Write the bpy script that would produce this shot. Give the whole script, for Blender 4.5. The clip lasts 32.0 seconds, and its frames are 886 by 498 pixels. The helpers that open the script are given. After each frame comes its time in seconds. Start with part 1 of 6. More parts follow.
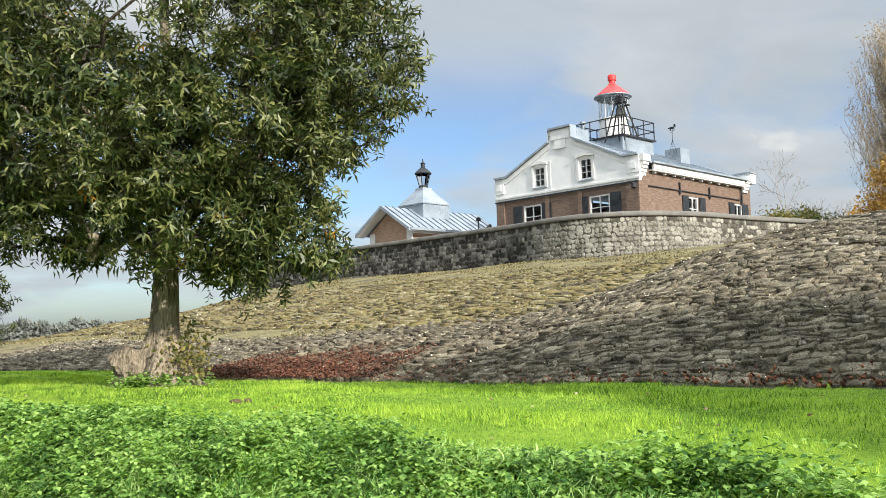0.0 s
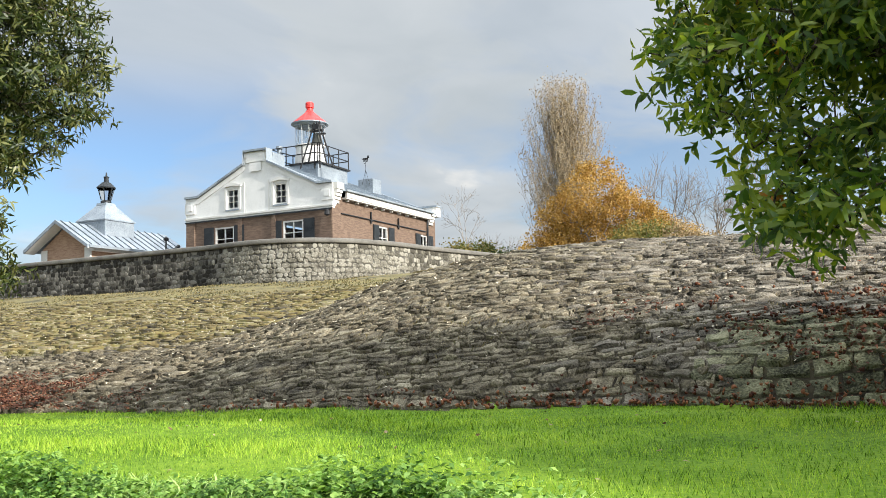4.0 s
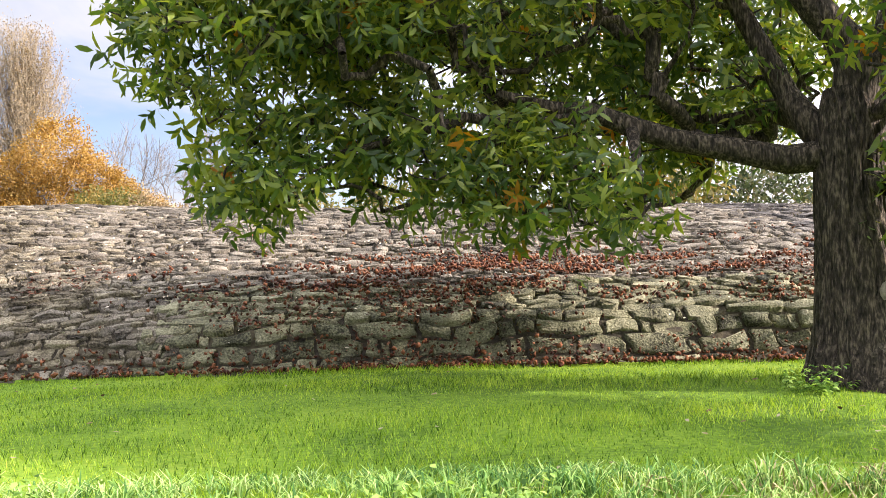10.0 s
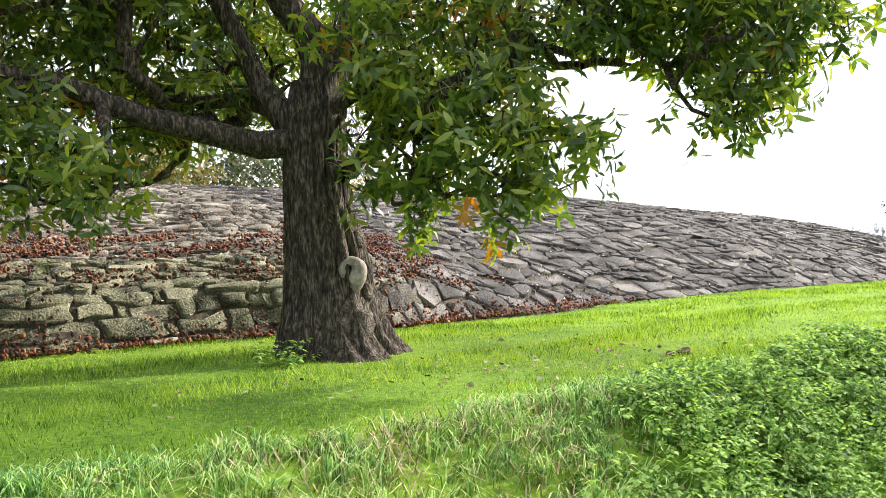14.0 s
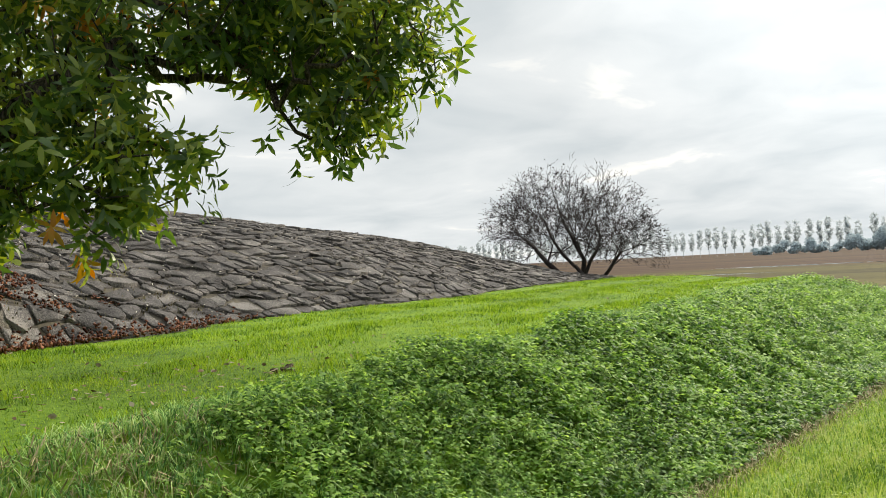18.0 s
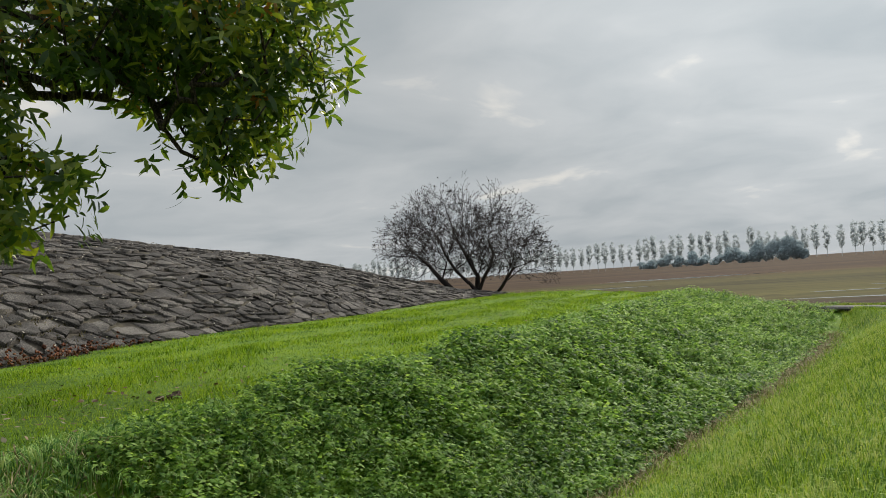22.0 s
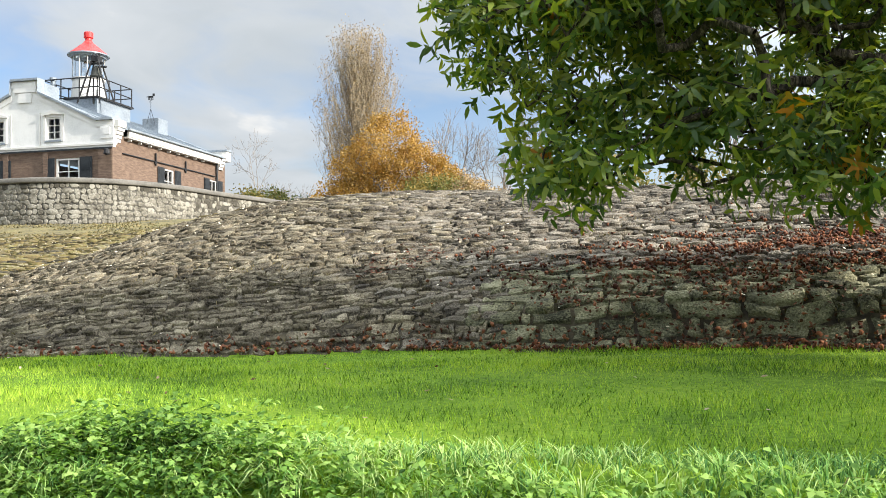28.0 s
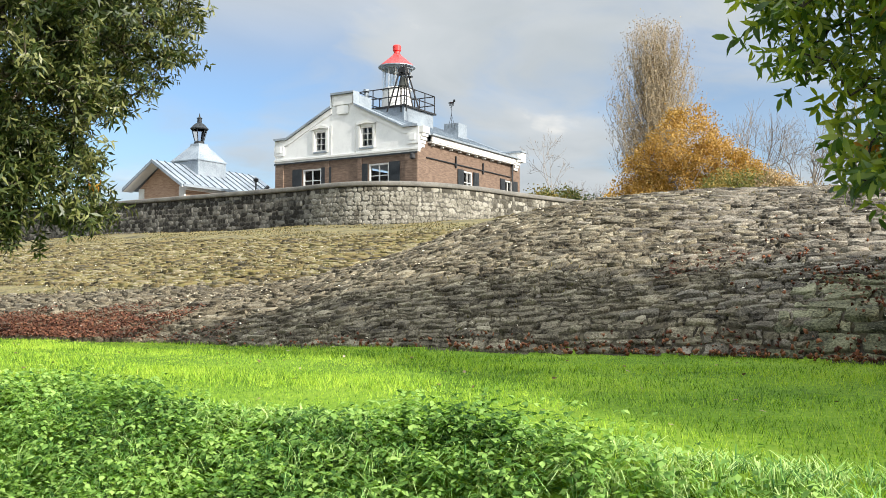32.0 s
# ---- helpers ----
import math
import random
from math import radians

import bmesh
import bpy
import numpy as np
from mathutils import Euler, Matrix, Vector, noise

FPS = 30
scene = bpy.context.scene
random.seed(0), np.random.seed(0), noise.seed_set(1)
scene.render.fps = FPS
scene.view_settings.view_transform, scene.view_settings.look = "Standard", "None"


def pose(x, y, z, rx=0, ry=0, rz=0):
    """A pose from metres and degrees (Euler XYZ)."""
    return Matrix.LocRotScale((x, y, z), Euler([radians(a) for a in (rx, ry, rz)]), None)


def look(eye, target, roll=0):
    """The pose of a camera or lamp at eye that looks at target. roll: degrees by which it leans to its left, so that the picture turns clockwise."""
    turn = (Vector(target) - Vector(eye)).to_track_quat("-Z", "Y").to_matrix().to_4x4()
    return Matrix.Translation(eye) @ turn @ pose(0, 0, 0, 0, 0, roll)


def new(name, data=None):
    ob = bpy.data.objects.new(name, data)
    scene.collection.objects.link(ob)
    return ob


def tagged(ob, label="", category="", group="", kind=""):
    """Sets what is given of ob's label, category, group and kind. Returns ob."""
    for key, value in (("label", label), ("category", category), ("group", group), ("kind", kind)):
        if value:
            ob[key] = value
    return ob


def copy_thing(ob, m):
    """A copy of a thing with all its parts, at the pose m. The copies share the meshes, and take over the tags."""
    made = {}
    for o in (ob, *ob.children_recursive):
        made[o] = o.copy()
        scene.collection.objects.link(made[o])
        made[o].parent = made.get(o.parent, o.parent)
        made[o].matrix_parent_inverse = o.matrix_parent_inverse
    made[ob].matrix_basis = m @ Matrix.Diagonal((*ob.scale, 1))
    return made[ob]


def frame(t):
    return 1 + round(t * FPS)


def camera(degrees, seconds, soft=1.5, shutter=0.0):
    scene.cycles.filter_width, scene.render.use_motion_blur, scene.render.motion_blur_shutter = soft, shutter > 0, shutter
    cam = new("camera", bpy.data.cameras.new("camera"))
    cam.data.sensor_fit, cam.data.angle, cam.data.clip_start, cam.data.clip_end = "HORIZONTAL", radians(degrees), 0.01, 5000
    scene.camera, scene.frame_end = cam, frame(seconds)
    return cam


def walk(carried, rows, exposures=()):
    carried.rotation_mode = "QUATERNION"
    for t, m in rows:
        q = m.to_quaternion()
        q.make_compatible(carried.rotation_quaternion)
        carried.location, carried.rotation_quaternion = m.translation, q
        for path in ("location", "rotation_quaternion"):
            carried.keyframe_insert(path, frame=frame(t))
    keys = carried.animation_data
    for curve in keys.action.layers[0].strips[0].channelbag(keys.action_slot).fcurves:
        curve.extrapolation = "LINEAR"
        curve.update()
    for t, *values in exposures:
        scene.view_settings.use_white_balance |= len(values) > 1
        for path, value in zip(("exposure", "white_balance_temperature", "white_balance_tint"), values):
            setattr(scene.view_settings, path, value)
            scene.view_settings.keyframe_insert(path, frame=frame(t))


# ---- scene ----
# The camera turns on the spot beside a ditch: seconds, x, y, z, yaw, pitch, roll.
cam = camera(53.27, 32.0, soft=0.5)
PATH = [
    (0.0, 0.070, 0.363, 1.661, 0.15, 4.92, 1.72),
    (0.5, 0.082, 0.348, 1.664, -1.62, 5.26, 1.46),
    (1.0, 0.093, 0.343, 1.669, -3.46, 5.47, 1.48),
    (1.5, 0.088, 0.328, 1.659, -5.41, 5.70, 1.62),
    (2.0, 0.092, 0.354, 1.659, -7.74, 5.86, 1.80),
    (2.5, 0.094, 0.361, 1.659, -10.50, 5.97, 1.92),
    (3.0, 0.091, 0.363, 1.661, -13.57, 6.03, 1.87),
    (3.5, 0.093, 0.342, 1.659, -16.67, 6.03, 1.74),
    (4.0, 0.094, 0.335, 1.668, -19.68, 5.95, 1.60),
    (4.5, 0.102, 0.333, 1.670, -22.55, 5.81, 1.57),
    (6.5, 0.133, 0.275, 1.679, -32.92, 5.20, 1.94),
    (7.0, 0.143, 0.265, 1.675, -35.38, 5.07, 1.97),
    (7.5, 0.160, 0.268, 1.673, -38.00, 4.92, 1.87),
    (8.0, 0.163, 0.266, 1.667, -40.75, 4.81, 1.60),
    (8.5, 0.161, 0.264, 1.664, -43.60, 4.60, 1.47),
    (9.0, 0.163, 0.258, 1.661, -46.64, 4.36, 1.33),
    (9.5, 0.164, 0.249, 1.658, -49.91, 3.94, 1.23),
    (10.0, 0.204, 0.219, 1.649, -53.32, 3.36, 1.05),
    (10.5, 0.270, 0.186, 1.644, -56.92, 2.69, 1.01),
    (11.0, 0.312, 0.140, 1.639, -60.80, 2.02, 1.24),
    (11.5, 0.319, 0.108, 1.640, -65.05, 1.52, 1.57),
    (12.0, 0.331, 0.106, 1.639, -69.43, 1.26, 2.15),
    (12.5, 0.327, 0.115, 1.645, -73.86, 1.09, 2.57),
    (13.0, 0.322, 0.110, 1.647, -78.16, 1.06, 2.63),
    (13.5, 0.328, 0.103, 1.643, -81.92, 1.13, 2.58),
    (14.0, 0.320, 0.094, 1.646, -85.33, 1.18, 2.47),
    (14.5, 0.294, 0.077, 1.642, -88.22, 1.37, 2.39),
    (16.5, 0.252, -0.013, 1.645, -98.49, 1.80, 2.55),
    (17.0, 0.262, -0.036, 1.642, -101.70, 1.58, 2.70),
    (17.5, 0.254, -0.068, 1.647, -105.38, 1.30, 2.77),
    (18.0, 0.291, -0.097, 1.646, -109.18, 1.19, 2.88),
    (18.5, 0.289, -0.122, 1.652, -112.97, 1.24, 2.95),
    (19.0, 0.287, -0.154, 1.652, -116.82, 1.39, 3.00),
    (19.5, 0.283, -0.184, 1.658, -120.69, 1.51, 3.11),
    (20.0, 0.258, -0.179, 1.666, -124.18, 1.55, 3.24),
    (20.5, 0.244, -0.190, 1.663, -126.24, 1.55, 3.50),
    (21.0, 0.261, -0.201, 1.662, -125.79, 1.60, 3.60),
    (21.5, 0.272, -0.183, 1.667, -122.22, 1.73, 3.79),
    (22.0, 0.297, -0.125, 1.672, -115.98, 1.92, 3.75),
    (22.5, 0.300, -0.095, 1.678, -107.94, 2.12, 3.70),
    (23.0, 0.314, -0.069, 1.643, -99.05, 2.28, 3.24),
    (23.5, 0.329, -0.055, 1.626, -89.60, 2.46, 3.04),
    (24.0, 0.316, -0.017, 1.626, -79.90, 2.43, 2.67),
    (24.5, 0.280, 0.026, 1.622, -69.99, 2.33, 2.55),
    (25.0, 0.265, 0.071, 1.611, -60.77, 2.26, 2.44),
    (25.5, 0.240, 0.114, 1.618, -53.08, 2.11, 2.44),
    (26.0, 0.230, 0.142, 1.621, -47.11, 2.09, 2.33),
    (26.5, 0.201, 0.151, 1.620, -42.60, 2.15, 2.12),
    (28.5, 0.156, 0.242, 1.633, -30.53, 2.42, 0.61),
    (29.0, 0.146, 0.250, 1.634, -28.03, 2.37, 0.36),
    (29.5, 0.133, 0.252, 1.636, -25.57, 2.38, 0.21),
    (30.0, 0.121, 0.246, 1.639, -23.17, 2.39, 0.18),
    (30.5, 0.108, 0.231, 1.639, -20.85, 2.40, 0.16),
    (31.0, 0.102, 0.236, 1.645, -18.56, 2.43, -0.05),
    (31.5, 0.096, 0.242, 1.649, -16.34, 2.44, -0.06),
    (32.0, 0.087, 0.241, 1.650, -14.36, 2.47, -0.11),
]
# seconds, stops, kelvin, tint
EXPOSURE = [(0.0, 0.62, 6300, 10), (4.0, 0.66, 6350, 10), (8.0, 0.94, 6500, 12), (9.5, 1.18, 6600, 20), (11.0, 1.3, 6500, 24), (13.0, 1.24, 6350, 20), (14.5, 0.95, 6400, 14), (16.5, 0.45, 6600, 10), (18.0, 0.1, 6700, 10), (20.0, -0.70, 6500, 10), (21.5, -0.76, 6500, 10), (22.5, -0.25, 6600, 10), (24.0, 0.68, 6600, 20), (25.5, 1.16, 6400, 23), (28.5, 0.78, 6400, 10), (32.0, 0.70, 6400, 10)]
walk(cam, [(t, pose(x, y, z, 90 + p, r, w)) for t, x, y, z, w, p, r in PATH], EXPOSURE)

# ---- light ----
SUN_YAW, SUN_ELEV = -143.0, 27.0
sun_dir = Vector((-math.sin(radians(SUN_YAW)) * math.cos(radians(SUN_ELEV)), math.cos(radians(SUN_YAW)) * math.cos(radians(SUN_ELEV)), math.sin(radians(SUN_ELEV))))
sun = new("sun", bpy.data.lights.new("sun", "SUN"))
sun.data.energy, sun.data.angle, sun.data.color = 5.0, radians(1.2), (1.0, 0.93, 0.82)
sun.matrix_world = look(sun_dir * 300, (0, 0, 0))
world = bpy.data.worlds.new("sky")
scene.world = world
world.use_nodes = True
WT = world.node_tree
WT.nodes.clear()


def wn(kind, **kw):
    n = WT.nodes.new(kind)
    for k, val in kw.items():
        n.inputs[k.replace("_", " ")].default_value = val
    return n


def wl(a, b):
    WT.links.new(a, b)


sky = wn("ShaderNodeTexSky")
sky.sky_type, sky.sun_disc = "NISHITA", False
sky.sun_elevation, sky.sun_rotation = radians(SUN_ELEV), math.atan2(sun_dir.x, sun_dir.y)
sky.air_density, sky.dust_density, sky.ozone_density = 1.0, 1.5, 1.5
coord = wn("ShaderNodeTexCoord")
sep = wn("ShaderNodeSeparateXYZ")
wl(coord.outputs["Generated"], sep.inputs[0])
# clouds lie on a flat layer overhead, so they flatten towards the horizon
zed = wn("ShaderNodeMath"); zed.operation = "ADD"; zed.inputs[1].default_value = 0.16
wl(sep.outputs["Z"], zed.inputs[0])
flat = wn("ShaderNodeVectorMath"); flat.operation = "DIVIDE"
comb = wn("ShaderNodeCombineXYZ")
for k in range(3):
    wl(zed.outputs[0], comb.inputs[k])
wl(coord.outputs["Generated"], flat.inputs[0]); wl(comb.outputs[0], flat.inputs[1])
warp = wn("ShaderNodeTexNoise", Scale=0.9, Detail=3.0)
wl(flat.outputs[0], warp.inputs["Vector"])
shift = wn("ShaderNodeVectorMath"); shift.operation = "MULTIPLY_ADD"; shift.inputs[1].default_value = (0.9, 0.9, 0.3)
wl(warp.outputs["Color"], shift.inputs[0]); wl(flat.outputs[0], shift.inputs[2])
big = wn("ShaderNodeTexNoise", Scale=0.75, Detail=7.0, Roughness=0.52)
wl(shift.outputs[0], big.inputs["Vector"])
cover = wn("ShaderNodeMapRange"); cover.interpolation_type = "SMOOTHSTEP"
cover.inputs["From Min"].default_value, cover.inputs["From Max"].default_value = 0.40, 0.60
wl(big.outputs["Fac"], cover.inputs["Value"])
fine = wn("ShaderNodeTexNoise", Scale=1.6, Detail=6.0, Roughness=0.5)
wl(shift.outputs[0], fine.inputs["Vector"])
tone = wn("ShaderNodeValToRGB")
tone.color_ramp.elements[0].position, tone.color_ramp.elements[0].color = 0.30, (6.1, 6.75, 7.15, 1)
tone.color_ramp.elements[1].position, tone.color_ramp.elements[1].color = 0.62, (8.1, 8.55, 8.8, 1)
beam = tone.color_ramp.elements.new(0.70)
beam.color = (11.0, 10.9, 10.4, 1)
wl(fine.outputs["Fac"], tone.inputs["Fac"])
# thicker cloud on the sun's side
aim = wn("ShaderNodeVectorMath"); aim.operation = "DOT_PRODUCT"; aim.inputs[1].default_value = tuple(sun_dir)
wl(coord.outputs["Generated"], aim.inputs[0])
veil = wn("ShaderNodeMapRange"); veil.interpolation_type = "SMOOTHSTEP"
veil.inputs["From Min"].default_value, veil.inputs["From Max"].default_value = -0.45, 0.35
wl(aim.outputs["Value"], veil.inputs["Value"])
most = wn("ShaderNodeMath"); most.operation = "MAXIMUM"
deck = wn("ShaderNodeMapRange"); deck.interpolation_type = "SMOOTHSTEP"
for k_, v_ in (("From Min", 0.20), ("From Max", 0.33), ("To Min", 0.0), ("To Max", 0.9)):
    deck.inputs[k_].default_value = v_
wl(sep.outputs["Z"], deck.inputs["Value"])
upper = wn("ShaderNodeMath"); upper.operation = "MAXIMUM"
wl(deck.outputs[0], upper.inputs[0]); wl(veil.outputs[0], upper.inputs[1])
wl(cover.outputs[0], most.inputs[0]); wl(upper.outputs[0], most.inputs[1])
clear = wn("ShaderNodeMixRGB"); clear.blend_type = "MULTIPLY"; clear.inputs["Fac"].default_value = 1.0
clear.inputs[2].default_value = (1.75, 1.95, 2.2, 1)
wl(sky.outputs[0], clear.inputs[1])
blend = wn("ShaderNodeMixRGB")
wl(most.outputs[0], blend.inputs["Fac"]); wl(clear.outputs[0], blend.inputs[1]); wl(tone.outputs[0], blend.inputs[2])
# the cloud layer is brighter overhead and about the hidden sun
zen = wn("ShaderNodeMapRange"); zen.interpolation_type = "SMOOTHSTEP"
for k_, v_ in (("From Min", 0.38), ("From Max", 0.95), ("To Min", 1.0), ("To Max", 2.7)):
    zen.inputs[k_].default_value = v_
wl(sep.outputs["Z"], zen.inputs["Value"])
halo = wn("ShaderNodeMapRange"); halo.interpolation_type = "SMOOTHSTEP"
for k_, v_ in (("From Min", -0.25), ("From Max", 0.6), ("To Min", 1.0), ("To Max", 1.9)):
    halo.inputs[k_].default_value = v_
wl(aim.outputs["Value"], halo.inputs["Value"])
glare = wn("ShaderNodeMapRange"); glare.interpolation_type = "SMOOTHSTEP"
for k_, v_ in (("From Min", 0.86), ("From Max", 0.995), ("To Min", 1.0), ("To Max", 1.4)):
    glare.inputs[k_].default_value = v_
wl(aim.outputs["Value"], glare.inputs["Value"])
round_sun = wn("ShaderNodeMath"); round_sun.operation = "MULTIPLY"
wl(halo.outputs[0], round_sun.inputs[0]); wl(glare.outputs[0], round_sun.inputs[1])
gain = wn("ShaderNodeMath"); gain.operation = "MULTIPLY"
wl(zen.outputs[0], gain.inputs[0]); wl(round_sun.outputs[0], gain.inputs[1])
bright = wn("ShaderNodeVectorMath"); bright.operation = "SCALE"
wl(blend.outputs[0], bright.inputs[0]); wl(gain.outputs[0], bright.inputs["Scale"])
back = wn("ShaderNodeBackground", Strength=0.05)
wl(bright.outputs[0], back.inputs["Color"])
wo = wn("ShaderNodeOutputWorld")
wl(back.outputs[0], wo.inputs["Surface"])


# ---- materials ----
def shader(name, colors, scale=4.0, rough=0.85, bump=0.3, fine=30.0, metal=0.0, island=0.0, translucent=0.0, stretch=(1, 1, 1), objrand=0.0, spec=0.3, bumpdist=0.02, band=None):
    """A noise-coloured surface: colours at two scales, relief, variation by piece."""
    m = bpy.data.materials.new(name)
    m.use_nodes = True
    nt = m.node_tree
    nt.nodes.clear()
    N, L = nt.nodes.new, nt.links.new
    out = N("ShaderNodeOutputMaterial")
    b = N("ShaderNodeBsdfPrincipled")
    b.inputs["Roughness"].default_value, b.inputs["Metallic"].default_value = rough, metal
    b.inputs["Specular IOR Level"].default_value = spec
    tc = N("ShaderNodeTexCoord")
    mp = N("ShaderNodeMapping")
    mp.inputs["Scale"].default_value = stretch
    if band is not None:
        mp.vector_type = "TEXTURE"
        mp.inputs["Rotation"].default_value = (0, 0, radians(band))
    L(tc.outputs["Object"], mp.inputs["Vector"])
    n1, n2 = N("ShaderNodeTexNoise"), N("ShaderNodeTexNoise")
    n1.inputs["Scale"].default_value, n1.inputs["Detail"].default_value = scale, 5.0
    n2.inputs["Scale"].default_value, n2.inputs["Detail"].default_value = fine, 4.0
    for n in (n1, n2):
        L(mp.outputs[0], n.inputs["Vector"])
    add = N("ShaderNodeMath")
    add.operation = "MULTIPLY_ADD"
    add.inputs[1].default_value = 0.8
    L(n2.outputs["Fac"], add.inputs[0])
    sc = N("ShaderNodeMath")
    sc.operation = "MULTIPLY_ADD"
    sc.inputs[1].default_value, sc.inputs[2].default_value = 0.9, -0.35
    L(n1.outputs["Fac"], sc.inputs[0])
    L(sc.outputs[0], add.inputs[2])
    fac = add.outputs[0]
    for amount, node, sock in ((island, "ShaderNodeNewGeometry", "Random Per Island"), (objrand, "ShaderNodeObjectInfo", "Random")):
        if amount:
            r = N(node)
            a2 = N("ShaderNodeMath")
            a2.operation = "MULTIPLY_ADD"
            a2.inputs[1].default_value = amount
            L(r.outputs[sock], a2.inputs[0])
            s2 = N("ShaderNodeMath")
            s2.operation = "SUBTRACT"
            s2.inputs[1].default_value = amount / 2
            L(fac, s2.inputs[0])
            L(s2.outputs[0], a2.inputs[2])
            fac = a2.outputs[0]
    ramp = N("ShaderNodeValToRGB")
    while len(ramp.color_ramp.elements) < len(colors):
        ramp.color_ramp.elements.new(0.5)
    for k, c in enumerate(colors):
        el = ramp.color_ramp.elements[k]
        el.position, el.color = 0.27 + 0.46 * k / max(1, len(colors) - 1), (*c, 1)
    L(fac, ramp.inputs["Fac"])
    L(ramp.outputs["Color"], b.inputs["Base Color"])
    if bump:
        bp = N("ShaderNodeBump")
        bp.inputs["Strength"].default_value, bp.inputs["Distance"].default_value = bump, bumpdist
        L(add.outputs[0], bp.inputs["Height"])
        L(bp.outputs[0], b.inputs["Normal"])
    if translucent:
        tr, mx = N("ShaderNodeBsdfTranslucent"), N("ShaderNodeMixShader")
        hs = N("ShaderNodeHueSaturation")
        hs.inputs["Saturation"].default_value, hs.inputs["Value"].default_value, hs.inputs["Hue"].default_value = 1.15, 1.7, 0.485
        L(ramp.outputs["Color"], hs.inputs["Color"])
        L(hs.outputs[0], tr.inputs["Color"])
        mx.inputs[0].default_value = translucent
        L(b.outputs[0], mx.inputs[1])
        L(tr.outputs[0], mx.inputs[2])
        L(mx.outputs[0], out.inputs[0])
    else:
        L(b.outputs[0], out.inputs[0])
    return m


M_LAWN = shader("lawn_soil", [(0.05, 0.10, 0.012), (0.12, 0.21, 0.018), (0.19, 0.27, 0.03)], 0.7, 0.95, 0.6, 25, spec=0.1)
M_BLADE = shader("lawn_blade", [(0.05, 0.115, 0.015), (0.17, 0.30, 0.03), (0.27, 0.42, 0.046), (0.36, 0.47, 0.07)], 1.1, 0.7, 0, 5, island=0.55, translucent=0.2, spec=0.15)
M_TALL = shader("long_grass", [(0.06, 0.15, 0.04), (0.16, 0.315, 0.075), (0.27, 0.425, 0.115), (0.39, 0.50, 0.19)], 0.8, 0.7, 0, 6, island=0.7, translucent=0.18, spec=0.12)
M_STRAW = shader("dry_grass", [(0.25, 0.2, 0.1), (0.42, 0.34, 0.18)], 2, 0.8, 0, 9, island=0.6)
M_NETTLE = shader("nettle_leaf", [(0.048, 0.11, 0.025), (0.175, 0.305, 0.07), (0.33, 0.47, 0.135)], 1.2, 0.65, 0, 12, island=0.55, translucent=0.42, spec=0.14)
M_CHEST = shader("chestnut_leaf", [(0.045, 0.09, 0.02), (0.105, 0.175, 0.034), (0.24, 0.29, 0.05)], 0.8, 0.42, 0, 3, island=0.7, translucent=0.48, spec=0.5)
M_CHESTD = shader("dark_chestnut_leaf", [(0.024, 0.04, 0.010), (0.055, 0.078, 0.019), (0.17, 0.18, 0.06)], 0.6, 0.42, 0, 3, island=0.75, translucent=0.22, spec=0.4)
M_CHESTY = shader("yellow_leaf", [(0.32, 0.22, 0.03), (0.45, 0.2, 0.03)], 2, 0.6, 0, 9, island=0.6, translucent=0.35)
M_BARK = shader("chestnut_bark", [(0.012, 0.010, 0.007), (0.055, 0.044, 0.032), (0.20, 0.16, 0.115)], 27, 0.95, 1.0, 60, stretch=(1, 1, 0.24), bumpdist=0.05)
M_BARKL = shader("pale_bark", [(0.10, 0.082, 0.058), (0.23, 0.188, 0.135), (0.36, 0.30, 0.22)], 5, 0.95, 1.0, 40, stretch=(1, 1, 0.16), bumpdist=0.05)
M_TWIG = shader("grey_twig", [(0.17, 0.15, 0.13), (0.28, 0.25, 0.21)], 3, 0.9, 0, 9)
M_TWIGP = shader("pale_twig", [(0.20, 0.165, 0.115), (0.34, 0.28, 0.19)], 3, 0.9, 0, 9)
M_TWIGD = shader("dark_twig", [(0.025, 0.02, 0.018), (0.055, 0.045, 0.04)], 3, 0.9, 0, 9)
M_STONE = shader("slope_stone", [(0.033, 0.027, 0.018), (0.105, 0.088, 0.060), (0.172, 0.146, 0.10), (0.31, 0.27, 0.19)], 3.0, 0.92, 1.0, 45, island=0.22, objrand=0.0, bumpdist=0.03)
M_STONEP = shader("pale_slope_stone", [(0.028, 0.024, 0.018), (0.108, 0.092, 0.07), (0.172, 0.15, 0.116), (0.29, 0.255, 0.20)], 3.0, 0.92, 1.0, 45, island=0.25, bumpdist=0.03)
M_STONED = shader("dark_slab", [(0.016, 0.014, 0.012), (0.052, 0.046, 0.041), (0.092, 0.082, 0.073), (0.20, 0.18, 0.155)], 1.5, 0.92, 1.0, 40, island=0.2, bumpdist=0.03)
M_STONEO = shader("foot_stone", [(0.03, 0.03, 0.018), (0.11, 0.108, 0.066), (0.185, 0.18, 0.108), (0.30, 0.285, 0.185)], 4.0, 0.92, 1.0, 42, objrand=0.22, bumpdist=0.03)
M_EARTH = shader("slope_earth", [(0.025, 0.02, 0.015), (0.06, 0.05, 0.036), (0.10, 0.085, 0.05)], 1.2, 0.97, 0.9, 12, bumpdist=0.04)
M_MOSS = shader("mossy_slope", [(0.05, 0.046, 0.03), (0.115, 0.10, 0.05), (0.20, 0.165, 0.075), (0.14, 0.14, 0.05)], 0.8, 0.97, 1.0, 7, bumpdist=0.12)
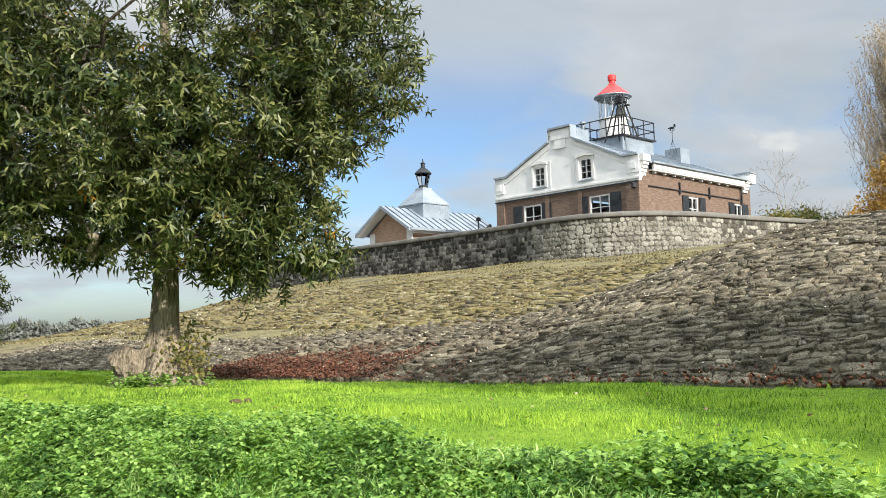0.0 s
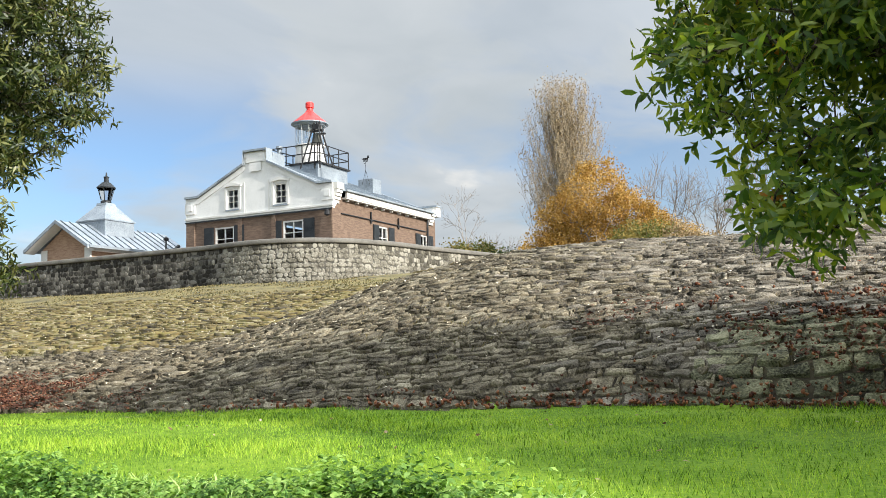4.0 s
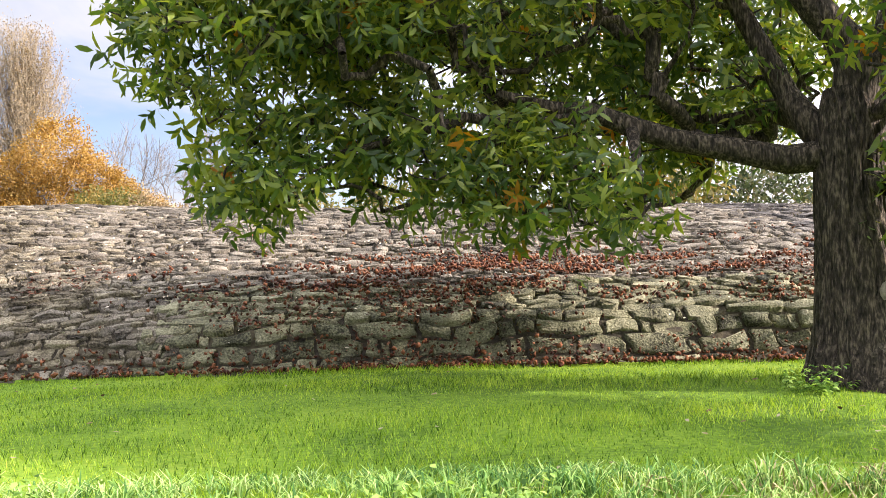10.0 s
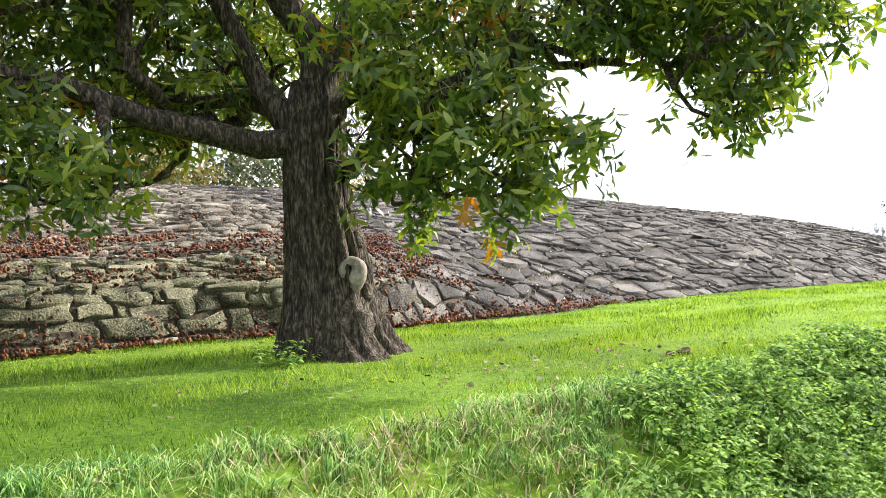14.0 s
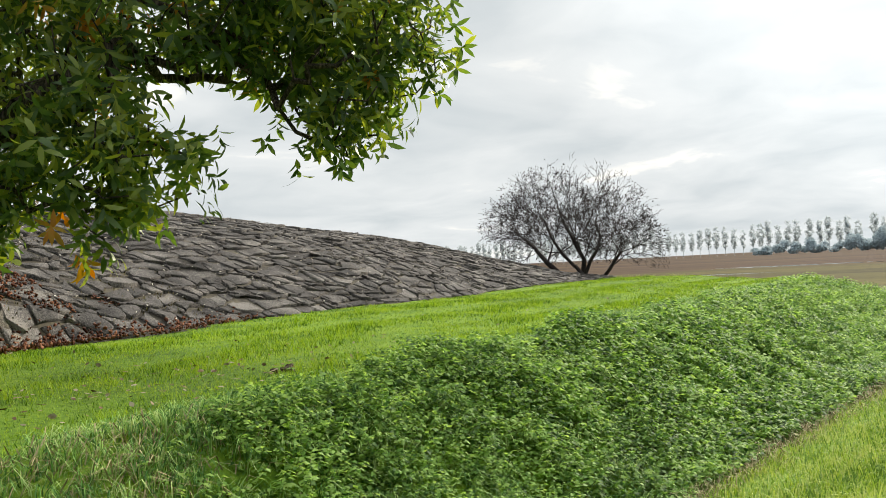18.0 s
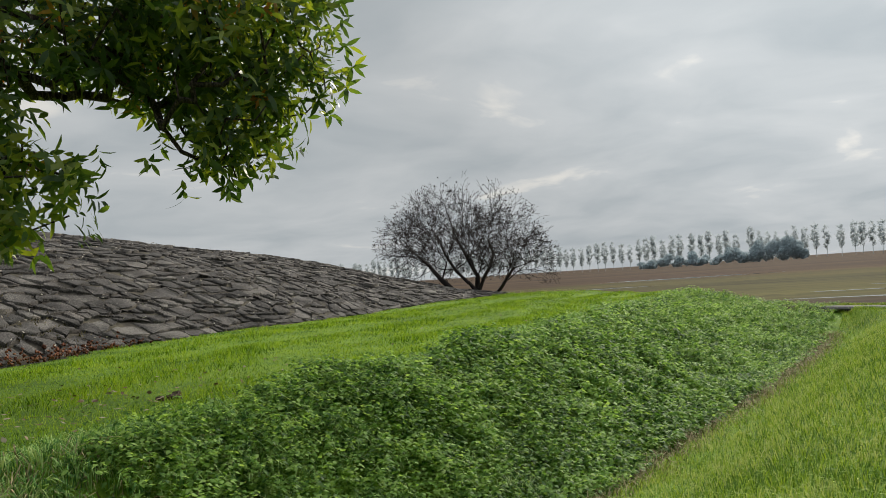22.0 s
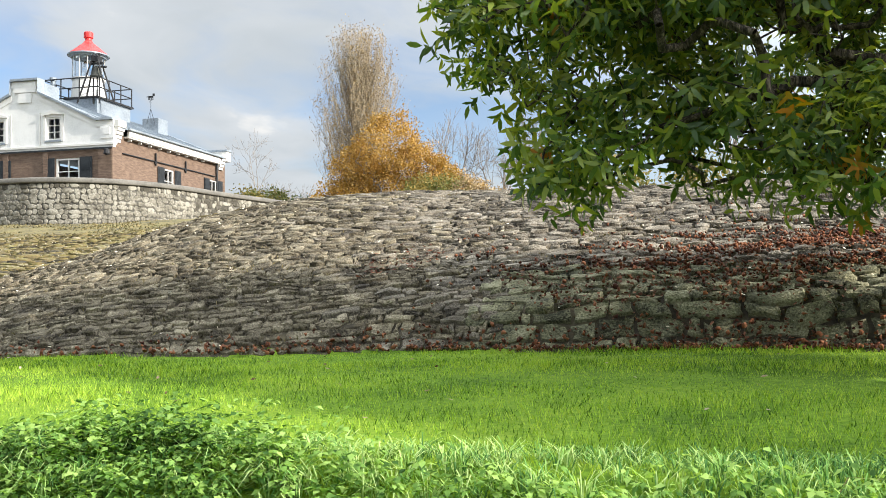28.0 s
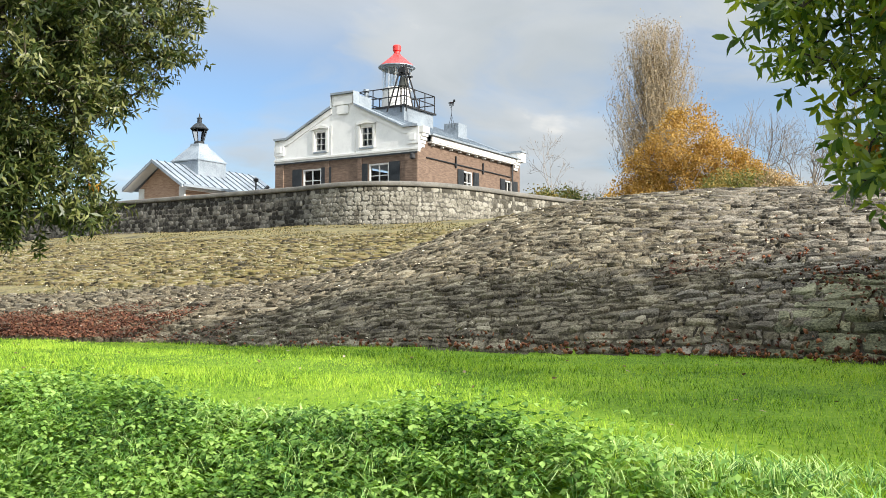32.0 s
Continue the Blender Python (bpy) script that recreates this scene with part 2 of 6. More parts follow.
M_VERGE = shader("verge_grass", [(0.09, 0.17, 0.03), (0.21, 0.33, 0.05), (0.33, 0.44, 0.08), (0.45, 0.50, 0.17)], 0.8, 0.7, 0, 6, island=0.6, translucent=0.22, spec=0.1)
M_MOSSST = shader("mossy_cobble", [(0.046, 0.039, 0.025), (0.11, 0.088, 0.041), (0.165, 0.126, 0.055), (0.132, 0.118, 0.04), (0.24, 0.205, 0.13)], 0.9, 0.96, 1.0, 9, island=0.35, bumpdist=0.05)
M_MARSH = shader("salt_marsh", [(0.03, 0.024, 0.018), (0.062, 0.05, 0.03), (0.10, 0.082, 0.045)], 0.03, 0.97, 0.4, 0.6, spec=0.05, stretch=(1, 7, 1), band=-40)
M_PATH = shader("path_asphalt", [(0.08, 0.076, 0.072), (0.105, 0.10, 0.095), (0.15, 0.142, 0.133)], 0.9, 0.9, 0.6, 70, bumpdist=0.006)
M_BRICK = shader("house_brick", [(0.10, 0.068, 0.05), (0.155, 0.106, 0.078), (0.22, 0.156, 0.115)], 2.5, 0.9, 0.4, 14, stretch=(1, 1, 5))
M_WHITE = shader("white_render", [(0.64, 0.64, 0.63), (0.73, 0.73, 0.715), (0.77, 0.77, 0.755)], 1.4, 0.75, 0.1, 20)
M_TRIM = shader("white_paint", [(0.60, 0.59, 0.56), (0.70, 0.69, 0.66)], 2, 0.5, 0.05, 25)
M_ZINC = shader("zinc", [(0.20, 0.23, 0.26), (0.29, 0.33, 0.37), (0.36, 0.40, 0.44)], 1.0, 0.45, 0.1, 12, metal=0.35)
M_BLACK = shader("black_iron", [(0.012, 0.012, 0.013), (0.03, 0.03, 0.032)], 5, 0.5, 0.1, 30)
M_SHUT = shader("dark_shutter", [(0.012, 0.015, 0.018), (0.03, 0.034, 0.038)], 3, 0.55, 0.1, 30)
M_RED = shader("red_paint", [(0.55, 0.03, 0.03), (0.72, 0.06, 0.055)], 2, 0.4, 0.05, 20)
M_WALLDK = shader("dark_rampart_stone", [(0.022, 0.02, 0.017), (0.05, 0.046, 0.04), (0.085, 0.08, 0.068), (0.17, 0.16, 0.14)], 1.1, 0.92, 0.8, 12, island=0.8, bumpdist=0.03, stretch=(1, 1, 0.45))
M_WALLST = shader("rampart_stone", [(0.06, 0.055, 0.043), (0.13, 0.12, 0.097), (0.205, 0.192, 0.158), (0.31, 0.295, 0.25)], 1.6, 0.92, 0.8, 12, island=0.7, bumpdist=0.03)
M_MORTAR = shader("grey_mortar", [(0.05, 0.047, 0.04), (0.11, 0.103, 0.088)], 1.2, 0.97, 0.6, 14)
M_CAP = shader("coping_stone", [(0.10, 0.095, 0.085), (0.19, 0.18, 0.16)], 1.2, 0.92, 0.5, 14)
M_CUP = shader("chestnut_husk", [(0.05, 0.016, 0.009), (0.145, 0.05, 0.024), (0.26, 0.105, 0.05)], 6, 0.95, 0, 60, island=0.6)
M_RED_LITTER = shader("leaf_litter", [(0.06, 0.024, 0.015), (0.12, 0.046, 0.027), (0.20, 0.09, 0.05)], 3, 0.95, 0.4, 20, island=0.6)
M_PALE = shader("pale_leaf", [(0.42, 0.36, 0.26), (0.62, 0.57, 0.47)], 6, 0.8, 0, 30, island=0.5)
M_ORANGE = shader("orange_leaf", [(0.22, 0.14, 0.035), (0.37, 0.235, 0.06), (0.47, 0.33, 0.11)], 0.35, 0.7, 0, 1.2, island=0.5, translucent=0.3)
M_OLIVE = shader("olive_leaf", [(0.09, 0.11, 0.03), (0.20, 0.18, 0.06), (0.32, 0.25, 0.08)], 0.35, 0.7, 0, 1.2, island=0.5, translucent=0.3)
M_TAN = shader("sparse_tan_leaf", [(0.25, 0.19, 0.10), (0.38, 0.30, 0.18)], 0.5, 0.8, 0, 2, island=0.5, translucent=0.2)
M_DGREEN = shader("dark_shrub_leaf", [(0.04, 0.06, 0.025), (0.08, 0.11, 0.04), (0.14, 0.13, 0.06)], 0.4, 0.7, 0, 2, island=0.5, translucent=0.2)
# Distance haze is put into the next two base colours as pale grey-blue.
M_FAR_HAZED = shader("far_tree", [(0.38, 0.41, 0.42), (0.46, 0.49, 0.50)], 0.05, 1.0, 0, 0.3, translucent=0.5)
M_GROVE_HAZED = shader("hazed_far_grove", [(0.31, 0.36, 0.385), (0.37, 0.42, 0.445)], 0.05, 1.0, 0, 0.3, translucent=0.35)
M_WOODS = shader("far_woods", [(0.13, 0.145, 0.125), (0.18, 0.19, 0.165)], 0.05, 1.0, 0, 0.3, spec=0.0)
M_WATER = shader("pool_water", [(0.10, 0.11, 0.11), (0.14, 0.15, 0.15)], 0.2, 0.06, 0.02, 2, spec=0.6)
M_BELL = shader("bronze_bell", [(0.03, 0.032, 0.028), (0.07, 0.07, 0.06)], 3, 0.45, 0.1, 20, metal=0.6)
M_CLOD = shader("bare_soil", [(0.05, 0.033, 0.02), (0.12, 0.08, 0.05)], 9, 0.97, 0.9, 40)

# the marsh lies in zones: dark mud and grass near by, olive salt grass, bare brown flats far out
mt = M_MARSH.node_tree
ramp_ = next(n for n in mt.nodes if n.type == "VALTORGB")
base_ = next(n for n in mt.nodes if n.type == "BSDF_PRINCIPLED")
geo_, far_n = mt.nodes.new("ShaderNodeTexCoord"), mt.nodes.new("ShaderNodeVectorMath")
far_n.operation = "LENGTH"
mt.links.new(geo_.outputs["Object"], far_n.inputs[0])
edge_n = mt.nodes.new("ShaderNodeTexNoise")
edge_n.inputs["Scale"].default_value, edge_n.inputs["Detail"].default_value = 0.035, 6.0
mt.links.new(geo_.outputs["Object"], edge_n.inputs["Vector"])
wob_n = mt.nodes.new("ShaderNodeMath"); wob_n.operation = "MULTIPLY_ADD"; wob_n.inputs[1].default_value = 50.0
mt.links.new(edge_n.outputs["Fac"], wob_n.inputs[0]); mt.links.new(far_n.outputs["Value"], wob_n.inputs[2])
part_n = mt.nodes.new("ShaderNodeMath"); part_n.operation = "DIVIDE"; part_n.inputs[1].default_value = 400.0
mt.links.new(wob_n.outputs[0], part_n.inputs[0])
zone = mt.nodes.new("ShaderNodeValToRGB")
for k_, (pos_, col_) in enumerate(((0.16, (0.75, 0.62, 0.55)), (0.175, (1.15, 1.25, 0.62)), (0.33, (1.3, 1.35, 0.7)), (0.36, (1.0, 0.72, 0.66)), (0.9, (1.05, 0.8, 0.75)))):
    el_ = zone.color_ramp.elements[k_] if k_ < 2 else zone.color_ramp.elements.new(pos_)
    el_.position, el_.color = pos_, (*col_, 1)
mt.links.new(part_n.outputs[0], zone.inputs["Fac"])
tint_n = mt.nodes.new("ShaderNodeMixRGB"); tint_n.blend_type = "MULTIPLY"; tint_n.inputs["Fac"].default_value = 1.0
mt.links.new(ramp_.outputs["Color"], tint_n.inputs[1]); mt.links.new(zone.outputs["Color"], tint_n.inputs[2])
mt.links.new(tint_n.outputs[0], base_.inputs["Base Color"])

M_GLASS = bpy.data.materials.new("window_glass")
M_GLASS.use_nodes = True
gb = M_GLASS.node_tree.nodes["Principled BSDF"]
gb.inputs["Base Color"].default_value = (0.9, 0.93, 0.95, 1)
gb.inputs["Roughness"].default_value, gb.inputs["Transmission Weight"].default_value, gb.inputs["IOR"].default_value = 0.03, 1.0, 1.2

# ---- mesh helpers ----
K = math.sqrt(0.5)
rng = np.random.default_rng(7)


def xy(u, v):
    """From the mound's own axes (u along its foot, v into it) to the world."""
    return K * (u + v), K * (v - u)


def uv(x, y):
    return K * (x - y), K * (x + y)


def polar(yaw, d):
    return -math.sin(radians(yaw)) * d, math.cos(radians(yaw)) * d


def smooth(a, b, x):
    t = np.clip((np.asarray(x, float) - a) / (b - a), 0, 1)
    return t * t * (3 - 2 * t)


def mesh_np(name, verts, polys, mats, mat_index=None, shade=False):
    """A mesh from arrays: polys is a list of (n, k) index arrays."""
    me = bpy.data.meshes.new(name)
    verts = np.asarray(verts, np.float32)
    me.vertices.add(len(verts))
    me.vertices.foreach_set("co", verts.ravel())
    loops = np.concatenate([np.asarray(p).ravel() for p in polys]).astype(np.int32)
    sizes = np.concatenate([np.full(len(p), np.asarray(p).shape[1]) for p in polys]).astype(np.int32)
    me.loops.add(len(loops))
    me.loops.foreach_set("vertex_index", loops)
    me.polygons.add(len(sizes))
    me.polygons.foreach_set("loop_start", np.concatenate([[0], np.cumsum(sizes)[:-1]]).astype(np.int32))
    for m in (mats if isinstance(mats, (list, tuple)) else [mats]):
        me.materials.append(m)
    if mat_index is not None:
        me.polygons.foreach_set("material_index", np.asarray(mat_index, np.int32))
    if shade:
        me.polygons.foreach_set("use_smooth", np.ones(len(sizes), bool))
    me.update(calc_edges=True)
    me.validate()
    return me


def part(name, bm, material, parent, label="", shade=False):
    me = bpy.data.meshes.new(name)
    bmesh.ops.recalc_face_normals(bm, faces=bm.faces)
    bm.to_mesh(me)
    bm.free()
    me.materials.append(material)
    if shade:
        me.polygons.foreach_set("use_smooth", np.ones(len(me.polygons), bool))
    ob = new(name, me)
    ob.parent = parent
    return tagged(ob, label)


def part_np(name, me, parent, label=""):
    ob = new(name, me)
    ob.parent = parent
    return tagged(ob, label)


def thing(name, m, label, category, group="", kind=""):
    ob = new(name)
    ob.empty_display_size = 0.2
    ob.matrix_world = m
    return tagged(ob, label, category, group, kind)


def hexa(bm, pts):
    """A solid from 8 corners: four below, four above, in the same order."""
    v = [bm.verts.new(p) for p in pts]
    for f in ((3, 2, 1, 0), (4, 5, 6, 7), (0, 1, 5, 4), (1, 2, 6, 5), (2, 3, 7, 6), (3, 0, 4, 7)):
        bm.faces.new([v[k] for k in f])


def box(bm, x0, x1, y0, y1, z0, z1):
    hexa(bm, [(x0, y0, z0), (x1, y0, z0), (x1, y1, z0), (x0, y1, z0), (x0, y0, z1), (x1, y0, z1), (x1, y1, z1), (x0, y1, z1)])


def bar(bm, a, b, r, n=6, r2=None):
    """A round or square rod between two points."""
    a, b = Vector(a), Vector(b)
    q = (b - a).to_track_quat("Z", "Y").to_matrix()
    r2 = r if r2 is None else r2
    ring = []
    for p, rad in ((a, r), (b, r2)):
        ring.append([bm.verts.new(p + q @ Vector((rad * math.cos(2 * math.pi * k / n + math.pi / n), rad * math.sin(2 * math.pi * k / n + math.pi / n), 0))) for k in range(n)])
    for k in range(n):
        bm.faces.new((ring[0][k], ring[0][(k + 1) % n], ring[1][(k + 1) % n], ring[1][k]))
    bm.faces.new(ring[0][::-1])
    bm.faces.new(ring[1])


def lathe(bm, profile, n=20, centre=(0, 0, 0), turn=0.0):
    """A turned form from (radius, height) pairs."""
    rings = []
    for r, z in profile:
        rings.append([bm.verts.new((centre[0] + max(r, 0.001) * math.cos(2 * math.pi * k / n + turn), centre[1] + max(r, 0.001) * math.sin(2 * math.pi * k / n + turn), centre[2] + z)) for k in range(n)])
    for a, b in zip(rings, rings[1:]):
        for k in range(n):
            bm.faces.new((a[k], a[(k + 1) % n], b[(k + 1) % n], b[k]))
    bm.faces.new(rings[0][::-1])
    bm.faces.new(rings[-1])


# ---- the lie of the land ----
FOOT = 9.5


def drift(u):
    u = np.asarray(u, float)
    return -0.1 * (np.sqrt(u * u + 9) + u)


def path_left(u):
    u = np.asarray(u, float)
    return 0.47 + drift(np.minimum(u, 60)) + 0.12 * np.maximum(u - 24, 0) ** 2


def crest(u):
    return 4.35 + 0.39 * drift(np.minimum(u, 45))


def ditch(u):
    return np.interp(u, [-20, 0, 4, 6.5, 8.6, 11.1, 15.2, 22.4, 45], [2.3, 2.2, 2.3, 2.05, 1.7, 1.17, 0.2, -1.3, -5.0])


def foot(u):
    u = np.asarray(u, float)
    return FOOT + 0.55 * np.exp(-((u + 2) / 3.2) ** 2) + 0.18 * np.sin(u * 0.55 + 1) + 0.1 * np.sin(u * 1.7)


def top_height(u):
    return np.interp(u, [-15, 18, 21, 27, 32, 36, 38.5, 41], [2.95, 2.95, 2.85, 2.45, 1.6, 0.6, 0.1, 0])


def mound(u, v):
    s = np.maximum(v - foot(u), 0)
    w = smooth(-14, -6, u)
    left = 0.158 * np.minimum(s, 24) * smooth(-62, -36, u + 0.9 * np.maximum(v - 22, 0))
    right = top_height(u) * np.tanh(0.17 * s)
    lip = 0.36 * smooth(0, 0.45, s) * (1 - smooth(0.9, 3.2, s)) * smooth(-6.5, 1.8, u) * (1 - smooth(7.5, 10, u))
    return left * (1 - w) + right * w + lip


def land(u, v):
    u, v = np.asarray(u, float), np.asarray(v, float)
    pl, cr, di = path_left(u), crest(u), ditch(u)
    lawn_z = 0.80 + 0.10 * smooth(0, 1, (v - cr) / (FOOT - cr)) + 0.03 * np.sin(u * 0.5) * np.sin(v * 0.9)
    end = 1 - smooth(0, 8, u - 27 - 1.5 * np.maximum(v - 2, 0))
    lawn_z = lawn_z * end - 0.05 * (1 - end)
    deep = -0.6 * (1 - smooth(24, 31, u))
    bank = np.minimum(di + 0.2, cr - 0.4)
    t = np.clip((v - bank) / np.maximum(cr - bank, 0.3), 0, 1)
    t = 0.5 * t + 0.5 * t * t * (3 - 2 * t)
    up = deep + (lawn_z - deep) * t
    near = np.minimum(pl + 0.7, di - 0.5)
    t2 = smooth(0, 1, (v - near) / np.maximum(di - 0.2 - near, 0.3))
    down = 0.02 + (deep - 0.02) * t2
    z = np.where(v > bank, up, down)
    right = pl - 1.5
    z = np.where(v < right, 0.02 - 0.35 * smooth(0, 3.5, right - 1.0 - v), z)
    z = z - 0.14 * smooth(-5, -10, u) * smooth(6.5, 9, v)
    lumps = 0.075 * np.sin(u * 3.1 + 2 * np.sin(v * 2.1)) * np.sin(v * 4.3 + 1.6 * np.sin(u * 1.7)) + 0.05 * np.sin(u * 6.3 + 3 * np.sin(v * 1.3))
    z = z + np.where((v > bank) & (u < 30), lumps * 4 * t * (1 - t), 0)
    return z + mound(u, v)


def ground_z(x, y):
    u, v = uv(x, y)
    return float(land(u, v))


def axis(lo, hi, step, far, grow=1.22):
    a = list(np.arange(lo, hi + 1e-6, step))
    d, p = step, hi
    up = []
    while p < far:
        d *= grow
        p += d
        up.append(p)
    d, p = step, lo
    dn = []
    while p > -far:
        d *= grow
        p -= d
        dn.append(p)
    return np.array(dn[::-1] + a + up)


au, av = axis(-30, 40, 0.35, 3500), axis(-8, 20, 0.16, 3500)
GU, GV = np.meshgrid(au, av, indexing="ij")
GX, GY = xy(GU, GV)
GZ = land(GU, GV)
GZ = np.where(np.hypot(GU, GV) > 150, -0.3, GZ)
rough_n = 0.03 * np.sin(GU * 2.3 + 3 * np.sin(GV * 1.1)) * np.sin(GV * 2.9 + 2 * np.sin(GU * 0.9))
GZ = GZ + np.where((GV > crest(GU) - 3.2) & (GV < crest(GU)), rough_n * 1.5, 0)
nu, nv = GU.shape
idx = np.arange(nu * nv).reshape(nu, nv)
quads = np.stack([idx[:-1, :-1], idx[1:, :-1], idx[1:, 1:], idx[:-1, 1:]], -1).reshape(-1, 4)
cu = (GU[:-1, :-1] + GU[1:, 1:]).ravel() / 2
cv = (GV[:-1, :-1] + GV[1:, 1:]).ravel() / 2
wob = 1.2 * np.sin(cu * 0.35) + 0.6 * np.sin(cu * 0.9 + cv)
mi = np.zeros(len(quads), int)
on_mound = (cv > foot(cu)) & (cu < 40)
mi[on_mound] = 1
mi[on_mound & (cu < -9.5 + wob * 0.5) & (cv > 14.5 + wob + 0.12 * (cu + 10))] = 2
mi[on_mound & (cv > 21) & (cu < 0)] = 2
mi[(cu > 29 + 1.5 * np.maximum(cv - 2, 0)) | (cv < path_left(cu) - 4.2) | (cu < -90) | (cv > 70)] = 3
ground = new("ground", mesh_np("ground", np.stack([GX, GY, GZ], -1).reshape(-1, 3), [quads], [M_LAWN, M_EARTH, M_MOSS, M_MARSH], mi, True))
tagged(ground, "grass bank, ditch, stone mound and brown salt marsh running to the horizon", "ground", kind="structure")

# the path
pu = np.arange(-40, 40, 0.5)
pl = path_left(pu)
across = np.array([-1.38, -1.34, -0.69, -0.04, 0.0])
up_z = np.array([-0.02, 0.035, 0.05, 0.035, -0.02])
PU = np.repeat(pu[:, None], 5, 1)
PV = pl[:, None] + across[None] + 0.025 * np.sin(pu * 5.1)[:, None] * np.array([1, 1, 0, -1, -1])
PX, PY = xy(PU, PV)
PZ = 0.0 * PU + up_z[None] + 0.012
pi_ = np.arange(PU.size).reshape(PU.shape)
pq = np.stack([pi_[:-1, :-1], pi_[1:, :-1], pi_[1:, 1:], pi_[:-1, 1:]], -1).reshape(-1, 4)
path = new("path", mesh_np("path", np.stack([PX, PY, PZ], -1).reshape(-1, 3), [pq], M_PATH))
tagged(path, "narrow grey asphalt footpath with crumbling grass-grown edges", "path", kind="structure")


# ---- trees ----
def tubes(edges, nodes, radii, sides):
    """Tapered tubes along edges (a, b) with radii at both ends."""
    V, F = [], []
    base = 0
    a, b = nodes[edges[:, 0]], nodes[edges[:, 1]]
    d = b - a
    ln = np.linalg.norm(d, axis=1, keepdims=True) + 1e-9
    d = d / ln
    ref = np.where(np.abs(d[:, 2:3]) > 0.9, np.array([[1.0, 0, 0]]), np.array([[0, 0, 1.0]]))
    s = np.cross(d, ref)
    s /= np.linalg.norm(s, axis=1, keepdims=True) + 1e-9
    t = np.cross(d, s)
    ang = np.arange(sides) * 2 * np.pi / sides
    ring = s[:, None] * np.cos(ang)[None, :, None] + t[:, None] * np.sin(ang)[None, :, None]
    va = a[:, None] - d[:, None] * radii[:, 0][:, None, None] * 0.3 + ring * radii[:, 0][:, None, None]
    vb = b[:, None] + d[:, None] * radii[:, 1][:, None, None] * 0.3 + ring * radii[:, 1][:, None, None]
    n = len(edges)
    verts = np.concatenate([va, vb], 1).reshape(-1, 3)
    o = (np.arange(n) * 2 * sides)[:, None]
    k = np.arange(sides)[None]
    k2 = (k + 1) % sides
    quads = np.stack([o + k, o + k2, o + sides + k2, o + sides + k], -1).reshape(-1, 4)
    return verts, quads


def grow(nodes, parents, targets, step):
    """Joins each target to the nearest node so far with a slightly bent branch; returns nodes, parents."""
    nodes, parents = list(map(np.asarray, nodes)), list(parents)
    for p in targets:
        arr = np.array(nodes)
        dd = np.linalg.norm(arr - p, axis=1) + 0.25 * np.maximum(arr[:, 2] - p[2], 0)
        k = int(np.argmin(dd))
        gap = np.linalg.norm(p - arr[k])
        m = max(1, int(gap / step))
        last = k
        bend = rng.normal(0, 0.05 * gap, 3)
        for j in range(1, m + 1):
            f = j / m
            q = arr[k] + (p - arr[k]) * f + bend * math.sin(math.pi * f) + np.array([0, 0, 0.10 * gap * math.sin(math.pi * f)])
            nodes.append(q)
            parents.append(last)
            last = len(nodes) - 1
    return np.array(nodes), np.array(parents)


def pipe(nodes, parents, tip, power=2.3, fixed=None):
    """Branch radii from the tips down."""
    n = len(nodes)
    acc = np.zeros(n)
    kids = np.zeros(n, int)
    for k in range(n):
        if parents[k] >= 0:
            kids[parents[k]] += 1
    acc[kids == 0] = tip ** power
    for k in range(n - 1, -1, -1):
        if parents[k] >= 0:
            acc[parents[k]] += max(acc[k], tip ** power)
    r = np.maximum(acc, tip ** power) ** (1 / power)
    if fixed is not None:
        for k, val in fixed.items():
            r[k] = val
        for k in range(n):
            if parents[k] >= 0:
                r[k] = min(r[k], r[parents[k]] * 0.98)
    return r


def leaf_mesh(name, pos, way, up, length, width, mat, droop=0.25, mat_index=None, plain=False):
    """Lance-shaped leaves: 6 corners each, bent along their length; plain ones have 4."""
    way = way / (np.linalg.norm(way, axis=1, keepdims=True) + 1e-9)
    side = np.cross(way, up)
    side /= np.linalg.norm(side, axis=1, keepdims=True) + 1e-9
    nrm = np.cross(side, way)
    L, W = length[:, None], width[:, None] / 2
    f = lambda a, b, h: pos + way * L * a + side * W * b - nrm * L * h
    if plain:
        V = np.stack([f(0, 0, 0), f(0.42, -1, droop * 0.05), f(1, 0, droop), f(0.42, 1, droop * 0.05)], 1)
        return mesh_np(name, V.reshape(-1, 3), [np.arange(len(pos) * 4).reshape(-1, 4)], mat, mat_index)
    V = np.stack([f(0, 0, 0), f(0.3, -0.9, droop * 0.05), f(0.3, 0.9, droop * 0.05), f(0.68, -0.85, droop * 0.4), f(0.68, 0.85, droop * 0.4), f(1, 0, droop)], 1)
    n = len(pos)
    o = (np.arange(n) * 6)[:, None]
    tri = np.concatenate([o + [[0, 1, 2]], o + [[3, 5, 4]]])
    quad = o + [[1, 3, 4, 2]]
    idx = None if mat_index is None else np.concatenate([mat_index, mat_index, mat_index])
    return mesh_np(name, V.reshape(-1, 3), [tri, quad], mat, idx)


def in_blobs(blobs, count, shell=0.5):
    """Random points in a union of ellipsoids (x, y, z, r, rz), more of them near the surface."""
    vol = np.array([b[3] * b[3] * b[4] for b in blobs]) ** 0.62
    pick = rng.choice(len(blobs), count, p=vol / vol.sum())
    B = np.array(blobs)[pick]
    d = rng.normal(size=(count, 3))
    d /= np.linalg.norm(d, axis=1, keepdims=True)
    r = rng.random(count) ** (1 / 3) * (1 - shell) + shell * rng.uniform(0.85, 1.05, count)
    return B[:, :3] + d * r[:, None] * B[:, [3, 3, 4]]


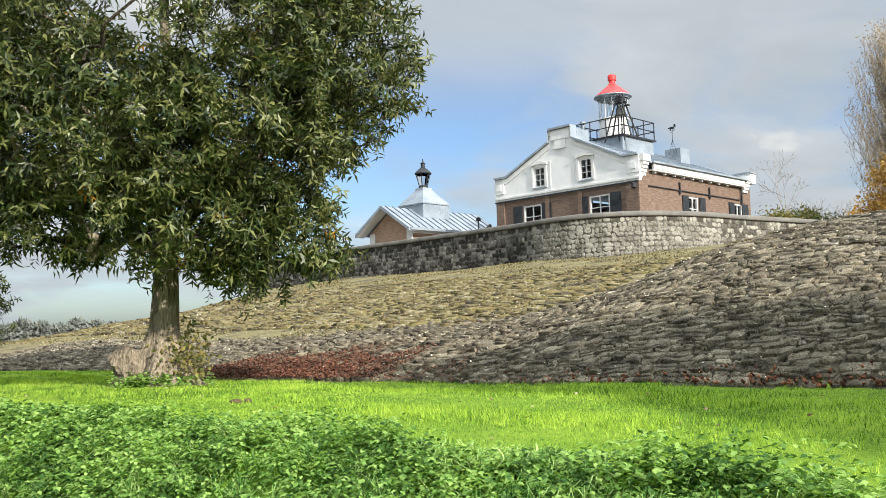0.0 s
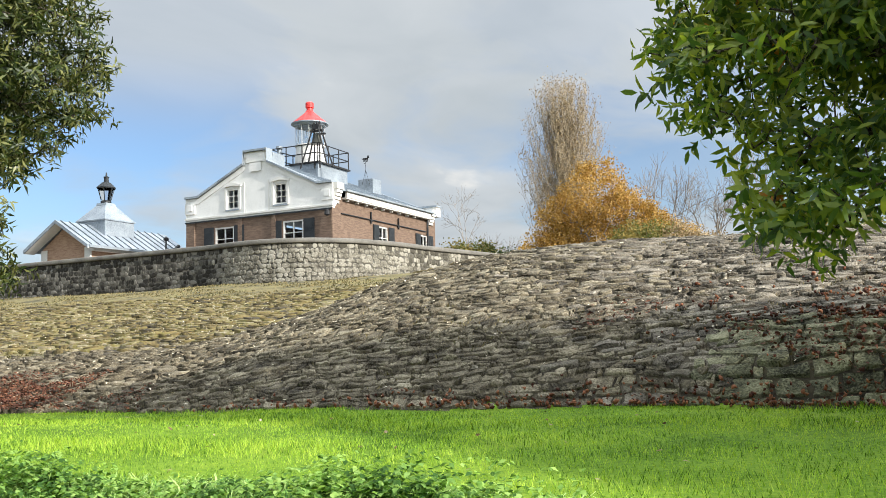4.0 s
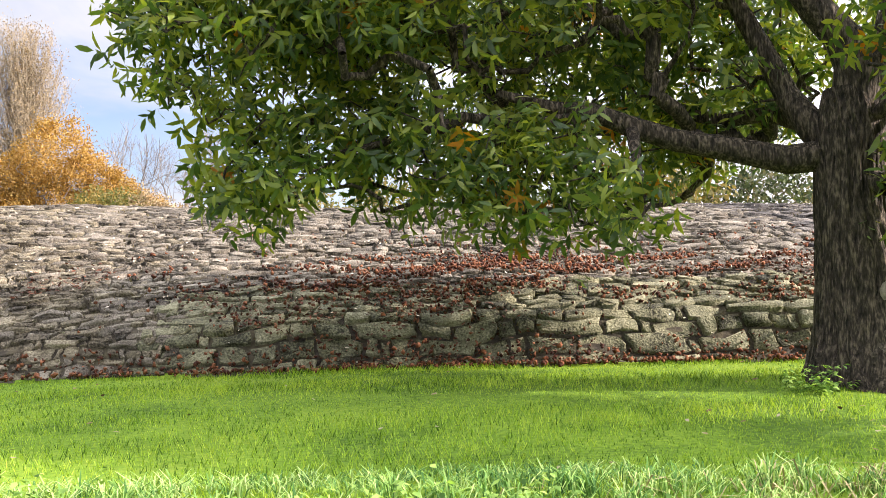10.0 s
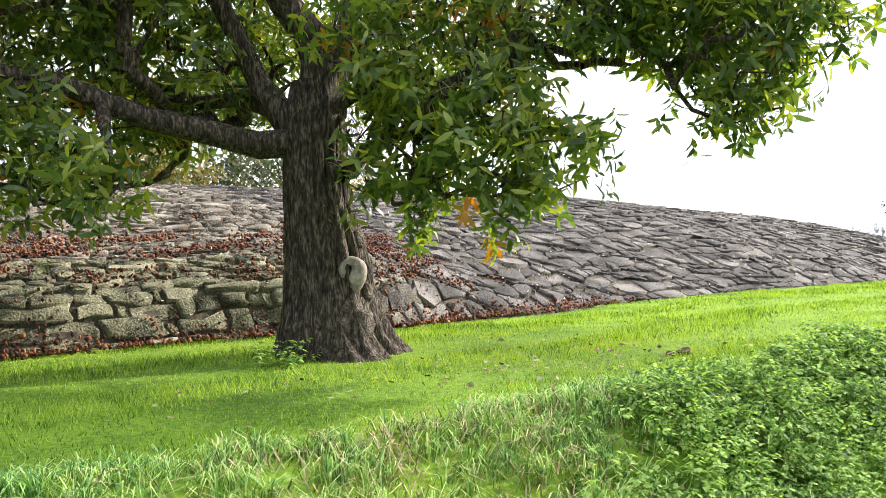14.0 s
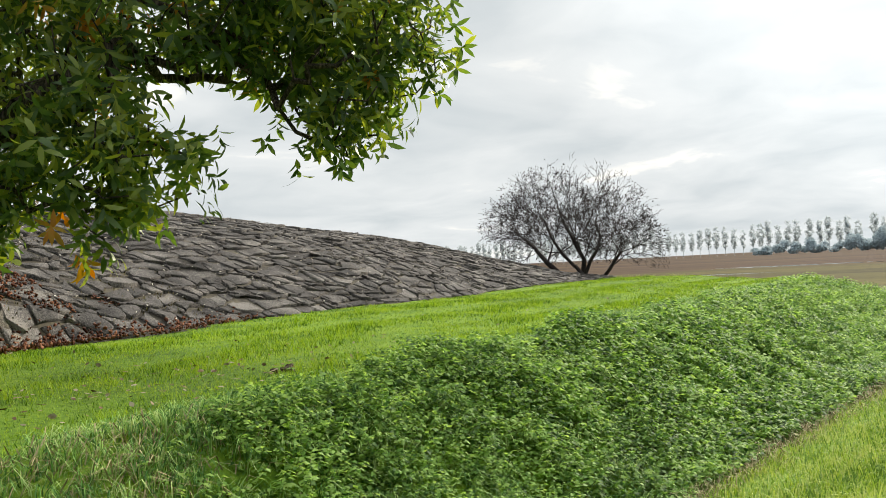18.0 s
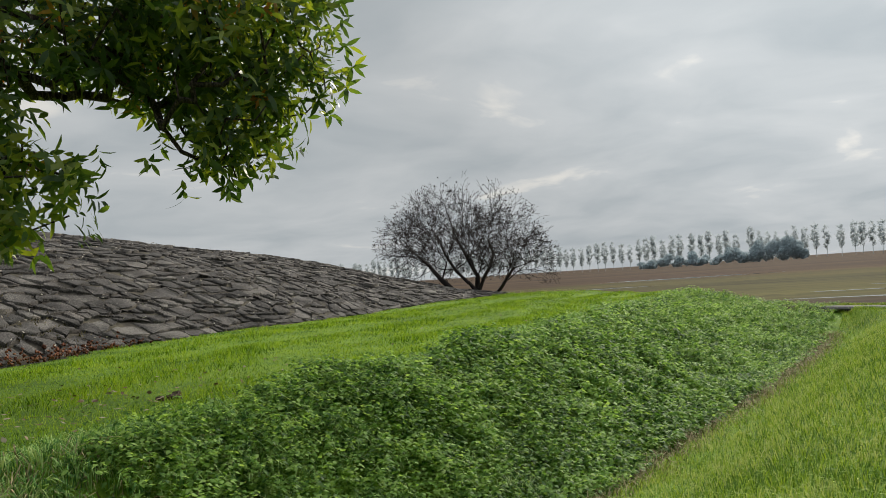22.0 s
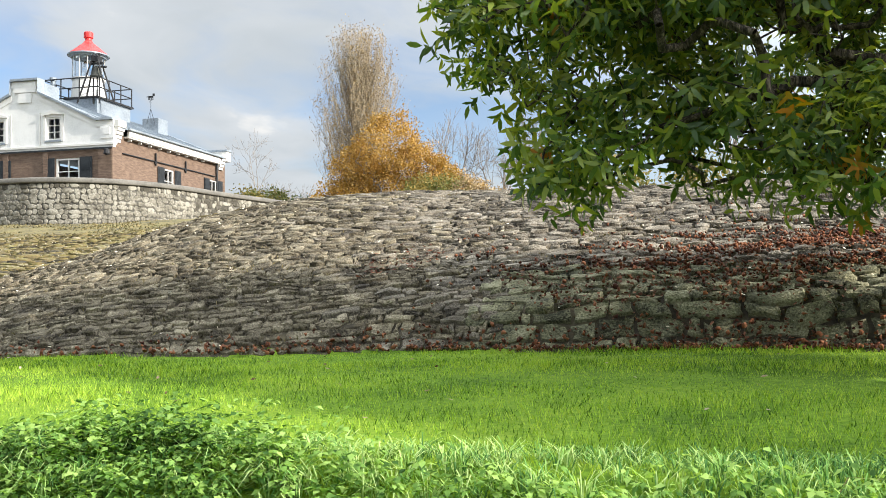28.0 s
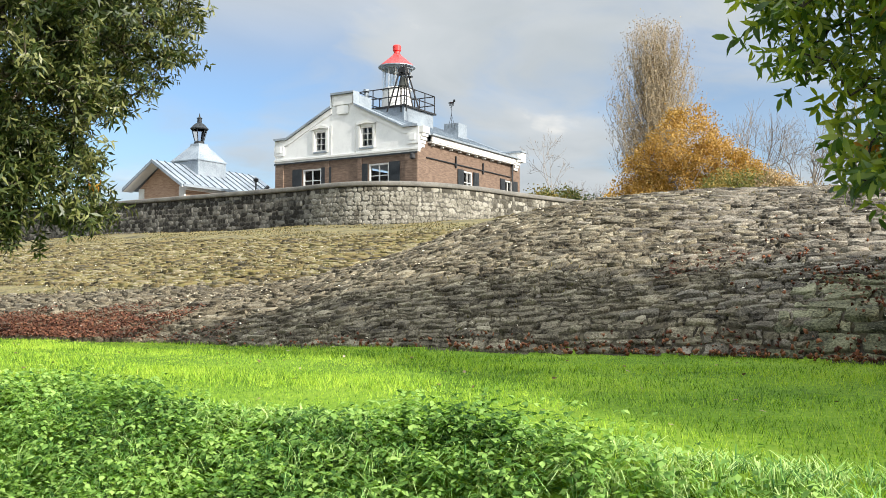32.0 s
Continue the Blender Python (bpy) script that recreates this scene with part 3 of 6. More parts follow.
def rosettes(tips, dirs, per, leaves, spread, length, width):
    """Sprays of long leaves about twig tips."""
    n = len(tips)
    c = np.repeat(tips, per, 0) + rng.normal(0, spread, (n * per, 3))
    axis_ = np.repeat(dirs, per, 0) + rng.normal(0, 0.5, (n * per, 3)) + np.array([0, 0, -0.15])
    axis_ /= np.linalg.norm(axis_, axis=1, keepdims=True)
    m = n * per
    ref = rng.normal(size=(m, 3))
    s = np.cross(axis_, ref)
    s /= np.linalg.norm(s, axis=1, keepdims=True)
    t = np.cross(axis_, s)
    ang = (np.arange(leaves) * 2.4)[None] + rng.random((m, 1)) * 6.3
    out = s[:, None] * np.cos(ang)[..., None] + t[:, None] * np.sin(ang)[..., None]
    way = out * rng.uniform(0.7, 1.1, (m, leaves, 1)) + axis_[:, None] * rng.uniform(0.2, 0.9, (m, leaves, 1)) + np.array([0, 0, -0.42])
    pos = c[:, None] + axis_[:, None] * (np.linspace(-0.10, 0.06, leaves))[None, :, None]
    up = axis_[:, None] + rng.normal(0, 0.25, (m, leaves, 3))
    k = m * leaves
    size = np.repeat(rng.uniform(0.7, 1.15, m), leaves) * rng.uniform(0.8, 1.1, k)
    return pos.reshape(k, 3), way.reshape(k, 3), up.reshape(k, 3), length * size, width * size


def chestnut(base, blobs, limbs, trunk_rings, points, per, label, bark, leaf, leaves=7, leaf_size=(0.175, 0.055)):
    """A sweet chestnut: a fluted trunk, limbs that fork into twigs, and sprays of long leaves. base: (x, y)."""
    bx, by = base
    bz = ground_z(bx, by) - 0.06
    tree = thing("chestnut_tree", pose(bx, by, bz), label, "tree", "chestnut trees on the lawn")
    # trunk
    zz = np.linspace(trunk_rings[0][0], trunk_rings[-1][0], 60)
    cols = np.array(trunk_rings)
    trunk_rings = [(z, *[float(np.interp(z, cols[:, 0], cols[:, k])) for k in (1, 2, 3, 4)]) for z in zz]
    n = 110
    V = []
    for z, r, ox, oy, flute in trunk_rings:
        for k in range(n):
            a = 2 * math.pi * k / n
            ridge = -2.0 * (1 - abs(math.sin(11.5 * a + 1.7 * math.sin(z * 2.3 + a * 2) + 0.8 * math.sin(z * 5.1)))) ** 2 + 0.3
            rr = r * (1 + 0.045 * ridge + 0.02 * noise.noise(Vector((a * 6, z * 4, r * 9))) + flute * (0.55 * math.cos(5 * a + 0.6) + 0.45 * math.cos(3 * a + 2) + 0.25 * math.cos(8 * a)) + 0.025 * math.sin(13 * a + z * 3) + 0.02 * math.sin(19 * a - z * 2))
            V.append((ox + rr * math.cos(a), oy + rr * math.sin(a), z))
    m = len(trunk_rings)
    q = [(i * n + k, i * n + (k + 1) % n, (i + 1) * n + (k + 1) % n, (i + 1) * n + k) for i in range(m - 1) for k in range(n)]
    part_np("trunk", mesh_np("trunk", V, [np.array(q)], bark, None, True), tree)
    # limbs, from the top of the trunk
    nodes, parents, fixed = [], [], {}
    for limb in limbs:
        last = -1
        for j, (x, y, z, r) in enumerate(limb):
            nodes.append(np.array((x, y, z)))
            parents.append(last)
            last = len(nodes) - 1
            fixed[last] = r
    pts = in_blobs(blobs, points)
    pts[:, 0] -= bx
    pts[:, 1] -= by
    pts[:, 2] -= bz
    start = np.array([0, 0, limbs[0][0][2]])
    pts = pts[np.argsort(np.linalg.norm(pts - start, axis=1))]
    NN, PP = grow(nodes, parents, pts, 0.45)
    R = pipe(NN, PP, 0.007, 2.25)
    for k, val in fixed.items():
        R[k] = val
    for k in range(len(NN)):
        if PP[k] >= 0:
            R[k] = min(R[k], R[PP[k]])
    e = np.array([(PP[k], k) for k in range(len(NN)) if PP[k] >= 0])
    rad = np.stack([R[e[:, 0]], R[e[:, 1]]], 1)
    rad[:, 0] = np.minimum(rad[:, 0], rad[:, 1] * 1.7)
    thick = rad[:, 1] > 0.03
    owner = []
    for k in range(len(NN)):
        owner.append(owner[PP[k]] if PP[k] >= 0 else (owner[-1] + 1 if owner else 0))
    owner = np.array(owner)[e[:, 1]]
    for k in range(len(limbs)):
        own = thick & (owner == k)
        v1, q1 = tubes(e[own], NN, rad[own], 12)
        part_np("limb", mesh_np("limb", v1, [q1], bark, None, True), tree)
    v2, q2 = tubes(e[~thick], NN, rad[~thick], 4)
    tagged(part_np("fine_branching", mesh_np("fine_branching", v2, [q2], M_BARK, None, True), tree), kind="stuff")
    # leaves
    tip = np.array([k for k in range(len(NN)) if R[k] < 0.022])
    tips = NN[tip]
    dirs = NN[tip] - NN[PP[tip]]
    dirs /= np.linalg.norm(dirs, axis=1, keepdims=True) + 1e-9
    keep = rng.random(len(tips)) < 0.8
    P, W, U, L, S = rosettes(tips[keep], dirs[keep], per, leaves, 0.13, *leaf_size)
    mi = (rng.random(len(P) // leaves) < (0.02 if leaf is M_CHEST else 0.006)).astype(int).repeat(leaves)
    part_np("crown", leaf_mesh("crown", P, W, U, L, S, [leaf, M_CHESTY], 0.36, mi, leaf is not M_CHEST), tree)
    return tree


def blob(yaw, d, z, r, rz):
    x, y = polar(yaw, d)
    return (x, y, z, r, rz)


# the near chestnut
cx, cy = polar(-77.75, 8.85)
near_blobs = [blob(*b, b[3] * 0.9) for b in (
    (-34.9, 8.2, 4.38, 0.45), (-38.5, 8.1, 3.9, 0.7), (-39.5, 8.0, 2.96, 0.42), (-40.3, 7.8, 2.5, 0.26), (-43.3, 7.9, 2.85, 0.5), (-45.2, 8.3, 3.79, 0.97), (-49.7, 8.1, 2.85, 0.52),
    (-52.4, 8.5, 3.65, 1.05), (-53.9, 7.9, 2.6, 0.32), (-57.0, 8.0, 2.75, 0.5), (-60.0, 8.1, 2.74, 0.55), (-62.2, 7.5, 2.4, 0.3), (-64.2, 7.4, 2.42, 0.25), (-59.4, 8.7, 3.89, 1.0), (-67.7, 9.2, 3.92, 0.97), (-70.1, 9.6, 3.5, 0.6), (-66, 9.8, 3.1, 0.7),
    (-82.2, 8.3, 2.65, 0.56), (-87.5, 7.9, 2.77, 0.68), (-92.0, 7.6, 2.55, 0.42), (-86.0, 8.3, 3.51, 0.92), (-84.2, 7.9, 2.25, 0.26), (-89.4, 7.6, 2.2, 0.26), (-80.5, 7.9, 3.6, 0.45),
    (-102.8, 8.5, 3.85, 0.9), (-103.2, 8.3, 3.25, 0.6), (-98.8, 8.5, 3.75, 0.45), (-103.5, 8.1, 2.85, 0.24), (-106.6, 8.3, 3.5, 0.42), (-95.5, 8.5, 3.8, 0.55), (-104.3, 8.5, 4.3, 0.9), (-93.3, 8.5, 4.4, 1.1),
    (-41.5, 8.5, 4.7, 0.8), (-47, 8.0, 4.5, 0.9), (-56, 8.2, 4.5, 0.9), (-64, 8.4, 4.7, 0.9), (-44, 8.6, 5.2, 1.6), (-55, 9.2, 5.4, 1.5), (-68, 8.8, 5.6, 1.3), (-80, 9.0, 5.6, 1.3), (-90, 9.2, 5.4, 1.2), (-100, 8.8, 5.2, 0.9), (-83, 10.6, 4.5, 1.2), (-70, 10.8, 4.4, 1.4), (-58, 10.4, 4.2, 1.2))]


def rel(yaw, d, z, r):
    x, y = polar(yaw, d)
    return (x - cx, y - cy, z - (ground_z(cx, cy) - 0.06), r)


near_limbs = [
    [rel(-77.6, 8.85, 2.7, 0.24), rel(-77.6, 8.85, 3.24, 0.21), rel(-77.8, 8.8, 3.66, 0.19), rel(-77.2, 8.75, 3.9, 0.16), rel(-75.7, 8.65, 4.18, 0.14), rel(-74.0, 8.55, 4.54, 0.10), rel(-71.7, 8.45, 5.16, 0.06)],
    [rel(-76.9, 8.85, 2.9, 0.15), rel(-73.9, 8.75, 2.86, 0.13), rel(-71.1, 8.65, 2.96, 0.115), rel(-67.6, 8.55, 3.07, 0.105), rel(-64.9, 8.44, 3.2, 0.10), rel(-62.5, 8.34, 3.34, 0.08), rel(-60.1, 8.24, 3.37, 0.06), rel(-56.7, 8.13, 3.49, 0.04)],
    [rel(-62.9, 8.36, 3.32, 0.06), rel(-58.3, 8.14, 3.2, 0.05), rel(-54.4, 8.03, 3.27, 0.045), rel(-50.8, 7.92, 3.07, 0.035), rel(-46.6, 7.81, 2.92, 0.025)],
    [rel(-75.6, 8.95, 3.2, 0.12), rel(-73.0, 9.25, 3.39, 0.075), rel(-70.5, 9.45, 3.39, 0.07), rel(-68.9, 9.55, 3.48, 0.06), rel(-67.0, 9.75, 3.65, 0.045)],
    [rel(-76.2, 8.9, 3.0, 0.17), rel(-75.2, 8.9, 3.2, 0.14), rel(-74.1, 8.95, 3.46, 0.115), rel(-73.0, 8.95, 3.86, 0.10), rel(-71.8, 8.95, 4.26, 0.09), rel(-70.2, 8.95, 4.77, 0.07), rel(-67.5, 8.85, 5.36, 0.04)],
    [rel(-78.4, 8.9, 3.2, 0.15), rel(-79.2, 8.94, 3.85, 0.11), rel(-80.2, 9.04, 4.41, 0.09), rel(-81.5, 9.14, 5.21, 0.06)],
    [rel(-78.6, 8.75, 3.2, 0.07), rel(-81.7, 8.54, 3.45, 0.05), rel(-85.3, 8.24, 3.29, 0.04), rel(-88.4, 7.93, 2.86, 0.03), rel(-91.0, 7.73, 2.57, 0.02)],
    [rel(-78.8, 8.85, 3.7, 0.10), rel(-82.9, 8.74, 4.22, 0.07), rel(-87.9, 8.63, 4.35, 0.055), rel(-93.9, 8.52, 4.06, 0.04), rel(-97.7, 8.41, 3.76, 0.03)],
]
rx_, ry_ = cy / math.hypot(cx, cy), -cx / math.hypot(cx, cy)
trunk_near = [(z, r, o * rx_, o * ry_, fl) for z, r, o, fl in (
    (0.0, 0.70, 0.10, 0.14), (0.08, 0.63, 0.08, 0.13), (0.2, 0.55, 0.05, 0.11), (0.4, 0.475, 0.02, 0.08), (0.66, 0.43, 0.0, 0.05), (0.95, 0.395, -0.01, 0.035), (1.2, 0.365, -0.03, 0.03),
    (1.55, 0.315, -0.08, 0.03), (1.9, 0.295, -0.08, 0.03), (2.15, 0.30, -0.07, 0.04), (2.4, 0.265, -0.07, 0.04), (2.65, 0.22, -0.06, 0.03))]
near_tree = chestnut((cx, cy), near_blobs, near_limbs, trunk_near, 3300, 4, "spreading sweet chestnut with dark furrowed trunk on the lawn", M_BARK, M_CHEST, 7, (0.165, 0.05))


def bark_scar(tree, centre, normal, rings, thick, hollow):
    """A healed wound: a swollen lip round a dark hollow. rings: half width and half height of the lip's middle line."""
    q = Vector(normal).to_track_quat("Z", "Y").to_matrix()
    n, m = 36, 10
    bm = bmesh.new()
    loop = []
    for k in range(n):
        a = 2 * math.pi * k / n
        w = thick * (1.0 + 1.7 * max(0.0, math.cos(a)) ** 1.5 + 0.12 * math.sin(5 * a))
        mid = Vector((rings[0] * math.cos(a) + 0.02 * math.sin(2 * a), rings[1] * math.sin(a) * (1.15 if a < math.pi else 1.0), 0))
        out = Vector((math.cos(a), math.sin(a), 0))
        loop.append([bm.verts.new(Vector(centre) + q @ (mid + out * w * math.cos(b) + Vector((0, 0, w * 0.8 * math.sin(b))))) for b in (2 * math.pi * j / m for j in range(m))])
    for k in range(n):
        for j in range(m):
            bm.faces.new((loop[k][j], loop[(k + 1) % n][j], loop[(k + 1) % n][(j + 1) % m], loop[k][(j + 1) % m]))
    lip = part("bark_scar", bm, M_SCAR, tree, "pale swollen scar", True)
    # The trunk is not cut open: a near-black disc paints the hollow's shade.
    bm = bmesh.new()
    disc = [bm.verts.new(Vector(centre) + q @ Vector((rings[0] * math.cos(2 * math.pi * k / n), rings[1] * math.sin(2 * math.pi * k / n), -0.01))) for k in range(n)]
    deep = bm.verts.new(Vector(centre) + q @ Vector((0, 0, -hollow)))
    for k in range(n):
        bm.faces.new((disc[k], disc[(k + 1) % n], deep))
    part("scar_hollow", bm, M_TWIGD, tree, "hollow with its shade put into a near-black colour", True)
    return lip


def burl(tree, centre, normal, size):
    """A lumpy swelling of the bark."""
    bm = bmesh.new()
    bmesh.ops.create_icosphere(bm, subdivisions=3, radius=1)
    q = Vector(normal).to_track_quat("Z", "Y").to_matrix()
    for v in bm.verts:
        k = 1 + 0.3 * noise.noise(v.co * 2.3 + Vector(centre)) + 0.12 * noise.noise(v.co * 7)
        v.co = Vector(centre) + q @ Vector((v.co.x * size[0] * k, v.co.y * size[1] * k, v.co.z * size[0] * 0.55 * k))
    part("burl", bm, M_SCARD, tree, "", True)


M_SCAR = shader("healed_bark", [(0.16, 0.135, 0.105), (0.27, 0.235, 0.19), (0.40, 0.36, 0.30)], 12, 0.7, 0.5, 40)
M_SCARD = shader("lumpy_bark", [(0.03, 0.024, 0.018), (0.11, 0.09, 0.068), (0.25, 0.21, 0.16)], 16, 0.9, 1.0, 55, bumpdist=0.04)
toward = Vector((-cx, -cy, 0)).normalized()
acr = Vector((-toward.y, toward.x, 0))


def on_trunk(off, z, proud):
    r = float(np.interp(z, [t[0] for t in trunk_near], [t[1] for t in trunk_near]))
    mid = float(np.interp(z, [t[0] for t in trunk_near], [t[2] for t in trunk_near])) / rx_
    c = toward * (math.sqrt(max(r * r - (off - mid) ** 2, 0.01)) + proud) + acr * off
    return (c.x, c.y, z), toward * 0.8 + acr * (off - mid) / r


at_, nrm_ = on_trunk(0.20, 0.78, 0.0)
bark_scar(near_tree, at_, toward * 0.93 + acr * 0.3, (0.06, 0.125), 0.038, 0.12)
for off_, z_, size_ in ((0.30, 1.12, (0.07, 0.10)), (0.20, 0.46, (0.11, 0.12)), (0.30, 0.30, (0.12, 0.17)), (0.10, 0.28, (0.09, 0.15)), (0.36, 0.62, (0.06, 0.09))):
    at_, nrm_ = on_trunk(off_, z_, -0.03)
    burl(near_tree, at_, nrm_, size_)

# the far chestnut
ax, ay = polar(17.05, 15.4)
far_blobs = [blob(16.5, 14, 6.2, 3.2, 3.2), blob(6.5, 13.3, 5.6, 1.35, 1.5), blob(11, 13.2, 3.0, 1.2, 0.85), blob(23, 13.6, 3.35, 1.1, 0.75), blob(19, 12.6, 4.4, 1.6, 1.2), blob(12, 12.8, 4.6, 1.5, 1.3), blob(27, 14.2, 5.0, 2.0, 2.0), blob(16, 13.0, 3.3, 1.6, 0.8), blob(9, 13.6, 7.6, 1.5, 1.4)]
far_blobs = [(x * 1.1, y * 1.1, (z - 1.65) * 1.1 + 1.65, r * 1.1, rz * 1.1) for x, y, z, r, rz in far_blobs]
far_limbs = [[(0, 0, 1.9, 0.2), (0.05, 0, 2.8, 0.15), (0.1, 0.1, 4.2, 0.1), (0, 0, 6.2, 0.06)], [(0.05, 0, 2.0, 0.1), (0.8, -0.2, 2.9, 0.07), (1.9, -0.3, 3.6, 0.04)], [(-0.05, 0, 2.1, 0.1), (-0.9, 0.1, 2.7, 0.07), (-1.9, 0.2, 3.2, 0.04)], [(0, 0, 2.4, 0.09), (0.4, -0.8, 3.2, 0.06), (0.5, -1.5, 3.8, 0.04)]]
far_limbs = [[(x * 1.1, y * 1.1, z * 1.1, r * 1.1) for x, y, z, r in limb] for limb in far_limbs]
trunk_far = [(0.0, 0.66, -0.05, 0, 0.26), (0.12, 0.56, -0.05, 0, 0.24), (0.3, 0.42, -0.03, 0, 0.17), (0.55, 0.31, 0, 0, 0.09), (0.9, 0.215, 0.03, 0, 0.04), (1.5, 0.175, 0.06, 0, 0.03), (2.1, 0.165, 0.06, 0, 0.03)]
trunk_far = [(z * 1.1, r * 1.1, ox * 1.1, oy * 1.1, fl) for z, r, ox, oy, fl in trunk_far]
far_tree = chestnut((ax, ay), far_blobs, far_limbs, trunk_far, 2900, 8, "round-crowned sweet chestnut with pale trunk on the lawn by the slope", M_BARKL, M_CHESTD, 7, (0.16, 0.042))
bm = bmesh.new()
bmesh.ops.create_icosphere(bm, subdivisions=4, radius=0.27)
for vtx in bm.verts:
    k = 1 + 0.5 * noise.noise(vtx.co * 5) + 0.25 * noise.noise(vtx.co * 14)
    vtx.co = Vector((vtx.co.x * k - 0.44, vtx.co.y * k - 0.2, max(vtx.co.z, -0.2) * k * 1.15 + 0.36))
part("broken_root", bm, M_BARKL, far_tree, "torn brown stump of a lost stem")

ex, ey = polar(32, 29)
edge_blobs = [blob(28.3, 28.5, 2.7, 1.3, 1.6), blob(32, 29, 6, 3.0, 3.0), blob(29.5, 28.5, 3.8, 1.5, 1.2)]
chestnut((ex, ey), edge_blobs, far_limbs, trunk_far, 700, 4, "sweet chestnut further along the lawn", M_BARKL, M_CHESTD)



def shrub(name, base, blobs, points, label, twig, leaf, leaf_count, leaf_size, stems=6, tip=0.012, upright=0.0, category="tree", power=2.4, step=0.8):
    """A bushy or bare tree whose twigs fill the given lumps."""
    bx, by = base
    bz = ground_z(bx, by) - 0.1
    t = thing(name, pose(bx, by, bz), label, category)
    pts = in_blobs(blobs, points, 0.35) - np.array([bx, by, bz])
    if upright:
        pts = pts[np.argsort(pts[:, 2])]
    else:
        pts = pts[np.argsort(np.linalg.norm(pts, axis=1))]
    nodes, parents = [np.array([0.0, 0, 0])], [-1]
    NN, PP = grow(nodes, parents, pts, step)
    R = pipe(NN, PP, tip, power)
    e = np.array([(PP[k], k) for k in range(len(NN)) if PP[k] >= 0])
    rad = np.stack([R[e[:, 0]], R[e[:, 1]]], 1)
    rad[:, 0] = np.minimum(rad[:, 0], rad[:, 1] * 1.8)
    v, q = tubes(e, NN, rad, 3)
    part_np("trunk", mesh_np("trunk", v, [q], twig, None, True), t)
    if leaf_count:
        tipn = NN[(R < tip * 2.2)]
        pick = tipn[rng.integers(0, len(tipn), leaf_count)]
        P = pick + rng.normal(0, leaf_size * 1.6, (leaf_count, 3))
        part_np("crown", leaf_mesh("crown", P, rng.normal(size=(leaf_count, 3)), rng.normal(size=(leaf_count, 3)), rng.uniform(0.7, 1.3, leaf_count) * leaf_size, rng.uniform(0.5, 0.8, leaf_count) * leaf_size, leaf, plain=True), t)
    return t


def fork(base, way, length, radius, levels, kids, angle, ratio, rise, droop=0.0):
    """Forking branches: a list of (start, end, radius, radius) from a stem that divides level by level."""
    out, tips = [], []
    todo = [(np.array(base, float), np.array(way, float) / np.linalg.norm(way), length, radius, levels)]
    while todo:
        p, w, ln, r, lv = todo.pop()
        m = 3 if lv > 1 else 2
        nodes_ = [p]
        for j in range(m):
            w = w + rng.normal(0, 0.10, 3) + np.array([0, 0, rise - droop * (lv <= 1)])
            w /= np.linalg.norm(w)
            q = nodes_[-1] + w * ln / m
            out.append((nodes_[-1], q, r * (1 - 0.3 * j / m), r * (1 - 0.3 * (j + 1) / m)))
            nodes_.append(q)
        if lv == 0:
            tips.append(nodes_[-1])
            continue
        k = int(kids + rng.integers(0, 2))
        for c in range(k):
            ax_ = np.cross(w, rng.normal(size=3))
            ax_ /= np.linalg.norm(ax_) + 1e-9
            a = radians(angle) * rng.uniform(0.5, 1.3) if c else radians(angle) * 0.3
            w2 = w * math.cos(a) + ax_ * math.sin(a)
            at_ = nodes_[-1] if c < 2 else nodes_[1 + int(rng.integers(0, m))]
            todo.append((at_, w2, ln * ratio * rng.uniform(0.75, 1.15), r * (0.56 if c else 0.68), lv - 1))
    return out, np.array(tips)


def fork_mesh(name, segs, mat, sides=3):
    A = np.array([x[0] for x in segs])
    B = np.array([x[1] for x in segs])
    n = len(A)
    v_, q_ = tubes(np.stack([np.arange(n), np.arange(n) + n], 1), np.concatenate([A, B]), np.array([(x[2], x[3]) for x in segs]), sides)
    return mesh_np(name, v_, [q_], mat, None, True)


def bare_tree(base, height, radius, label, levels=5, kids=3, angle=36, ratio=0.76, rise=0.05, twig=None, leaf=None, leaf_n=0, size=0.15, name="bare_tree"):
    bx, by = base
    t = thing(name, pose(bx, by, ground_z(bx, by) - 0.1), label, "tree")
    segs, tips = fork((0, 0, 0), (0, 0, 1), height * 0.30, radius, levels, kids, angle, ratio, rise)
    top = max(x[1][2] for x in segs)
    f = height / top
    segs = [(a * f, b * f, max(r, 0.009), max(q, 0.007)) for a, b, r, q in segs]
    part_np("trunk", fork_mesh("trunk", segs, twig or M_TWIG), t)
    if leaf_n:
        P = tips[rng.integers(0, len(tips), leaf_n)] * f + rng.normal(0, 0.25, (leaf_n, 3))
        part_np("crown", leaf_mesh("crown", P, rng.normal(size=(leaf_n, 3)), rng.normal(size=(leaf_n, 3)), rng.uniform(0.7, 1.3, leaf_n) * size, rng.uniform(0.4, 0.7, leaf_n) * size, leaf, plain=True), t)
    return t


shrub("sapling", polar(15.85, 15.1), [blob(15.8, 15.1, 1.3, 0.26, 0.5), blob(15.3, 15.0, 1.05, 0.22, 0.3)], 60, "leafy sprouts growing beside the chestnut trunk", M_TWIG, M_OLIVE, 520, 0.085, tip=0.004, category="shrub", step=0.3)

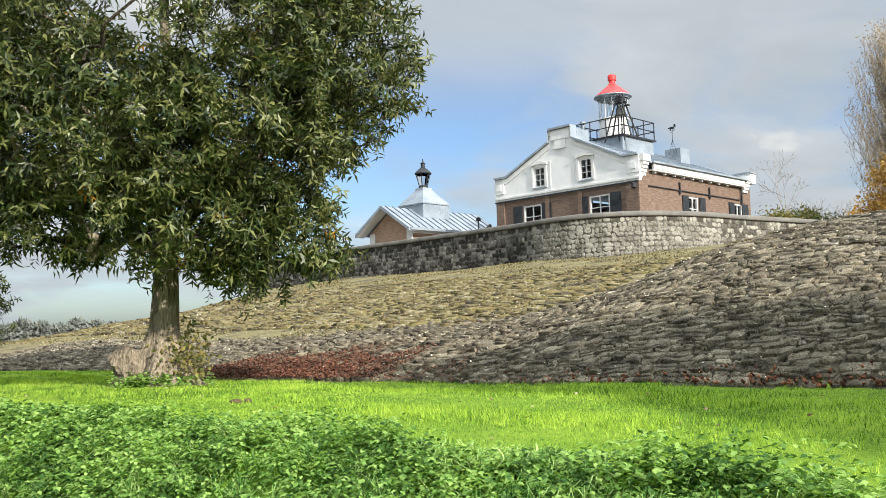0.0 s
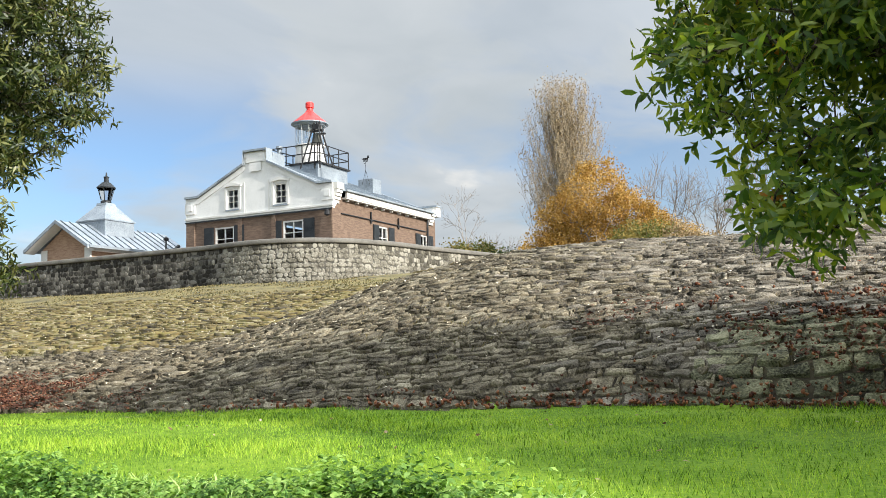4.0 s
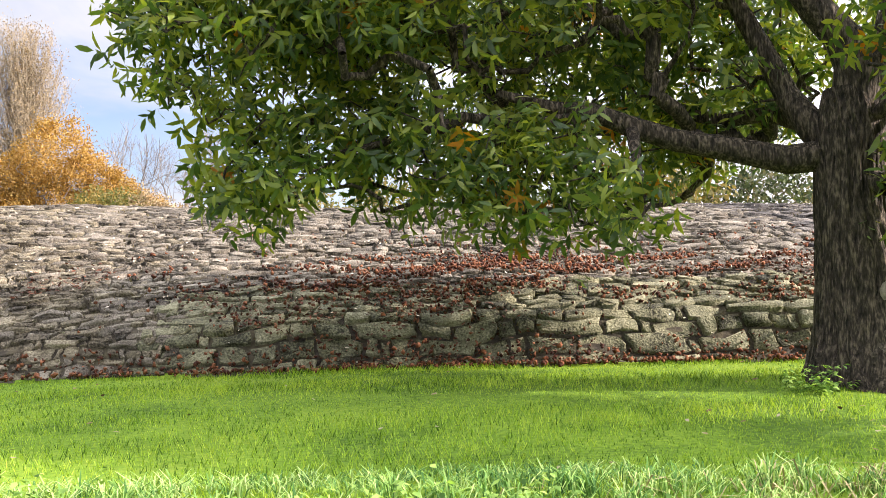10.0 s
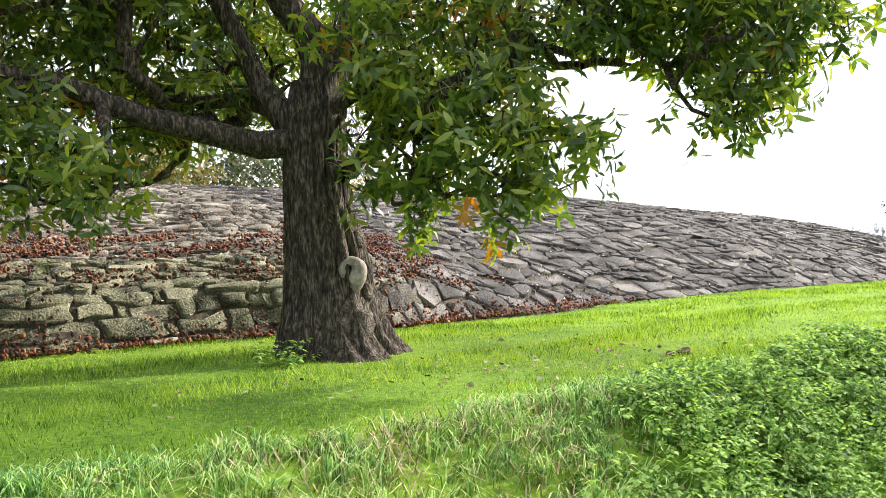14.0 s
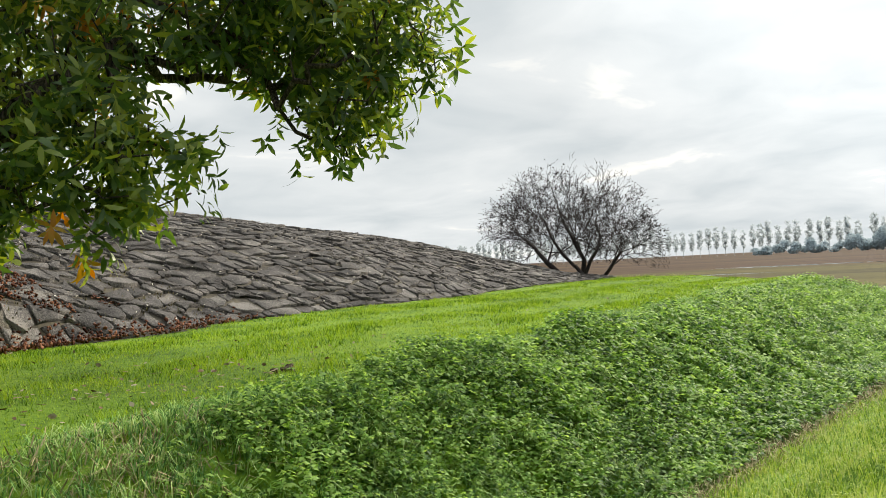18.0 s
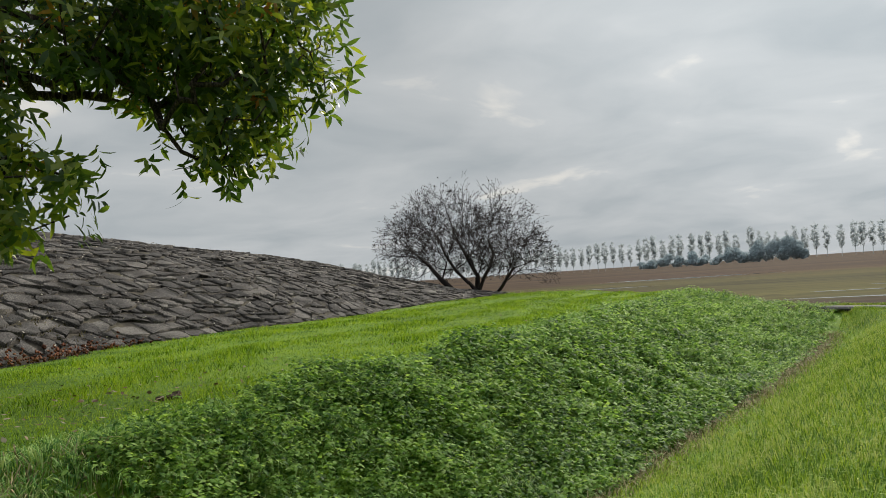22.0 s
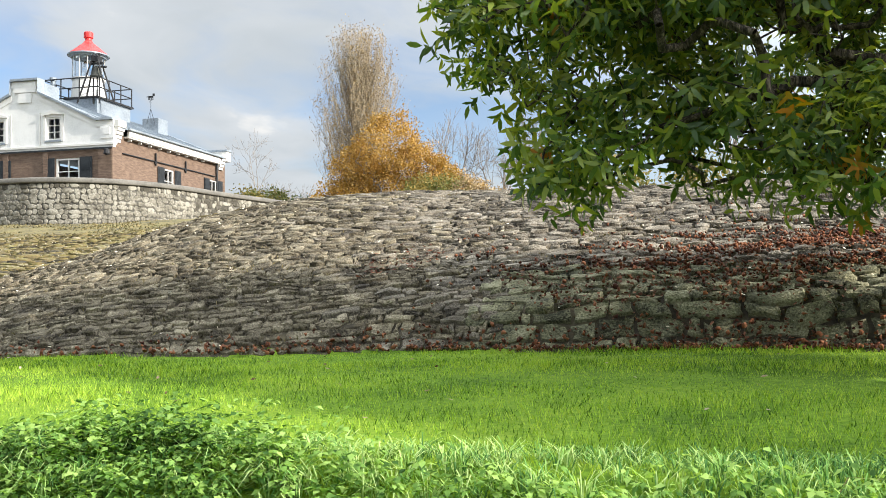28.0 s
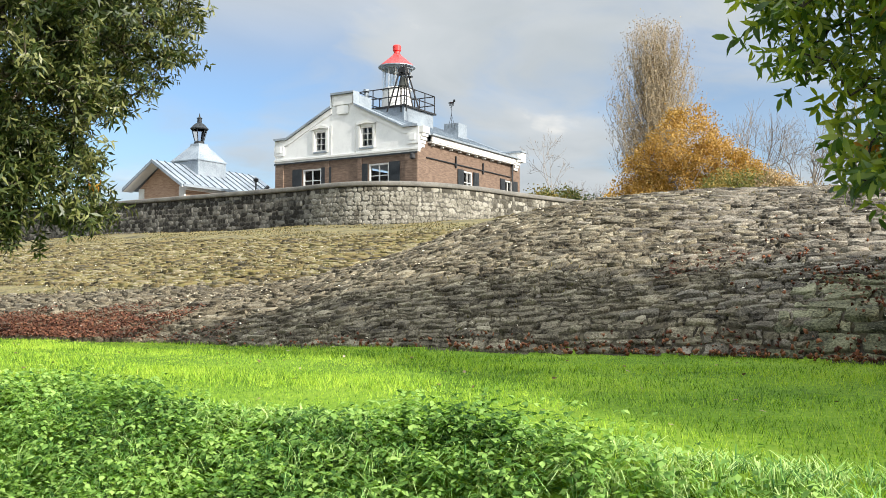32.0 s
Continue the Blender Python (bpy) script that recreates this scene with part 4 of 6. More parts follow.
# upright poplar: many strands that leave the stem and turn up
px_, py_ = polar(-27.9, 60)
pz_ = ground_z(px_, py_) - 0.1
pop = thing("poplar_tree", pose(px_, py_, pz_), "tall upright poplar with bare pale twigs and few tan leaves", "tree")
segs, tips = [], []
PH = 18.9 - pz_
for k in range(14):
    segs.append((np.array([0.02 * math.sin(k), 0.03 * math.cos(k), PH * 0.9 * k / 14]), np.array([0.02 * math.sin(k + 1), 0.03 * math.cos(k + 1), PH * 0.9 * (k + 1) / 14]), 0.2 * (1 - k / 15), 0.2 * (1 - (k + 1) / 15)))
for k in range(380):
    h0 = rng.uniform(0.12, 0.74) * PH
    a = rng.uniform(0, 2 * np.pi)
    reach = rng.uniform(0.25, 1.0) * 3.4 * min(1, 1.25 * (1 - h0 / PH) + 0.25)
    ln = rng.uniform(0.22, 0.42) * PH
    p = np.array([0, 0, h0])
    m = 7
    for j in range(1, m + 1):
        f = j / m
        q = np.array([math.cos(a) * reach * f ** 0.5, math.sin(a) * reach * f ** 0.5, h0 + ln * f ** 1.1]) + rng.normal(0, 0.08, 3)
        wide = 3.1 * math.sqrt(max(0.0, 1 - ((q[2] / PH - 0.58) / 0.44) ** 2)) + 0.1
        far_ = math.hypot(q[0], q[1])
        if q[2] > PH or far_ > wide * 1.05:
            break
        segs.append((p, q, 0.026 * (1.1 - f) + 0.007, 0.026 * (1.1 - f - 0.1) + 0.007))
        for c in range(3):
            w = np.array([rng.normal(0, 0.2), rng.normal(0, 0.2), rng.uniform(0.4, 0.9)])
            segs.append((q, q + w, 0.009, 0.005))
            tips.append(q + w)
        p = q
part_np("trunk", fork_mesh("trunk", segs, M_TWIGP), pop)
tips = np.array(tips)
P = tips[rng.integers(0, len(tips), 15000)] + rng.normal(0, 0.15, (15000, 3))
part_np("crown", leaf_mesh("crown", P, rng.normal(size=(15000, 3)), rng.normal(size=(15000, 3)), rng.uniform(0.08, 0.15, 15000), rng.uniform(0.05, 0.09, 15000), M_TAN, plain=True), pop)
shrub("willow_tree", polar(-29.8, 54), [blob(-29.9, 54, 9.5, 2.3, 2.9), blob(-29.2, 54, 7.4, 2.3, 2.2), blob(-27.6, 54, 7.9, 1.7, 2.2), blob(-26.2, 54, 6.7, 1.4, 1.6), blob(-31.6, 54.5, 8.3, 1.9, 2.3), blob(-33.2, 55, 7.2, 1.9, 2.0), blob(-34.8, 55, 6.6, 1.6, 1.6), blob(-25.4, 54, 6.0, 1.0, 1.3)], 1000, "round willow with orange autumn leaves behind the mound", M_TWIG, M_ORANGE, 46000, 0.14)
shrub("shrub", polar(-32.8, 50), [blob(-32.0, 50, 6.3, 1.2, 1.4), blob(-33.4, 50, 6.4, 1.4, 1.3)], 220, "fresh green shrub on the mound top", M_TWIG, M_OLIVE, 9000, 0.15, category="shrub")
shrub("shrub", polar(-35.2, 50), [blob(-34.8, 50, 6.3, 1.5, 1.3), blob(-36.5, 50, 5.9, 1.6, 1.1), blob(-38.5, 50, 5.2, 1.8, 1.2)], 260, "yellowing shrubs on the mound top", M_TWIG, M_TAN, 11000, 0.15, category="shrub")
bare_tree(polar(-34.3, 66), 10.8, 0.12, "bare grey tree behind the shrubs")
bare_tree(polar(-37.0, 68), 10.5, 0.12, "bare grey tree behind the shrubs")
bare_tree(polar(-39.8, 66), 11.5, 0.13, "bare grey tree behind the shrubs")
bare_tree(polar(-21.5, 68), 9.6, 0.08, "bare tree standing behind the house", levels=6, kids=2, angle=40)
bare_tree(polar(-23.6, 72), 6.0, 0.08, "bare tree standing behind the house")
shrub("shrub", polar(-22.4, 62), [blob(-22.0, 62, 7.3, 1.7, 1.0), blob(-20.6, 62, 7.2, 1.2, 0.9)], 170, "low green shrubs beside the rampart wall", M_TWIG, M_OLIVE, 5000, 0.2, category="shrub")
shrub("shrub", polar(-23.9, 61), [blob(-23.9, 61, 6.8, 1.2, 0.8)], 100, "dark evergreen shrub beside the rampart wall", M_TWIG, M_DGREEN, 3500, 0.18, category="shrub")
for yw, dd, hh, ww, lf in ((-62, 44, 3.2, 3.0, M_DGREEN), (-68, 42, 3.0, 2.4, M_OLIVE), (-73.5, 44, 3.4, 2.6, M_DGREEN), (-79, 46, 3.0, 3.0, M_OLIVE), (-56, 46, 3.4, 3.0, M_DGREEN), (-50, 48, 3.6, 3.0, M_OLIVE), (-44, 48, 3.4, 3.0, M_OLIVE), (-85, 48, 2.2, 2.4, M_TAN), (-91, 50, 1.8, 2.2, M_TAN)):
    px_, py_ = polar(yw, dd)
    shrub("shrub", (px_, py_), [blob(yw, dd, ground_z(px_, py_) + hh * 0.55, ww, hh * 0.6)], 110, "dense brown-green shrubs on the mound top", M_TWIG, lf, 3200, 0.26, category="shrub")
for yw, dd in ((-70, 52), (-61, 55), (-81, 56), (-52, 56)):
    bare_tree(polar(yw, dd), 11.0, 0.13, "bare grey tree behind the mound")

# the small bare tree at the end of the mound
tx, ty = polar(-118.4, 38.5)
tz = ground_z(tx, ty)


def at(yaw, d, z):
    return np.array([*polar(yaw, d), z])


bare = thing("fruit_tree", pose(tx, ty, tz - 0.05), "low spreading bare fruit tree with black branches at the slope end", "tree")
bb = np.array([tx, ty, tz - 0.05])
segs, tips = [], []
heart = at(-117.2, 38.5, tz + 1.3) - bb
dome = np.array([4.3, 4.3, 4.7])
for chain in ([(-117.6, 1.3, 0.09), (-116.8, 1.9, 0.08), (-116.2, 2.6, 0.065), (-115.8, 3.3, 0.05)], [(-118.5, 1.4, 0.09), (-119.0, 1.9, 0.08), (-119.3, 2.5, 0.065), (-119.0, 3.1, 0.05)], [(-117.0, 0.75, 0.16), (-115.9, 1.5, 0.13), (-115.2, 2.1, 0.10), (-114.4, 2.6, 0.07)], [(-118.1, 0.8, 0.14), (-118.2, 1.6, 0.11), (-117.6, 2.4, 0.09), (-117.0, 3.2, 0.07)], [(-119.0, 0.5, 0.11), (-119.8, 1.15, 0.09), (-120.5, 1.8, 0.07)]):
    p, r0 = np.zeros(3), 0.19
    if chain[0][1] > 1:
        p, r0 = at(-118.1, 38.5, tz + 0.8) - bb, 0.12
    for j, (yw, zz, r) in enumerate(chain):
        q = at(yw, 38.5 + rng.normal(0, 0.3), tz + zz) - bb
        segs.append((p, q, r0, r))
        p, r0 = q, r
        for c in range((0, 2, 3, 4)[j] + (1 if len(chain) == 3 else 0) * (j > 0)):
            w_ = (p - heart) / dome + rng.normal(0, 0.7, 3)
            w_[2] = abs(w_[2]) * 0.9 + 0.05
            sg, tp = fork(p, w_, 0.84, r * 0.5, 4, 3, 44, 0.83, 0.0, 0.02)
            segs += [(a, b, max(c_ * 0.7, 0.006), max(d_ * 0.7, 0.005)) for a, b, c_, d_ in sg if np.linalg.norm((b - heart) / dome) < 1.0 + rng.normal(0, 0.06) and b[2] > 2.0 - 0.25 * math.hypot(b[0] - heart[0], b[1] - heart[1])]
            tips.append(np.array([x for x in tp if np.linalg.norm((x - heart) / dome) < 1.0 and x[2] > 2.0 - 0.25 * math.hypot(x[0] - heart[0], x[1] - heart[1])]).reshape(-1, 3))
part_np("trunk", fork_mesh("trunk", segs, M_TWIGD, 3), bare)
tipn = np.concatenate(tips)
pick = tipn[rng.integers(0, len(tipn), 2600)]
part_np("leaves", leaf_mesh("leaves", pick + rng.normal(0, 0.06, (2600, 3)), rng.normal(size=(2600, 3)), rng.normal(size=(2600, 3)), rng.uniform(0.06, 0.12, 2600), rng.uniform(0.04, 0.07, 2600), M_TWIGD), bare)

# ---- the rampart ----
def hpose(x, y, z, ax_, ay_):
    """A pose whose local x runs along (ax_, ay_)."""
    return pose(x, y, z, 0, 0, math.degrees(math.atan2(ay_, ax_)))


def rampart_line():
    """The wall's face, from its far end round the blunt corner to its other end."""
    pts = []
    for k in np.arange(34, 6, -0.4):
        pts.append((8.3 - 0.68 * k, 42 + 0.74 * k))
    p0, c, p1 = np.array((4.22, 46.44)), np.array((8.0, 39.4)), np.array((15.3, 45.6))
    for t in np.linspace(0, 1, 40):
        pts.append(tuple((1 - t) ** 2 * p0 + 2 * t * (1 - t) * c + t * t * p1))
    for k in np.arange(0.4, 26, 0.4):
        pts.append((15.3 + 0.84 * k, 45.6 + 0.54 * k))
    return np.array(pts)


line = rampart_line()
seg = np.linalg.norm(np.diff(line, axis=0), axis=1)
run = np.concatenate([[0], np.cumsum(seg)])
tang = np.gradient(line, axis=0)
tang /= np.linalg.norm(tang, axis=1, keepdims=True)
outn = np.stack([tang[:, 1], -tang[:, 0]], 1)
WALL_TOP = 6.62


def on_wall(s, z, d):
    x, y = np.interp(s, run, line[:, 0]), np.interp(s, run, line[:, 1])
    nx, ny = np.interp(s, run, outn[:, 0]), np.interp(s, run, outn[:, 1])
    return np.stack([x + nx * d, y + ny * d, z + 0 * x], -1)


def swept(profile, closed=True):
    """A form of the profile (out, height) pairs drawn along the wall."""
    n, m = len(line), len(profile)
    V = np.concatenate([np.stack([line[:, 0] + outn[:, 0] * d, line[:, 1] + outn[:, 1] * d, np.full(n, z)], -1)[:, None] for d, z in profile], 1)
    i = np.arange(n * m).reshape(n, m)
    j = np.roll(i, -1, axis=1)
    q = np.stack([i[:-1], i[1:], j[1:], j[:-1]], -1).reshape(-1, 4)
    return V.reshape(-1, 3), q


rampart = thing("rampart_wall", pose(0, 0, 0), "weathered retaining wall of pale rubble stones in dark mortar", "wall", kind="structure")
V, q = swept([(0, 3.2), (0, WALL_TOP), (-0.5, WALL_TOP), (-0.5, 3.2)])
part_np("mortar_core", mesh_np("mortar_core", V, [q], M_MORTAR), rampart)
V, q = swept([(0.10, WALL_TOP), (0.12, WALL_TOP + 0.05), (0.12, WALL_TOP + 0.20), (0.08, WALL_TOP + 0.24), (-0.6, WALL_TOP + 0.24), (-0.6, WALL_TOP)])
part_np("coping", mesh_np("coping", V, [q], M_CAP), rampart, "grey stone coping")

# terrace behind the wall
inner = (line - outn * 0.3)[14:]
n = len(inner)
tv = np.concatenate([np.c_[inner, np.full(n, 6.25)], [[34, 85, 6.25], [-2, 85, 6.25]]])
terrace = new("terrace", mesh_np("terrace", np.concatenate([tv, tv - [0, 0, 3.5]]), [np.arange(n + 2)[None, ::-1]], M_CAP))
tagged(terrace, "paved terrace behind the rampart wall", "terrace", kind="structure")


def cells(u0, u1, s0, s1, wmin, wmax, hmin, hmax):
    """Stones in wavering courses: corners (u, s) of each, as (n, 8, 2)."""
    out = []
    s = s0
    seed = rng.uniform(0, 9)

    def course(s, u):
        a = min(1.0, max(0.0, (s - s0) * 2)) * hmax
        return s + a * (0.2 * np.sin(u * 0.9 + s * 2.1 + seed) + 0.2 * np.sin(u * 2.3 + s * 5.3) + 0.22 * np.sin(u * 5.1 + s * 8.7))

    while s < s1:
        h = rng.uniform(hmin, hmax)
        u = u0 + rng.uniform(-wmax, 0)
        sl = 0.0
        while u < u1:
            w = rng.uniform(wmin, wmax) * rng.choice([0.45, 0.7, 1.0, 1.0, 1.5])
            sl2 = rng.normal(0, 0.26) * h
            lo, hi = course(s, np.array([u, u + w / 2, u + w])), course(s + h, np.array([u + sl, u + w / 2, u + w + sl2]))
            m = rng.normal(0, 0.17 * h, 4)
            out.append([(u, lo[0]), (u + w / 2, lo[1] + m[0]), (u + w, lo[2]), (u + w + sl2 / 2 + m[1], (lo[2] + hi[2]) / 2), (u + w + sl2, hi[2]), (u + w / 2, hi[1] + m[2]), (u + sl, hi[0]), (u + sl / 2 + m[3], (lo[0] + hi[0]) / 2)])
            u += w
            sl = sl2
        s += h
    return out


def rubble_cells(s0, s1, z0, z1, w, h):
    """Rounded boulders in loose rows that break joint: eight corners (along the wall, height) of each."""
    out = []
    a8 = np.arange(8) * math.pi / 4 + math.pi / 8
    row, z = 0, z0
    while z < z1:
        hh = h * rng.uniform(0.85, 1.2)
        s_ = s0 + (row % 2) * w * 0.5
        while s_ < s1:
            ww = w * rng.choice([0.55, 0.8, 1.0, 1.3, 1.6]) * rng.uniform(0.85, 1.15)
            mid = (s_ + ww / 2, z + hh / 2 + rng.normal(0, 0.10 * hh))
            k_ = rng.uniform(0.80, 1.14, 8)
            out.append([(mid[0] + ww * 0.57 * k_[j] * math.cos(a8[j]), mid[1] + hh * 0.60 * k_[j] * math.sin(a8[j])) for j in range(8)])
            s_ += ww
        z += hh * 0.96
        row += 1
    return out


k8 = np.arange(8)
k9 = (k8 + 1) % 8
RUB_Q = np.concatenate([np.stack([k8, k9, k9 + 8, k8 + 8], -1), np.stack([k8 + 8, k9 + 8, k9 + 16, k8 + 16], -1)])
RUB_C = np.stack([k8 + 16, k9 + 16, np.full(8, 24)], -1)


def rubble_verts(C):
    """A wall stone from its corners (along the wall, height): broken outline and a rough low face."""
    C = np.array(C)
    mid = C.mean(0, keepdims=True)
    r_ = (C - mid) * rng.uniform(0.90, 1.02, (8, 1))
    b_ = rng.uniform(0.012, 0.04)
    out = []
    for f, d in ((1.0, -0.02), (0.93, 0.8), (0.72, 1.0), (0.0, 1.1)):
        p_ = mid + (r_ * f if f else r_[:1] * 0)
        dd = d if d < 0 else b_ * d + rng.normal(0, 0.006, len(p_))
        out.append(on_wall(p_[:, 0], p_[:, 1], dd))
    return np.concatenate(out)


s_corner = run[np.argmin(np.hypot(line[:, 0] - 8.6, line[:, 1] - 42.3))]
joined_v, joined_q, joined_c, joined_m, base_i = [], [], [], [], 0
count = 0
for c in rubble_cells(0.6, run[-1] - 0.8, 3.7, WALL_TOP - 0.1, 0.30, 0.25):
    s, z = c[0][0], max(b for a, b in c)
    if z > WALL_TOP - 0.01:
        c = [(a, min(b, WALL_TOP - 0.01)) for a, b in c]
    if min(b for a, b in c) > WALL_TOP - 0.06:
        continue
    px_, py_, _ = on_wall(np.array(s), np.array(z), 0.3)
    if z < ground_z(float(px_), float(py_)) - 0.05:
        continue
    vv = rubble_verts(c)
    if -5 < s - s_corner < 6 and count < 300:
        count += 1
        part_np("wall_stone", mesh_np("wall_stone", vv, [RUB_Q, RUB_C], M_WALLST, None, False), rampart)
    else:
        # Stones well left of the corner take the darker colour mix.
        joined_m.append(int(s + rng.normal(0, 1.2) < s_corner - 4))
        joined_v.append(vv)
        joined_q.append(RUB_Q + base_i)
        joined_c.append(RUB_C + base_i)
        base_i += 25
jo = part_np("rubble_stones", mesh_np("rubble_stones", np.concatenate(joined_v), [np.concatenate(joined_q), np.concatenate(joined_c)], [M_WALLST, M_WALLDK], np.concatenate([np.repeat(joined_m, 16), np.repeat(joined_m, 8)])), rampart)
tagged(jo, kind="stuff")

# ---- the house ----
HX, HY = 10.8, 48.0
house = thing("lighthouse_house", hpose(HX, HY, 0, -0.70, 0.714), "brown brick house with white stepped gable and zinc roof on terrace", "house")
GW, GL = 10.3, 12.9   # gable width, length
Z0, ZB, ZT, ZS, ZR, ZP = 6.2, 9.2, 9.42, 10.62, 12.25, 12.98


def front(s, d, z):
    return (s, d, z)


def side(s, d, z):
    return (-d, -s, z)


def fbox(bm, f, s0, s1, d0, d1, z0, z1):
    hexa(bm, [f(s0, d0, z0), f(s1, d0, z0), f(s1, d1, z0), f(s0, d1, z0), f(s0, d0, z1), f(s1, d0, z1), f(s1, d1, z1), f(s0, d1, z1)])


def holed(bm, f, s0, s1, d0, d1, z0, z1, holes):
    """A wall with openings (s0, s1, z0, z1) that go through it."""
    ss = sorted({s0, s1, *[h[0] for h in holes], *[h[1] for h in holes]})
    for a, b in zip(ss, ss[1:]):
        cut = sorted([(h[2], h[3]) for h in holes if h[0] <= a + 1e-6 and h[1] >= b - 1e-6])
        z = z0
        for c0, c1 in cut:
            fbox(bm, f, a, b, d0, d1, z, c0)
            z = c1
        fbox(bm, f, a, b, d0, d1, z, z1)


def window(f, s, z0, w, h, cols, rows, depth=0.0, parent=None):
    """A sash window with frame, bars, panes and sill, in an opening."""
    wt = new("window", None)
    wt.empty_display_size = 0.1
    wt.parent = parent
    bm = bmesh.new()
    t = 0.09
    for a, b, c, d in ((-w / 2, w / 2, 0, t), (-w / 2, w / 2, h - t, h), (-w / 2, -w / 2 + t, t, h - t), (w / 2 - t, w / 2, t, h - t)):
        fbox(bm, f, s + a, s + b, -0.10 + depth, 0.03 + depth, z0 + c, z0 + d)
    part("frame", bm, M_TRIM, wt)
    bm = bmesh.new()
    for k in range(1, cols):
        x = -w / 2 + t + (w - 2 * t) * k / cols
        fbox(bm, f, s + x - 0.025, s + x + 0.025, -0.08 + depth, 0.01 + depth, z0 + t, z0 + h - t)
    for k in range(1, rows):
        z = z0 + t + (h - 2 * t) * k / rows
        for c in range(cols):
            x0 = -w / 2 + t + (w - 2 * t) * c / cols + (0.025 if c else 0)
            x1 = -w / 2 + t + (w - 2 * t) * (c + 1) / cols - (0.025 if c < cols - 1 else 0)
            fbox(bm, f, s + x0, s + x1, -0.08 + depth, 0.01 + depth, z - 0.02, z + 0.02)
    part("glazing_grid", bm, M_TRIM, wt)
    for c in range(cols):
        for r in range(rows):
            bm = bmesh.new()
            x0, x1 = -w / 2 + t + (w - 2 * t) * c / cols, -w / 2 + t + (w - 2 * t) * (c + 1) / cols
            y0, y1 = z0 + t + (h - 2 * t) * r / rows, z0 + t + (h - 2 * t) * (r + 1) / rows
            fbox(bm, f, s + x0 + 0.012, s + x1 - 0.012, -0.05 + depth, -0.045 + depth, y0 + 0.012, y1 - 0.012)
            part("pane", bm, M_GLASS, wt)
    bm = bmesh.new()
    fbox(bm, f, s - w / 2 - 0.08, s + w / 2 + 0.08, -0.1 + depth, 0.13 + depth, z0 - 0.1, z0 - 0.004)
    part("sill", bm, M_ZINC, wt)
    return wt


def shutter(f, s, z0, w, h, parent):
    bm = bmesh.new()
    fbox(bm, f, s - w / 2, s + w / 2, 0.03, 0.07, z0, z0 + h)
    for c, d in ((0.06, 0.47), (0.53, 0.94)):
        fbox(bm, f, s - w / 2 + 0.08, s + w / 2 - 0.08, 0.07, 0.085, z0 + h * c, z0 + h * d)
    return part("shutter", bm, M_SHUT, parent, "dark painted shutter")


WZ, WH = 7.32, 1.4
f_open = [(2.6 - 0.7, 2.6 + 0.7, WZ, WZ + WH), (7.5 - 0.7, 7.5 + 0.7, WZ, WZ + WH)]
s_open = [(5.75 - 0.55, 5.75 + 0.55, WZ, WZ + WH), (11.2 - 0.5, 11.2 + 0.5, WZ, WZ + WH)]
bm = bmesh.new()
holed(bm, front, 0, GW, -0.35, 0, Z0, ZB, f_open)
part("front_wall", bm, M_BRICK, house)
bm = bmesh.new()
holed(bm, side, 0.35, GL, -0.35, 0, Z0, ZB + 0.7, s_open)
part("side_wall", bm, M_BRICK, house)
bm = bmesh.new()
box(bm, GW - 0.35, GW, -GL, -0.35, Z0, ZB + 0.7)
part("side_wall", bm, M_BRICK, house)
bm = bmesh.new()
box(bm, 0.35, GW - 0.35, -GL, -GL + 0.35, Z0, 10.6)
part("rear_wall", bm, M_BRICK, house)
bm = bmesh.new()
box(bm, 0.35, GW - 0.35, -GL + 0.35, -0.35, Z0 - 0.6, Z0 + 0.02)
part("floor", bm, M_CAP, house)
for s0, s1 in ((-0.04, 0.75), (3.75, 4.05), (6.15, 6.45), (GW - 0.6, GW + 0.04)):
    bm = bmesh.new()
    fbox(bm, front, s0, s1, 0.003, 0.09, Z0, ZB)
    part("pilaster", bm, M_BRICK, house)
bm = bmesh.new()
fbox(bm, side, -0.08, 0.8, 0.003, 0.09, Z0, ZB)
part("pilaster", bm, M_BRICK, house)
for s in (2.6, 7.5):
    window(front, s, WZ, 1.4, WH, 2, 2, -0.06, house)
    for k in (-1, 1):
        shutter(front, s + k * 1.12, WZ - 0.03, 0.72, WH + 0.06, house)
for s, w in ((5.75, 1.1), (11.2, 1.0)):
    window(side, s, WZ, w, WH, 2, 2, -0.06, house)
    for k in (-1, 1):
        shutter(side, s + k * (w / 2 + 0.4), WZ - 0.03, 0.68, WH + 0.06, house)


# the white gable: strips between breaks, each with a sloping top
def rake(s):
    t = abs(s - GW / 2)
    if t < 0.85:
        return ZP
    return float(np.interp(t, [0.85, GW / 2 - 1.0, GW / 2 - 0.9, GW / 2 + 0.4], [ZR, ZS + 0.08, ZS, ZS]))


g_open = [(3.43 - 0.42, 3.43 + 0.42, 9.72, 10.95), (6.85 - 0.42, 6.85 + 0.42, 9.72, 10.95)]
cuts = sorted({-0.12, 0.88, 0.95, GW / 2 - 0.86, GW / 2 - 0.84, GW / 2 + 0.84, GW / 2 + 0.86, GW - 0.95, GW - 0.88, GW + 0.12, *[h[0] for h in g_open], *[h[1] for h in g_open]})


def strip(bm, a, b, d0, d1, za, zb, ta, tb):
    hexa(bm, [(a, d0, za), (b, d0, zb), (b, d1, zb), (a, d1, za), (a, d0, ta), (b, d0, tb), (b, d1, tb), (a, d1, ta)])


